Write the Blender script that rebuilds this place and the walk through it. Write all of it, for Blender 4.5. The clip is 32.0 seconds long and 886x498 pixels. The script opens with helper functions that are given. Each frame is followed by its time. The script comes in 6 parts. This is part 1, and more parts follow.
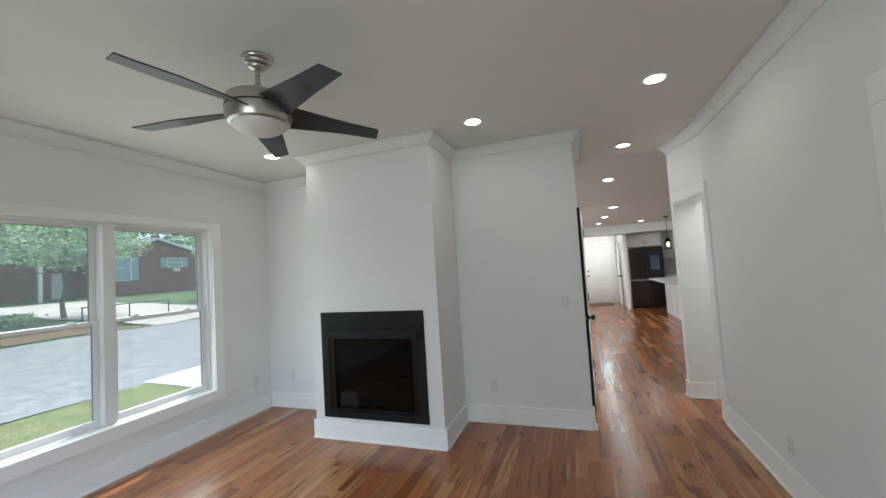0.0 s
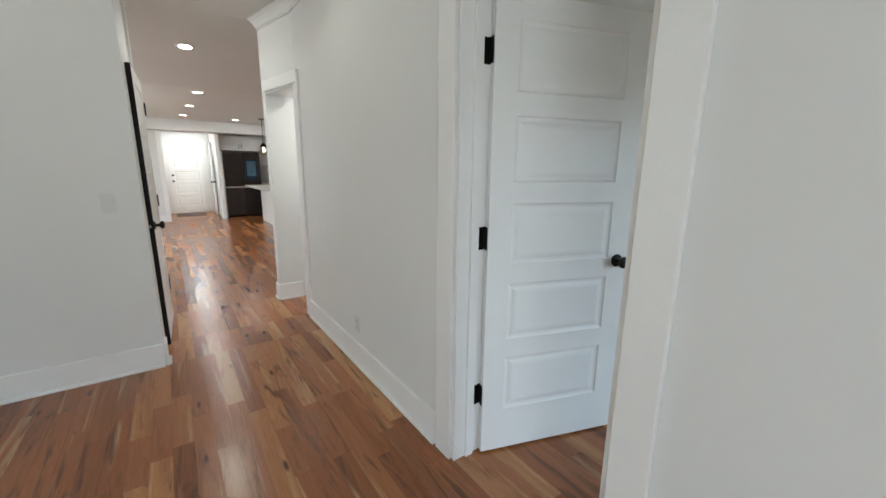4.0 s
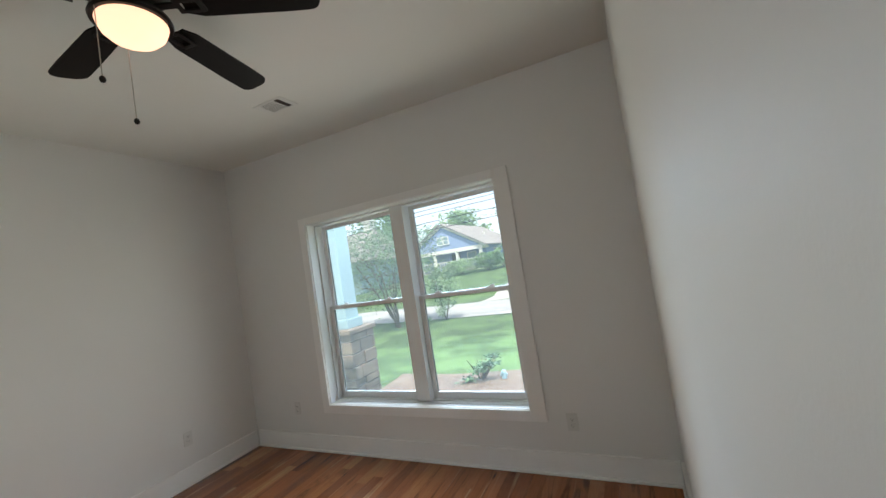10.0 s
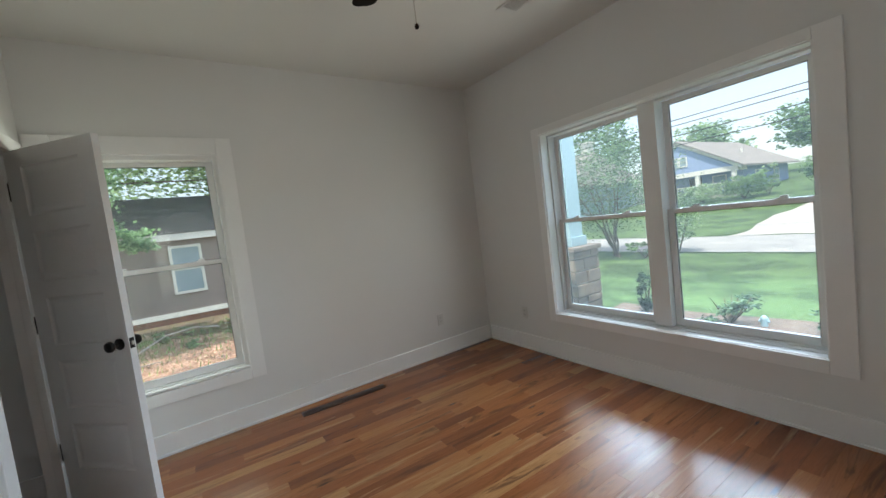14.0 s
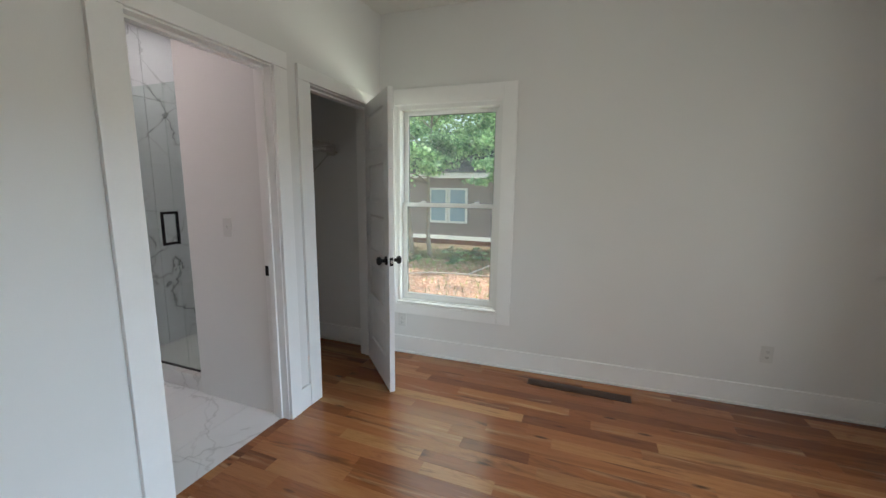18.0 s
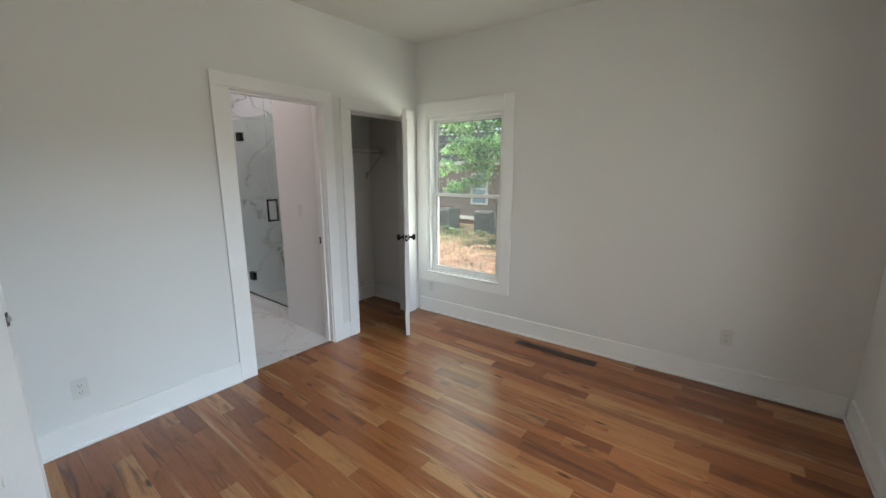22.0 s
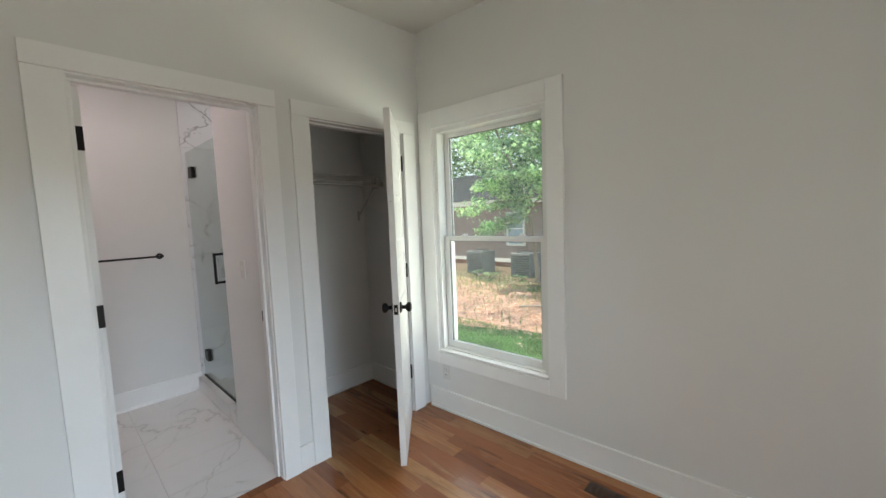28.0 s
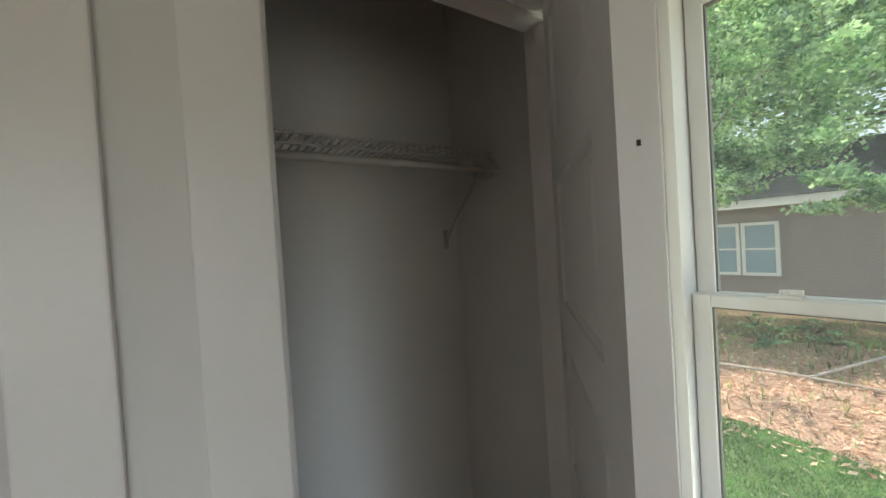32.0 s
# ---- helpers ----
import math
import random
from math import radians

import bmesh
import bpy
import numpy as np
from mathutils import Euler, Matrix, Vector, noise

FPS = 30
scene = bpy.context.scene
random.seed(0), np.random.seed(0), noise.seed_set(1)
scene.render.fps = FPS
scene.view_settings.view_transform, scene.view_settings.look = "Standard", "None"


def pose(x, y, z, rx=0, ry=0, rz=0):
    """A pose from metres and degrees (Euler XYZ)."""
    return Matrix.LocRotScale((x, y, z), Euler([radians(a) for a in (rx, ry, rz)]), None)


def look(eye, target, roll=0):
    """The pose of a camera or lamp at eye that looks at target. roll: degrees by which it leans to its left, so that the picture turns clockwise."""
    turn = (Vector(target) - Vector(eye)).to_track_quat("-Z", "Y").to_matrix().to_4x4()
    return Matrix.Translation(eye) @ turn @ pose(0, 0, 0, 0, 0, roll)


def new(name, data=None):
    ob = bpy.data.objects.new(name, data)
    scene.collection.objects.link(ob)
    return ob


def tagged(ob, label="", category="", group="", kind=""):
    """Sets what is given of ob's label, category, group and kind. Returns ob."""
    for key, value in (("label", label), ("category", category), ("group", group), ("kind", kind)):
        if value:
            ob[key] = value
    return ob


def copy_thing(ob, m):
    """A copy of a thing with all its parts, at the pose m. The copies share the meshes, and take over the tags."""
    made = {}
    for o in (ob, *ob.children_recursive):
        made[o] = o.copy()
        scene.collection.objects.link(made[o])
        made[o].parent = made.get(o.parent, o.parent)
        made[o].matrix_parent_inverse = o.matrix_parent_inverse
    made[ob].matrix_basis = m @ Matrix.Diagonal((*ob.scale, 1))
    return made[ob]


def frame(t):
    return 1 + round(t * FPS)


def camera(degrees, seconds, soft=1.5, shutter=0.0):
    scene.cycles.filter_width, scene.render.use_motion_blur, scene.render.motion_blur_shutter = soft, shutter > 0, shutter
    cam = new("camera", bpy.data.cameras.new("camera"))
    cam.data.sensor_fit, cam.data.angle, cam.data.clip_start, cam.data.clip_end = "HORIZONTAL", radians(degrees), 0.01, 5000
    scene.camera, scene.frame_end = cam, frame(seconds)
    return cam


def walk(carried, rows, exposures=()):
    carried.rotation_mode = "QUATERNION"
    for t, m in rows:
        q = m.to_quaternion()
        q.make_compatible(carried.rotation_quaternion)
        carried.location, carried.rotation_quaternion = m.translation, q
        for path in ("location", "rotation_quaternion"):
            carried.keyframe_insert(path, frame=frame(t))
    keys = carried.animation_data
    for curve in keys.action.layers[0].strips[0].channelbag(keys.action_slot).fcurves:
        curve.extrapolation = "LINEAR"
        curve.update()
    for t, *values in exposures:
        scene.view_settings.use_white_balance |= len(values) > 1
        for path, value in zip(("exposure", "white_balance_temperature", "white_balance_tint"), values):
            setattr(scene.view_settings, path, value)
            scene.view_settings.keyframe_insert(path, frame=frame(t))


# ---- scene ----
cam = camera(98.8, 32.0)
PATH = [
    (0, (-1.516, -2.076, 1.512), (-2.178, -0.192, 1.617), -3.6),
    (0.5, (-1.509, -2.04, 1.491), (-2.035, -0.111, 1.536), -3.8),
    (1, (-1.496, -1.993, 1.488), (-1.894, -0.035, 1.4), -3.6),
    (1.5, (-1.463, -1.981, 1.451), (-1.743, -0.01, 1.256), -2.7),
    (2, (-1.468, -1.978, 1.408), (-1.597, 0.0, 1.138), -1.5),
    (2.5, (-1.449, -1.949, 1.369), (-1.403, 0.024, 1.044), 0.1),
    (3, (-1.413, -1.88, 1.341), (-1.152, 0.051, 0.889), 0.8),
    (3.5, (-1.408, -1.706, 1.354), (-0.781, 0.137, 0.896), 1.2),
    (4, (-1.343, -1.501, 1.367), (-0.202, 0.089, 0.955), 0.6),
    (4.5, (-1.146, -1.217, 1.375), (0.295, 0.132, 1.055), -0.0),
    (6.5, (-0.154, -0.667, 1.328), (1.821, -0.912, 1.124), 1.4),
    (7, (0.007, -0.677, 1.325), (1.793, -1.566, 1.184), -1.9),
    (7.5, (0.092, -0.793, 1.332), (1.57, -2.131, 1.174), -1.4),
    (8, (0.121, -0.902, 1.317), (1.348, -2.476, 1.186), -0.9),
    (8.5, (0.11, -0.918, 1.364), (1.105, -2.646, 1.208), -2.7),
    (9, (0.096, -0.921, 1.419), (0.913, -2.745, 1.34), -5.2),
    (9.5, (0.095, -0.923, 1.461), (0.863, -2.77, 1.449), -7.2),
    (10, (0.082, -0.915, 1.475), (0.955, -2.712, 1.561), -8.9),
    (10.5, (0.092, -0.843, 1.531), (1.146, -2.531, 1.73), -11.1),
    (11, (0.111, -0.76, 1.57), (1.368, -2.283, 1.885), -11.8),
    (11.5, (0.098, -0.738, 1.595), (1.528, -2.076, 2.0), -10.9),
    (12, (0.098, -0.728, 1.577), (1.593, -1.978, 2.027), -11.2),
    (12.5, (0.099, -0.717, 1.512), (1.671, -1.874, 1.95), -8.7),
    (13, (0.147, -0.734, 1.433), (1.799, -1.829, 1.702), -6.6),
    (13.5, (0.174, -0.789, 1.393), (1.878, -1.836, 1.427), -7.2),
    (15.5, (0.688, -0.97, 1.309), (2.334, -2.026, 0.891), -0.4),
    (16, (0.77, -1.063, 1.328), (2.59, -1.806, 0.959), 0.3),
    (16.5, (0.754, -1.155, 1.34), (2.649, -1.711, 1.018), -1.9),
    (17, (0.662, -1.294, 1.369), (2.617, -1.489, 0.996), -2.3),
    (17.5, (0.672, -1.437, 1.387), (2.631, -1.266, 1.022), -2.1),
    (18, (0.659, -1.635, 1.416), (2.507, -0.936, 1.106), 0.7),
    (18.5, (0.583, -1.831, 1.443), (2.342, -0.943, 1.101), -1.1),
    (19, (0.532, -2.084, 1.448), (2.21, -1.07, 1.051), -2.3),
    (19.5, (0.58, -2.248, 1.452), (2.239, -1.199, 1.069), -1.7),
    (20, (0.602, -2.383, 1.48), (2.194, -1.229, 1.116), 0.9),
    (20.5, (0.519, -2.478, 1.467), (2.069, -1.262, 1.12), 0.0),
    (21, (0.434, -2.584, 1.457), (1.972, -1.364, 1.07), -0.9),
    (21.5, (0.415, -2.669, 1.478), (1.96, -1.464, 1.075), -0.3),
    (22, (0.41, -2.757, 1.507), (1.958, -1.552, 1.116), 0.1),
    (22.5, (0.4, -2.815, 1.5), (1.868, -1.484, 1.231), 0.4),
    (23, (0.373, -2.881, 1.553), (1.783, -1.473, 1.387), 0.0),
    (23.5, (0.338, -2.916, 1.615), (1.738, -1.489, 1.672), -0.8),
    (24, (0.302, -2.937, 1.638), (1.682, -1.515, 1.912), -1.4),
    (24.5, (0.297, -2.949, 1.636), (1.669, -1.534, 1.978), -1.5),
    (25, (0.328, -2.946, 1.615), (1.698, -1.53, 1.959), -1.7),
    (25.5, (0.389, -2.878, 1.591), (1.75, -1.437, 1.858), -1.7),
    (26, (0.48, -2.751, 1.543), (1.856, -1.303, 1.635), -2.7),
    (26.5, (0.655, -2.633, 1.501), (2.085, -1.236, 1.452), -4.3),
    (28.5, (1.757, -1.81, 1.448), (3.201, -0.438, 1.269), -2.0),
    (29, (1.903, -1.505, 1.452), (3.329, -0.113, 1.285), -1.9),
    (29.5, (2.046, -1.256, 1.466), (3.45, 0.16, 1.305), -3.7),
    (30, (2.189, -1.031, 1.488), (3.556, 0.422, 1.347), -5.1),
    (30.5, (2.278, -0.81, 1.492), (3.623, 0.664, 1.361), -5.0),
    (31, (2.38, -0.669, 1.509), (3.733, 0.8, 1.4), -5.1),
    (31.5, (2.496, -0.624, 1.519), (3.805, 0.887, 1.458), -4.9),
    (32, (2.525, -0.621, 1.469), (3.626, 1.048, 1.432), -3.6),
]
walk(cam, [(t, look(eye, target, roll)) for t, eye, target, roll in PATH],
     [(0, -0.06, 6050, 6), (2, 0.10, 6050, 7), (3, 0.38, 6150, 8), (4, 0.24, 6150, 5), (4.5, 0.22, 6200, 5), (7, 0.30, 6700, 10), (9, 0.42, 6700, 10), (11, 0.48, 6400, 10), (12, 0.46, 6400, 10), (13, 0.30, 6400, 10),
      (16, 0.38, 6700, 10), (18, 0.52, 6450, 10), (20, 0.50, 6500, 10), (24, 0.58, 6650, 10), (26, 0.62, 6600, 10), (29, 0.38, 6700, 10), (31, 0.16, 6750, 10), (32, 0.32, 6950, 10)])

# ---- daylight ----
H = 2.70
HF = 2.45          # lower ceiling of the far room
BX, BY = 3.641, -3.459
EAST = pose(3.504, 0, 0, 0, 0, -87.5)  # east wall: x southwards, y outwards
LW, LE, LN, LS = -5.117, -0.372, 1.608, -3.459


def sky_world():
    w = bpy.data.worlds.new("sky")
    scene.world = w
    w.use_nodes = True
    nt = w.node_tree
    sky = nt.nodes.new("ShaderNodeTexSky")
    sky.sky_type = 'NISHITA'
    sky.sun_disc = False
    sky.sun_elevation = radians(SUN_ELEV)
    sky.sun_rotation = radians(SUN_TURN)
    sky.air_density, sky.dust_density = 1.0, 2.0
    bg = nt.nodes["Background"]
    bg.inputs[1].default_value = SKY_POWER
    nt.links.new(sky.outputs[0], bg.inputs[0])
    haze = nt.nodes.new("ShaderNodeBackground")
    haze.inputs[0].default_value = (0.90, 0.95, 1.0, 1)
    haze.inputs[1].default_value = HAZE_POWER
    both = nt.nodes.new("ShaderNodeAddShader")
    nt.links.new(bg.outputs[0], both.inputs[0])
    nt.links.new(haze.outputs[0], both.inputs[1])
    nt.links.new(both.outputs[0], nt.nodes["World Output"].inputs[0])


def sun_lamp():
    d = bpy.data.lights.new("sun", 'SUN')
    d.energy, d.angle, d.color = SUN_POWER, radians(0.6), (1.0, 0.95, 0.86)
    el, az = radians(SUN_ELEV), radians(SUN_TURN)
    way = Vector((math.sin(az) * math.cos(el), math.cos(az) * math.cos(el), math.sin(el)))
    ob = new("sun", d)
    ob.matrix_world = look(way * 30, (0, 0, 0))


def window_sky(name, eye, target, wide, high, power, color=(0.74, 0.87, 1.0), spread=180):
    """Area lamp added at or outside a window, in place of daylight."""
    d = bpy.data.lights.new(name, 'AREA')
    d.shape, d.size, d.size_y, d.energy, d.color = 'RECTANGLE', wide, high, power, color
    d.spread = radians(spread)
    new(name, d).matrix_world = look(eye, target)


def spot_disc(name, x, y, z, power, color, size=0.13):
    d = bpy.data.lights.new(name, 'AREA')
    d.shape, d.size, d.energy, d.color = 'DISK', size, power, color
    new(name, d).matrix_world = look((x, y, z), (x, y, z - 1))


SUN_ELEV, SUN_TURN, SUN_POWER, SKY_POWER, HAZE_POWER = 66, 335, 5.0, 0.15, 0.45
CAN_WATTS, HALL_WATTS, BATH_WATTS = 1.3, 5.0, 6
sky_world()
sun_lamp()
window_sky("skylight_west", (-9.6, -0.1, 5.2), (-4.0, -0.1, 1.1), 7.0, 3.0, 430)
window_sky("skylight_south", (2.6, -10.2, 3.9), (1.2, 0, 0.9), 8.0, 3.0, 1010, (0.58, 0.79, 1.0))
window_sky("window_light_west", (LW - 0.004, -0.045, 1.245), (0, -0.045, 1.1), 1.78, 1.6, 11.5, (0.98, 1.0, 0.93))
window_sky("window_light_south", (1.745, BY - 0.004, 1.22), (1.745, 0, 1.1), 1.72, 1.54, 8.6, (1.0, 0.96, 0.88), 160)
window_sky("window_light_east", EAST @ Vector((0.572, 0.004, 1.25)), EAST @ Vector((0.572, -3, 1.1)), 0.80, 1.5, 2.9, (0.97, 1.0, 0.92))
# added lamp low outside, for sunlight thrown up off the ground
window_sky("ground_bounce_east", EAST @ Vector((3.3, 2.2, -0.45)), EAST @ Vector((0.2, -0.3, 2.3)), 5.0, 3.0, 230, (0.94, 1.0, 0.82))
# two lamps in unseen, assumed windows, added to brighten living room and hall
window_sky("window_light_front", (-2.5, LS - 0.004, 1.25), (-2.5, 0, 1.1), 1.7, 1.5, 34, (0.92, 0.965, 1.0))
window_sky("window_light_far_room", (-4.14, 6.4, 1.45), (0, 6.4, 1.2), 3.9, 1.45, 85, (0.95, 0.98, 1.0))

# ---- materials ----
def nodes_of(name):
    m = bpy.data.materials.new(name)
    m.use_nodes = True
    nt = m.node_tree
    return m, nt, nt.nodes["Principled BSDF"]


def mapped(nt, scale=(1, 1, 1), space="Object"):
    tc = nt.nodes.new("ShaderNodeTexCoord")
    mp = nt.nodes.new("ShaderNodeMapping")
    mp.inputs["Scale"].default_value = scale
    nt.links.new(tc.outputs[space], mp.inputs["Vector"])
    return mp.outputs["Vector"]


def noise_tex(nt, vec, scale, detail=3, rough=0.55, distort=0.0):
    n = nt.nodes.new("ShaderNodeTexNoise")
    n.inputs["Scale"].default_value = scale
    n.inputs["Detail"].default_value = detail
    n.inputs["Roughness"].default_value = rough
    n.inputs["Distortion"].default_value = distort
    if vec is not None:
        nt.links.new(vec, n.inputs["Vector"])
    return n.outputs["Fac"]


def ramp(nt, fac, stops):
    r = nt.nodes.new("ShaderNodeValToRGB")
    cr = r.color_ramp
    while len(cr.elements) < len(stops):
        cr.elements.new(0.5)
    for e, (p, c) in zip(cr.elements, stops):
        e.position, e.color = p, (*c, 1)
    nt.links.new(fac, r.inputs["Fac"])
    return r.outputs["Color"]


def mixed(nt, fac, a, b, mode='MIX'):
    m = nt.nodes.new("ShaderNodeMix")
    m.data_type, m.blend_type = 'RGBA', mode
    for k, v in ((0, fac), (6, a), (7, b)):
        if isinstance(v, (int, float)):
            m.inputs[k].default_value = v
        elif isinstance(v, tuple):
            m.inputs[k].default_value = (*v, 1)
        else:
            nt.links.new(v, m.inputs[k])
    return m.outputs[2]


def math_node(nt, op, a, b=0.0):
    m = nt.nodes.new("ShaderNodeMath")
    m.operation = op
    for k, v in ((0, a), (1, b)):
        if isinstance(v, (int, float)):
            m.inputs[k].default_value = v
        else:
            nt.links.new(v, m.inputs[k])
    return m.outputs[0]


def bumped(nt, bsdf, height, strength=0.1, distance=0.01):
    b = nt.nodes.new("ShaderNodeBump")
    b.inputs["Strength"].default_value = strength
    b.inputs["Distance"].default_value = distance
    nt.links.new(height, b.inputs["Height"])
    nt.links.new(b.outputs["Normal"], bsdf.inputs["Normal"])


def plain(name, color, rough=0.5, metal=0.0, vary=0.08, scale=6.0, bump=0.05, coat=0.0, spec=0.5):
    """Paint, plastic or metal with slight unevenness at two scales."""
    m, nt, b = nodes_of(name)
    v = mapped(nt)
    n1, n2 = noise_tex(nt, v, scale, 4), noise_tex(nt, v, scale * 14, 2)
    dark = tuple(c * (1 - vary) for c in color)
    light = tuple(min(1, c * (1 + vary * 0.5)) for c in color)
    f = math_node(nt, 'ADD', math_node(nt, 'MULTIPLY', n1, 0.7), math_node(nt, 'MULTIPLY', n2, 0.3))
    nt.links.new(ramp(nt, f, [(0.3, dark), (0.7, light)]), b.inputs["Base Color"])
    b.inputs["Roughness"].default_value = rough
    b.inputs["Metallic"].default_value = metal
    b.inputs["Coat Weight"].default_value = coat
    b.inputs["Specular IOR Level"].default_value = spec
    if bump:
        bumped(nt, b, n2, bump, 0.002)
    return m


def wall_paint(name, color, rough=0.55):
    """Roller-painted plasterboard: faint stipple and broad unevenness."""
    m, nt, b = nodes_of(name)
    v = mapped(nt)
    broad, fine = noise_tex(nt, v, 0.9, 3), noise_tex(nt, v, 160, 2)
    dark = tuple(c * 0.965 for c in color)
    nt.links.new(ramp(nt, broad, [(0.35, dark), (0.65, color)]), b.inputs["Base Color"])
    b.inputs["Roughness"].default_value = rough
    b.inputs["Specular IOR Level"].default_value = 0.35
    h = math_node(nt, 'ADD', fine, math_node(nt, 'MULTIPLY', broad, 6.0))
    bumped(nt, b, h, 0.06, 0.004)
    return m


def oak_boards():
    """Mixed-tone red oak strip floor under a satin finish; each board has its own tone and grain."""
    m, nt, b = nodes_of("oak_boards")
    info = nt.nodes.new("ShaderNodeObjectInfo")
    geo = nt.nodes.new("ShaderNodeNewGeometry")
    rnd = math_node(nt, 'FRACT', math_node(nt, 'ADD', info.outputs["Random"], geo.outputs["Random Per Island"]))
    tc = nt.nodes.new("ShaderNodeTexCoord")
    off = nt.nodes.new("ShaderNodeCombineXYZ")
    nt.links.new(math_node(nt, 'MULTIPLY', rnd, 37.0), off.inputs[0])
    nt.links.new(math_node(nt, 'MULTIPLY', rnd, 91.0), off.inputs[1])
    nt.links.new(math_node(nt, 'MULTIPLY', rnd, 17.0), off.inputs[2])
    add = nt.nodes.new("ShaderNodeVectorMath")
    nt.links.new(tc.outputs["Object"], add.inputs[0])
    nt.links.new(off.outputs[0], add.inputs[1])

    def grain(sx, sy, scale, detail, distort=0.0):
        mp = nt.nodes.new("ShaderNodeMapping")
        mp.inputs["Scale"].default_value = (sx, sy, 1)
        nt.links.new(add.outputs[0], mp.inputs["Vector"])
        return noise_tex(nt, mp.outputs[0], scale, detail, 0.6, distort)

    base = ramp(nt, rnd, [(0.0, (0.17, 0.058, 0.026)), (0.14, (0.25, 0.088, 0.036)), (0.35, (0.34, 0.138, 0.056)), (0.52, (0.27, 0.094, 0.038)),
                          (0.7, (0.37, 0.158, 0.066)), (0.86, (0.42, 0.195, 0.085)), (0.93, (0.48, 0.26, 0.122)), (1.0, (0.21, 0.074, 0.032))])
    fig = grain(6.5, 0.5, 2.0, 3, 1.2)
    fine = grain(60, 1.6, 3.0, 3, 0.4)
    streak = grain(8, 0.9, 1.3, 4, 1.6)
    sap = grain(8, 0.45, 1.1, 4, 1.4)
    rings = math_node(nt, 'ABSOLUTE', math_node(nt, 'SUBTRACT', math_node(nt, 'FRACT', math_node(nt, 'MULTIPLY', fig, 13.0)), 0.5))
    base = mixed(nt, 0.16, base, (0.31, 0.125, 0.052))
    c = mixed(nt, 0.27, base, ramp(nt, rings, [(0.0, (0.52, 0.42, 0.35)), (0.22, (0.95, 0.93, 0.9)), (0.5, (1.0, 1.0, 1.0))]), 'MULTIPLY')
    c = mixed(nt, 0.5, c, ramp(nt, fig, [(0.30, (0.55, 0.46, 0.40)), (0.5, (1.0, 1.0, 1.0)), (0.72, (0.80, 0.74, 0.68))]), 'MULTIPLY')
    c = mixed(nt, 0.28, c, ramp(nt, fine, [(0.35, (0.66, 0.62, 0.58)), (0.6, (1.0, 1.0, 1.0))]), 'MULTIPLY')
    c = mixed(nt, ramp(nt, sap, [(0.58, (0, 0, 0)), (0.70, (0.55, 0.55, 0.55))]), c, (0.54, 0.35, 0.20))
    c = mixed(nt, ramp(nt, streak, [(0.55, (0, 0, 0)), (0.61, (0.32, 0.32, 0.32)), (0.68, (0.75, 0.75, 0.75))]), c, (0.075, 0.031, 0.016))
    mp = nt.nodes.new("ShaderNodeMapping")
    mp.inputs["Scale"].default_value = (9.0, 2.4, 1.0)
    nt.links.new(add.outputs[0], mp.inputs["Vector"])
    vor = nt.nodes.new("ShaderNodeTexVoronoi")
    vor.inputs["Scale"].default_value = 1.0
    nt.links.new(mp.outputs[0], vor.inputs["Vector"])
    knot = math_node(nt, 'ADD', vor.outputs["Distance"], math_node(nt, 'MULTIPLY', fine, 0.10))
    c = mixed(nt, ramp(nt, knot, [(0.10, (0.9, 0.9, 0.9)), (0.17, (0, 0, 0))]), c, (0.05, 0.022, 0.012))
    c = mixed(nt, 1.0, c, (1.09, 1.015, 0.85), 'MULTIPLY')
    nt.links.new(c, b.inputs["Base Color"])
    broad = noise_tex(nt, mapped(nt), 1.3, 3)
    nt.links.new(math_node(nt, 'ADD', math_node(nt, 'MULTIPLY', broad, 0.18), 0.14), b.inputs["Roughness"])
    b.inputs["Specular IOR Level"].default_value = 0.6
    bumped(nt, b, fine, 0.02, 0.002)
    return m


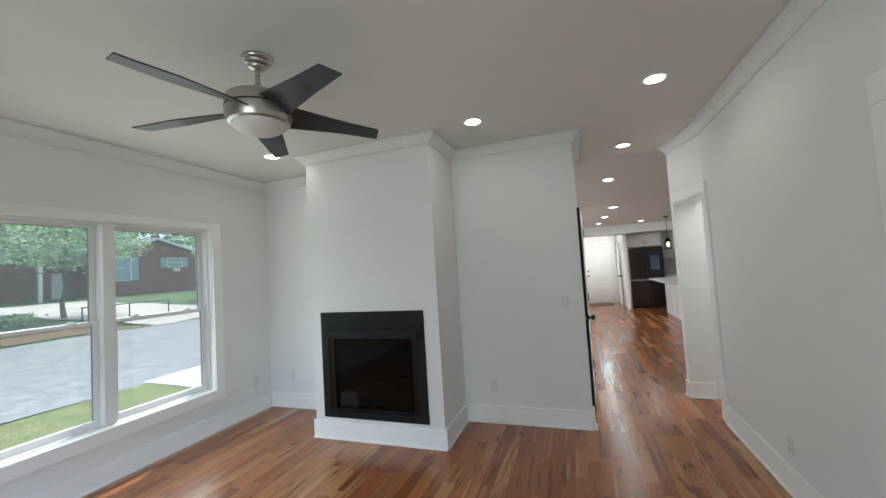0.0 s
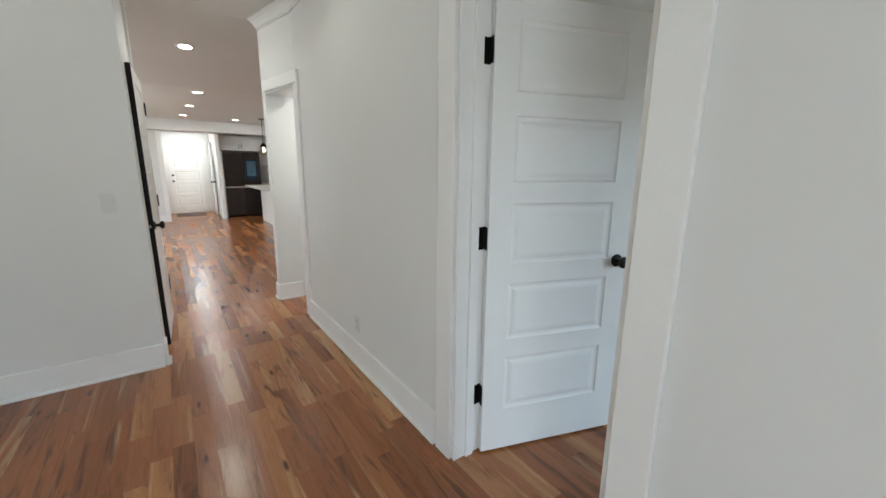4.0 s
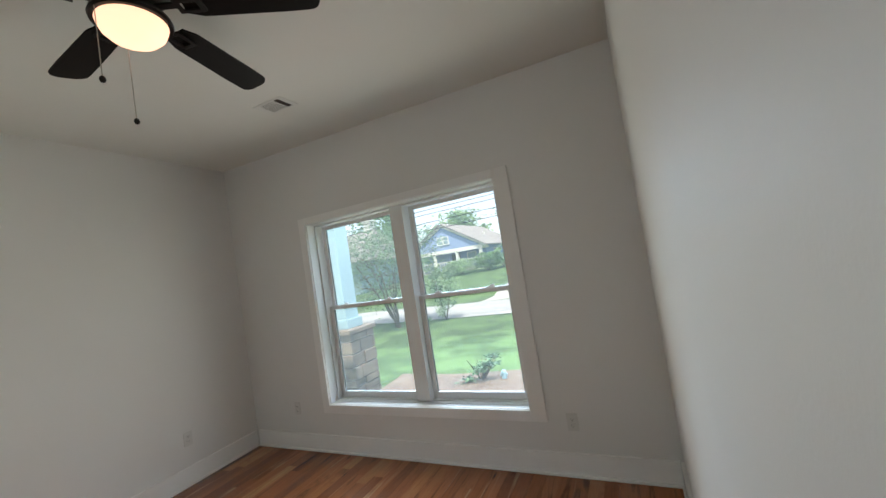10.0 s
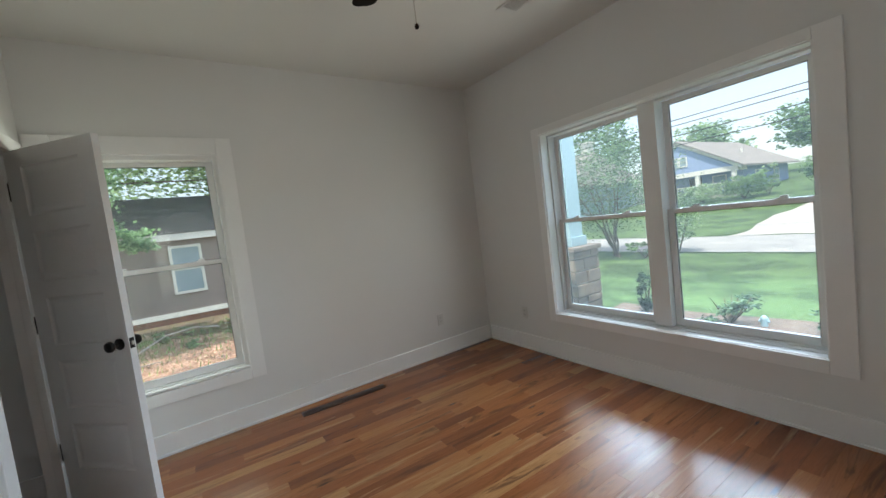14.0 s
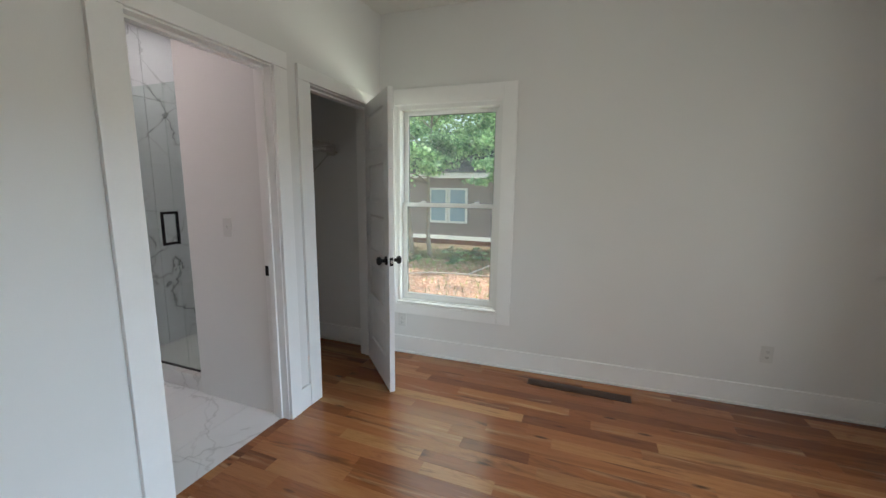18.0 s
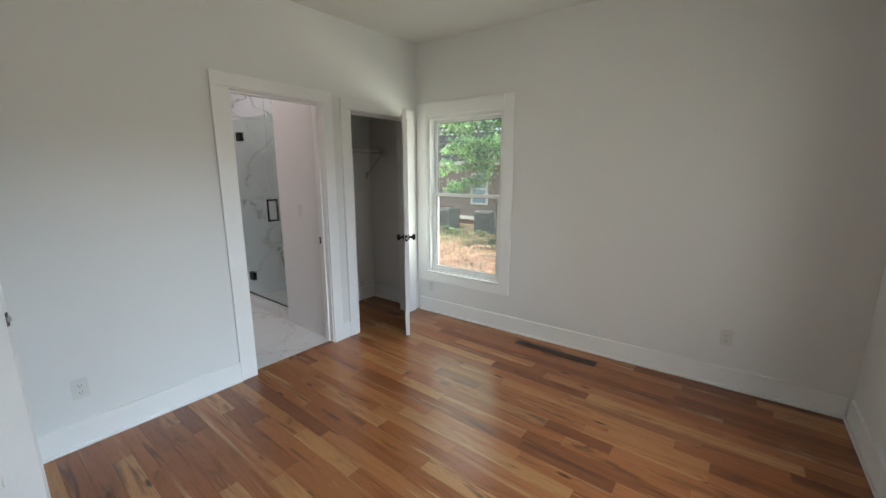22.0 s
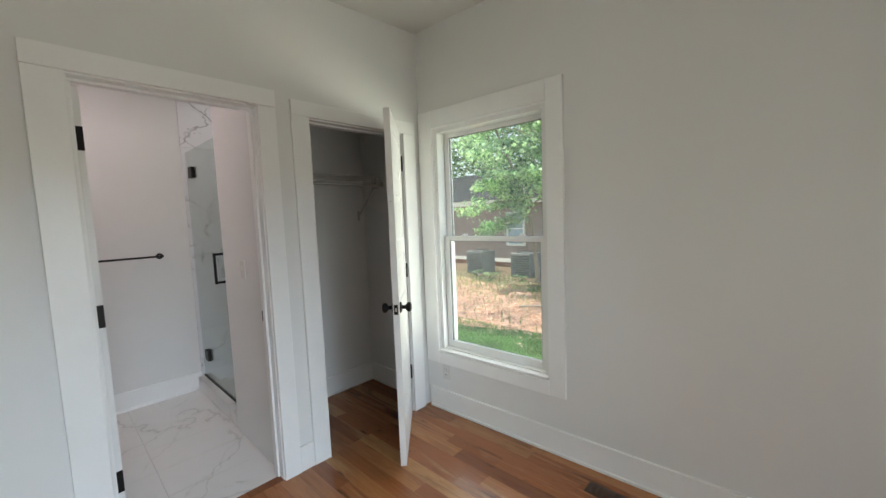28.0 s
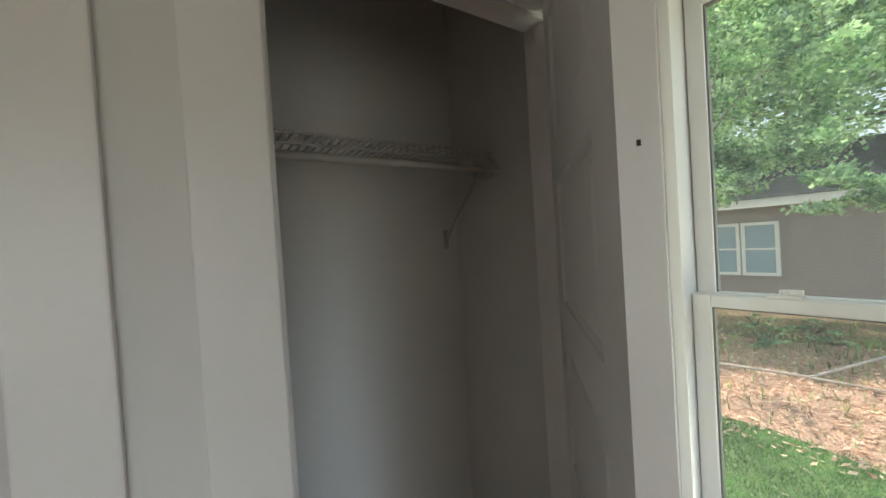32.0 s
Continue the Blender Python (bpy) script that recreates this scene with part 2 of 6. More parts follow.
def marble(name, base=(0.78, 0.77, 0.75), vein=(0.30, 0.29, 0.28), scale=1.2, rough=0.2):
    m, nt, b = nodes_of(name)
    v = mapped(nt, (1, 1, 1))
    tint = tuple(x * 0.55 + y * 0.45 for x, y in zip(base, vein))
    c = base
    axes = nt.nodes.new("ShaderNodeSeparateXYZ")
    nt.links.new(v, axes.inputs[0])
    for k, (dx, dy, dz, thin, dark) in enumerate(((0.75, 0.8, 0.55, 0.008, 1.0), (-1.1, 0.9, 0.8, 0.008, 0.75), (1.5, -1.4, 1.2, 0.010, 0.4))):
        run = math_node(nt, 'ADD', math_node(nt, 'ADD', math_node(nt, 'MULTIPLY', axes.outputs[0], dx * scale), math_node(nt, 'MULTIPLY', axes.outputs[1], dy * scale)), math_node(nt, 'MULTIPLY', axes.outputs[2], dz * scale))
        bend = math_node(nt, 'MULTIPLY', noise_tex(nt, mapped(nt, (1, 1, 1 + 0.2 * k)), scale * 1.6, 5, 0.55, 0.3), 1.3)
        line = math_node(nt, 'ABSOLUTE', math_node(nt, 'SUBTRACT', math_node(nt, 'FRACT', math_node(nt, 'ADD', run, bend)), 0.5))
        gate = ramp(nt, noise_tex(nt, mapped(nt, (1.1, 0.9, 1 + k)), scale * 2.2, 2), [(0.34, (0.12,) * 3), (0.48, (1, 1, 1))])
        halo = mixed(nt, 1.0, ramp(nt, line, [(0.0, (0.4,) * 3), (0.09, (0, 0, 0))]), gate, 'MULTIPLY')
        core = mixed(nt, 1.0, ramp(nt, line, [(0.0, (dark,) * 3), (thin, (dark * 0.6,) * 3), (thin * 2.2, (0, 0, 0))]), gate, 'MULTIPLY')
        if k == 0:
            c = mixed(nt, halo, c, tint)
        c = mixed(nt, core, c, vein)
    cloud = noise_tex(nt, v, scale * 1.5, 4)
    c = mixed(nt, 0.5, c, ramp(nt, cloud, [(0.3, (0.92, 0.92, 0.93)), (0.65, (1, 1, 1))]), 'MULTIPLY')
    nt.links.new(c, b.inputs["Base Color"])
    b.inputs["Roughness"].default_value = rough
    return m


def glass_mat(name, tint=(0.97, 0.985, 0.98), gloss=0.08, veil=0.0):
    """Thin clear window glass, with a weak mirror sheen and an added haze veil."""
    m = bpy.data.materials.new(name)
    m.use_nodes = True
    nt = m.node_tree
    nt.nodes.clear()
    out = nt.nodes.new("ShaderNodeOutputMaterial")
    tr, gl, mx = nt.nodes.new("ShaderNodeBsdfTransparent"), nt.nodes.new("ShaderNodeBsdfGlossy"), nt.nodes.new("ShaderNodeMixShader")
    tr.inputs[0].default_value = (*tint, 1)
    gl.inputs["Roughness"].default_value = 0.02
    lw = nt.nodes.new("ShaderNodeLayerWeight")
    lw.inputs[0].default_value = 0.5
    rim = math_node(nt, 'POWER', lw.outputs["Facing"], 4.0)
    nt.links.new(math_node(nt, 'ADD', math_node(nt, 'MULTIPLY', rim, gloss * 6), gloss * 0.3), mx.inputs[0])
    nt.links.new(tr.outputs[0], mx.inputs[1])
    nt.links.new(gl.outputs[0], mx.inputs[2])
    # pale translucent share: the bright haze over the view, put into the glass
    film, veiled = nt.nodes.new("ShaderNodeBsdfTranslucent"), nt.nodes.new("ShaderNodeMixShader")
    film.inputs[0].default_value = (0.84, 0.94, 0.95, 1)
    veiled.inputs[0].default_value = veil
    nt.links.new(mx.outputs[0], veiled.inputs[1])
    nt.links.new(film.outputs[0], veiled.inputs[2])
    nt.links.new(veiled.outputs[0], out.inputs[0])
    return m


def glow(name, color, power):
    m, nt, b = nodes_of(name)
    b.inputs["Base Color"].default_value = (*color, 1)
    b.inputs["Emission Color"].default_value = (*color, 1)
    b.inputs["Emission Strength"].default_value = power
    return m


def two_tone(name, stops, scale, rough=0.85, detail=6, bump=0.4, dist=0.03, stretch=(1, 1, 1), patchy=(0.3, 0.62, 0.7, 1.2), wide=0.06):
    """Ground cover, roofing and other natural surfaces."""
    m, nt, b = nodes_of(name)
    v = mapped(nt, stretch)
    n = noise_tex(nt, v, scale, detail, 0.65)
    c = ramp(nt, n, stops)
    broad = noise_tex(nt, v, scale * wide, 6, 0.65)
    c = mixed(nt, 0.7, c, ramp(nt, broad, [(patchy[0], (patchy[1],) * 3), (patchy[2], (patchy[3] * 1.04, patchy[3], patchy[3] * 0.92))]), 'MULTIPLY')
    nt.links.new(c, b.inputs["Base Color"])
    b.inputs["Roughness"].default_value = rough
    b.inputs["Specular IOR Level"].default_value = 0.2
    bumped(nt, b, n, bump, dist)
    return m


def leafy(name, dark, light):
    m, nt, b = nodes_of(name)
    geo = nt.nodes.new("ShaderNodeNewGeometry")
    tone = ramp(nt, geo.outputs["Random Per Island"], [(0.0, dark), (0.6, light), (1.0, tuple(c * 1.35 for c in light))])
    # clump noise puts sunlit and shaded clumps into the leaf colour
    clump_shade = noise_tex(nt, mapped(nt), 1.5, 2)
    nt.links.new(mixed(nt, 1.0, tone, ramp(nt, clump_shade, [(0.36, (0.42, 0.46, 0.5)), (0.62, (1.25, 1.22, 1.1))]), 'MULTIPLY'), b.inputs["Base Color"])
    b.inputs["Roughness"].default_value = 0.4
    tl, mx = nt.nodes.new("ShaderNodeBsdfTranslucent"), nt.nodes.new("ShaderNodeMixShader")
    nt.links.new(b.inputs["Base Color"].links[0].from_socket, tl.inputs[0])
    mx.inputs[0].default_value = 0.55
    nt.links.new(b.outputs[0], mx.inputs[1])
    nt.links.new(tl.outputs[0], mx.inputs[2])
    nt.links.new(mx.outputs[0], nt.nodes["Material Output"].inputs[0])
    return m


M = {}
M["wall"] = wall_paint("wall_paint", (0.775, 0.775, 0.762))
M["ceil"] = wall_paint("ceiling_paint", (0.735, 0.73, 0.695), 0.7)
M["trim"] = plain("trim_paint", (0.865, 0.865, 0.855), 0.35, vary=0.03, bump=0.02)
M["door"] = plain("door_paint", (0.83, 0.83, 0.82), 0.38, vary=0.03, bump=0.03)
M["vinyl"] = plain("window_vinyl", (0.80, 0.80, 0.79), 0.4, vary=0.03, bump=0.0)
M["black"] = plain("black_metal", (0.012, 0.011, 0.011), 0.38, 0.6, vary=0.2, bump=0.02)
M["blackmatte"] = plain("matte_black_steel", (0.007, 0.009, 0.011), 0.55, 0.0, vary=0.2, spec=0.25)
M["oak"] = oak_boards()
M["gap"] = plain("subfloor", (0.05, 0.025, 0.012), 0.9)
M["glass"] = glass_mat("window_glass", veil=0.036)
M["showerglass"] = glass_mat("shower_glass", (0.90, 0.945, 0.93), 0.1)
M["marble_floor"] = marble("marble_floor", (0.74, 0.73, 0.71), (0.54, 0.525, 0.50), 1.1, 0.3)
M["marble_wall"] = marble("marble_wall", (0.76, 0.77, 0.79), (0.22, 0.22, 0.225), 1.25, 0.18)
M["grout"] = plain("grout", (0.55, 0.55, 0.54), 0.9)
M["plate"] = plain("outlet_plastic", (0.68, 0.68, 0.66), 0.35, vary=0.02, bump=0.0)
M["slot"] = plain("slot_dark", (0.03, 0.03, 0.03), 0.7)
M["gasket"] = plain("gasket_grey", (0.20, 0.20, 0.195), 0.7)
M["vent_grey"] = plain("slot_grey", (0.33, 0.33, 0.32), 0.6)
M["nickel"] = plain("brushed_nickel", (0.50, 0.47, 0.42), 0.3, 0.95, vary=0.12, scale=3)
M["blade_grey"] = plain("fan_blade_charcoal", (0.022, 0.024, 0.028), 0.38, vary=0.15)
M["bronze"] = plain("dark_bronze", (0.008, 0.0055, 0.005), 0.42, 0.2, vary=0.25, spec=0.3)
M["blade_dark"] = plain("fan_blade_espresso", (0.006, 0.004, 0.0035), 0.55, vary=0.3, scale=9, spec=0.12)
M["frost"] = plain("frosted_glass", (0.72, 0.71, 0.68), 0.35, vary=0.03)
M["lamp_warm"] = glow("lamp_bowl_lit", (1.0, 0.60, 0.40), 1.05)
M["lamp_white"] = glow("recessed_lens_lit", (1.0, 0.97, 0.92), 14.0)
M["wire"] = plain("wire_coating", (0.50, 0.49, 0.47), 0.4, vary=0.05)
M["vent_dark"] = plain("wood_vent_dark", (0.065, 0.032, 0.018), 0.5, vary=0.3)
M["fridge"] = plain("black_stainless", (0.055, 0.045, 0.042), 0.3, 0.85, vary=0.15)
M["screen"] = plain("screen_glass", (0.03, 0.05, 0.08), 0.08, vary=0.3)
M["cab"] = plain("cabinet_white", (0.78, 0.78, 0.77), 0.4, vary=0.03)
M["quartz"] = plain("quartz_white", (0.80, 0.79, 0.77), 0.2, vary=0.06)
M["mat"] = plain("doormat_grey", (0.10, 0.10, 0.105), 0.95, vary=0.4, scale=60, bump=0.6)
M["log"] = two_tone("charred_log", [(0.3, (0.02, 0.015, 0.012)), (0.6, (0.10, 0.07, 0.05)), (0.8, (0.22, 0.18, 0.15))], 14)
M["fire_liner"] = plain("firebox_liner", (0.022, 0.019, 0.017), 0.7, vary=0.3)
# patchy: broad dark patches put the dappled tree shade into the lawn colour
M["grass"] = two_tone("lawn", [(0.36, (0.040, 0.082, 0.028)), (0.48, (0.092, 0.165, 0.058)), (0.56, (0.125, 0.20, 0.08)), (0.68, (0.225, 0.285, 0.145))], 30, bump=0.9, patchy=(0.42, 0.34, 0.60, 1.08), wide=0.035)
# lighter, yellower copy of the lawn: the sunlit look is in the colour
M["sunny_grass"] = two_tone("sunlit_grass", [(0.34, (0.085, 0.105, 0.035)), (0.5, (0.175, 0.205, 0.075)), (0.68, (0.30, 0.31, 0.15))], 30, bump=0.9)
M["mulch"] = two_tone("leaf_litter", [(0.32, (0.13, 0.07, 0.05)), (0.44, (0.38, 0.21, 0.15)), (0.55, (0.58, 0.39, 0.30)), (0.68, (0.78, 0.66, 0.57))], 44, bump=1.0)
M["bark_mulch"] = two_tone("bark_mulch", [(0.3, (0.10, 0.07, 0.055)), (0.5, (0.19, 0.14, 0.115)), (0.7, (0.31, 0.25, 0.205))], 30, bump=1.0)
M["dirt"] = two_tone("bare_earth", [(0.3, (0.10, 0.075, 0.05)), (0.6, (0.20, 0.15, 0.10)), (0.8, (0.26, 0.22, 0.15))], 12)
M["gravel"] = two_tone("worn_asphalt", [(0.3, (0.19, 0.20, 0.22)), (0.55, (0.29, 0.305, 0.33)), (0.8, (0.41, 0.42, 0.43))], 45, bump=0.5)
M["pale_road"] = two_tone("pale_asphalt", [(0.3, (0.27, 0.28, 0.29)), (0.7, (0.42, 0.42, 0.42))], 22, bump=0.3)
M["concrete"] = two_tone("pale_concrete", [(0.3, (0.38, 0.37, 0.355)), (0.7, (0.52, 0.505, 0.48))], 9, bump=0.2)
M["bark"] = two_tone("bark", [(0.3, (0.06, 0.045, 0.035)), (0.7, (0.20, 0.16, 0.12))], 14, stretch=(1, 1, 0.25), bump=0.9)
M["pale_bark"] = two_tone("pale_bark", [(0.3, (0.20, 0.16, 0.13)), (0.7, (0.40, 0.34, 0.28))], 14, stretch=(1, 1, 0.25), bump=0.7)
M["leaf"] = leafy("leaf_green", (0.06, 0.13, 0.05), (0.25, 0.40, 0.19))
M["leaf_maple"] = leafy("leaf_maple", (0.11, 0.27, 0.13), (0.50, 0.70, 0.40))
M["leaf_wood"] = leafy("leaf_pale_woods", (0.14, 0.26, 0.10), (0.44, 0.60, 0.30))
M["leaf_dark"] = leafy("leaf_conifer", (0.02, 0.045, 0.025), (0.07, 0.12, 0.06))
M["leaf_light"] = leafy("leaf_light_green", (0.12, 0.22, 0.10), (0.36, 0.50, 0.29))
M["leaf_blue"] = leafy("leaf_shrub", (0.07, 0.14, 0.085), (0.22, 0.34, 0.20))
M["shingle"] = two_tone("roof_shingle_dark", [(0.3, (0.018, 0.020, 0.026)), (0.7, (0.055, 0.06, 0.07))], 30, stretch=(1, 1, 3))
M["shingle_grey"] = two_tone("roof_shingle_grey", [(0.3, (0.20, 0.19, 0.185)), (0.7, (0.34, 0.32, 0.31))], 30)
M["siding_brown"] = plain("siding_taupe", (0.275, 0.208, 0.184), 0.7, vary=0.15)
M["siding_blue"] = plain("siding_blue", (0.27, 0.35, 0.54), 0.7, vary=0.12)
M["brick"] = two_tone("brick_red", [(0.3, (0.16, 0.06, 0.045)), (0.7, (0.30, 0.14, 0.10))], 20)
M["house_trim"] = plain("exterior_trim", (0.70, 0.68, 0.62), 0.6, vary=0.06)
# post darkened: the porch roof's shade is put into its paint colour
M["porch_post"] = plain("porch_post_paint", (0.27, 0.37, 0.40), 0.6, vary=0.05)
# stone colours kept dark for the same porch shade
M["stone"] = two_tone("field_stone", [(0.25, (0.095, 0.082, 0.075)), (0.5, (0.185, 0.145, 0.118)), (0.8, (0.30, 0.235, 0.18))], 7, bump=0.9, dist=0.02)
# pale blue-grey: the sky's reflection is put into the pane colour
M["sky_pane"] = plain("far_window_glass", (0.28, 0.36, 0.40), 0.08, vary=0.2)
M["rubber"] = plain("tyre_rubber", (0.02, 0.02, 0.02), 0.8)
M["car_paint"] = plain("car_white", (0.62, 0.63, 0.65), 0.25, coat=0.5, vary=0.03)
M["cable"] = plain("utility_cable", (0.02, 0.02, 0.02), 0.7)

# ---- building helpers ----
def box(bm, x0, x1, y0, y1, z0, z1, bevel=0.0):
    m = Matrix.LocRotScale(((x0 + x1) / 2, (y0 + y1) / 2, (z0 + z1) / 2), None, (abs(x1 - x0), abs(y1 - y0), abs(z1 - z0)))
    vs = bmesh.ops.create_cube(bm, size=1, matrix=m)["verts"]
    if bevel:
        es = list({e for v in vs for e in v.link_edges})
        bmesh.ops.bevel(bm, geom=es, offset=bevel, segments=2, profile=0.6, affect='EDGES')
    return bm


def boxes(*rows, bevel=0.0):
    bm = bmesh.new()
    for r in rows:
        box(bm, *r, bevel=bevel)
    return bm


def rod(bm, a, b, r, seg=10, r2=None):
    a, b = Vector(a), Vector(b)
    d = b - a
    m = Matrix.Translation((a + b) / 2) @ d.to_track_quat('Z', 'Y').to_matrix().to_4x4()
    bmesh.ops.create_cone(bm, cap_ends=True, segments=seg, radius1=r, radius2=r if r2 is None else r2, depth=d.length, matrix=m)
    return bm


def lathe(bm, profile, seg=32, at=(0, 0, 0), axis='Z'):
    """Turn (radius, height) pairs about an axis."""
    rings = []
    for r, h in profile:
        ring = []
        for k in range(seg):
            a = 2 * math.pi * k / seg
            p = (r * math.cos(a), r * math.sin(a), h)
            if axis == 'Y':
                p = (p[0], p[2], p[1])
            elif axis == 'X':
                p = (p[2], p[0], p[1])
            ring.append(bm.verts.new((p[0] + at[0], p[1] + at[1], p[2] + at[2])))
        rings.append(ring)
    for ra, rb in zip(rings, rings[1:]):
        for k in range(seg):
            bm.faces.new((ra[k], ra[(k + 1) % seg], rb[(k + 1) % seg], rb[k]))
    hollow = min(profile[0][0], profile[-1][0]) > 0.02
    if hollow:
        for k in range(seg):
            bm.faces.new((rings[-1][k], rings[-1][(k + 1) % seg], rings[0][(k + 1) % seg], rings[0][k]))
    for ring in () if hollow else (rings[0], rings[-1]):
        if max((v.co - ring[0].co).length for v in ring) > 1e-5:
            bm.faces.new(ring)
    bmesh.ops.recalc_face_normals(bm, faces=bm.faces)
    return bm


def finish(bm, name, mat, smooth=False):
    me = bpy.data.meshes.new(name)
    bm.normal_update()
    bm.to_mesh(me)
    bm.free()
    if mat is not None:
        me.materials.append(mat)
    if smooth:
        me.polygons.foreach_set("use_smooth", [True] * len(me.polygons))
        me.set_sharp_from_angle(angle=radians(40))
    return me


def part(name, bm, mat, parent, label="", smooth=False):
    ob = new(name, finish(bm, name, mat, smooth))
    ob.parent = parent
    if label:
        ob["label"] = label
    return ob


def thing(name, label, category, m=None, group="", kind=""):
    ob = new(name)
    ob.empty_display_size = 0.1
    if m is not None:
        ob.matrix_world = m
    return tagged(ob, label, category, group, kind)


def setting(name, bm, mat, label, category="", smooth=False):
    return tagged(new(name, finish(bm, name, mat, smooth)), label, category or name.split("_")[0], kind="structure")


def pierced(u0, u1, z0, h, holes, place):
    """One solid slab with openings; place(u, side, z) gives a corner, side 0 or 1."""
    us = sorted({u0, u1, *[v for q in holes for v in q[:2]]})
    zs = sorted({z0, h, *[v for q in holes for v in q[2:]]})
    bm, made = bmesh.new(), {}

    def corner(i, side, k):
        if (i, side, k) not in made:
            made[i, side, k] = bm.verts.new(place(us[i], side, zs[k]))
        return made[i, side, k]

    def solid(i, k):
        if not (0 <= i < len(us) - 1 and 0 <= k < len(zs) - 1):
            return False
        u, z = (us[i] + us[i + 1]) / 2, (zs[k] + zs[k + 1]) / 2
        return not any(q[0] < u < q[1] and q[2] < z < q[3] for q in holes)

    for i in range(len(us) - 1):
        for k in range(len(zs) - 1):
            if not solid(i, k):
                continue
            ring = [(i, k), (i + 1, k), (i + 1, k + 1), (i, k + 1)]
            for side in (0, 1):
                bm.faces.new([corner(p, side, q) for p, q in ring])
            for (p, q), (p2, q2), n in zip(ring, ring[1:] + ring[:1], ((i, k - 1), (i + 1, k), (i, k + 1), (i - 1, k))):
                if not solid(*n):
                    bm.faces.new((corner(p, 0, q), corner(p2, 0, q2), corner(p2, 1, q2), corner(p, 1, q)))
    bmesh.ops.recalc_face_normals(bm, faces=bm.faces)
    return bm


def wall_x(x0, x1, y0, y1, h, holes=(), z0=0.0):
    """A wall that runs along x; holes: (x0, x1, z0, z1)."""
    return pierced(x0, x1, z0, h, holes, lambda u, side, z: (u, (y0, y1)[side], z))


def wall_y(x0, x1, y0, y1, h, holes=(), z0=0.0):
    return pierced(y0, y1, z0, h, holes, lambda u, side, z: ((x0, x1)[side], u, z))


def prism(pts_a, pts_b):
    """A solid between two matching outlines."""
    bm = bmesh.new()
    a, b = [bm.verts.new(p) for p in pts_a], [bm.verts.new(p) for p in pts_b]
    n = len(a)
    for k in range(n):
        bm.faces.new((a[k], a[(k + 1) % n], b[(k + 1) % n], b[k]))
    bm.faces.new(a)
    bm.faces.new(b)
    bmesh.ops.recalc_face_normals(bm, faces=bm.faces)
    return bm



# ---- the plan ----
# bedroom: x 0..BX, y BY..0; living room: x LW..LE, y LS..LN
DOOR_S, DOOR_N, DOOR_H = -1.005, -0.245, 2.05    # entry door opening in the dividing wall

# ---- structure ----
HB = 2.90


def ceil_at(x):
    """Underside of the slightly sloping bedroom ceiling."""
    return 2.68 + 0.025 * x


setting("wall_divider", wall_y(LE, 0, LS - 0.16, 2.03, HB, [(DOOR_S, DOOR_N, 0, DOOR_H)]), M["wall"], "white painted wall between the living room and bedroom")
setting("wall_bedroom_north", wall_x(0, BX, 0, 0.12, HB, [(1.625, 2.358, 0, 2.072), (2.618, 3.345, 0, 2.05)]), M["wall"], "white painted wall with bathroom and closet openings")
bm = wall_x(-0.12, 3.625, 0, 0.16, HB, [(0.108, 1.035, 0.42, 2.10)])
bmesh.ops.transform(bm, verts=bm.verts, matrix=EAST)
setting("wall_east", bm, M["wall"], "white painted outer wall with a single window")
setting("wall_shower_east", boxes((BX, BX + 0.16, 0.12, 2.1, 0, H)), M["wall"], "outer wall behind the shower", "wall")
setting("wall_bedroom_south", wall_x(0, 3.82, BY - 0.16, BY, HB, [(0.85, 2.64, 0.42, 2.03)]), M["wall"], "white painted outer wall with a double window")
setting("wall_west", wall_y(LW - 0.16, LW, LS - 0.16, LN + 0.12, H, [(-0.965, 0.872, 0.405, 2.085)]), M["wall"], "white painted outer wall with a double window")
# opening added out of view, for the assumed front window's lamp
setting("wall_living_south", wall_x(LW, LE, LS - 0.16, LS, H, [(-3.37, -1.63, 0.48, 2.02)]), M["wall"], "white painted wall closing the living room, with an opening")
setting("wall_living_north", wall_x(LW, -1.49, LN, LN + 0.12, H), M["wall"], "white painted wall behind the fireplace breast")
setting("chimney_breast", wall_x(-3.97, -2.67, 0.98, LN, H, [(-3.845, -2.83, 0.2, 1.16)]), M["wall"], "white painted chimney breast round a firebox", "wall")
setting("wall_hall_block", boxes((-1.62, -1.49, LN + 0.12, 2.70, 0, H)), M["wall"], "white painted wall behind the open hall door", "wall")
setting("wall_header", prism([(LE, 2.03, 2.045), (LE + 0.13, 2.03, 2.045), (LE + 0.13, 2.6, 2.045), (-0.5, 2.6, 2.045)], [(LE, 2.03, H), (LE + 0.13, 2.03, H), (LE + 0.13, 2.6, H), (-0.5, 2.6, H)]), M["wall"], "white painted header over a cased opening", "wall")
setting("wall_stub", boxes((-0.5, 1.6, 2.6, 2.72, 0, H)), M["wall"], "white painted end of a cross wall", "wall")
setting("wall_passage", boxes((1.0, 1.12, 2.1, 2.6, 0, H)), M["wall"], "plain white wall closing the side passage", "wall")
setting("wall_bath_north", boxes((0, BX, 1.80, 1.92, 0, H)), M["wall"], "white painted bathroom wall with a towel bar", "wall")
setting("wall_bath_west", boxes((0.55, 0.67, 0.12, 1.80, 0, H)), M["wall"], "plain white bathroom wall", "wall")
setting("wall_bath_stub", boxes((2.36, 2.45, 0.12, 0.775, 0, H)), M["wall"], "white painted wall beside the shower", "wall")
setting("wall_closet_back", boxes((2.45, BX, 0.745, 0.80, 0, H)), M["wall"], "white painted back wall of the closet", "wall")
setting("wall_closet_east", boxes((3.505, BX, 0.12, 0.745, 0, H)), M["wall"], "white painted side wall of the closet", "wall")
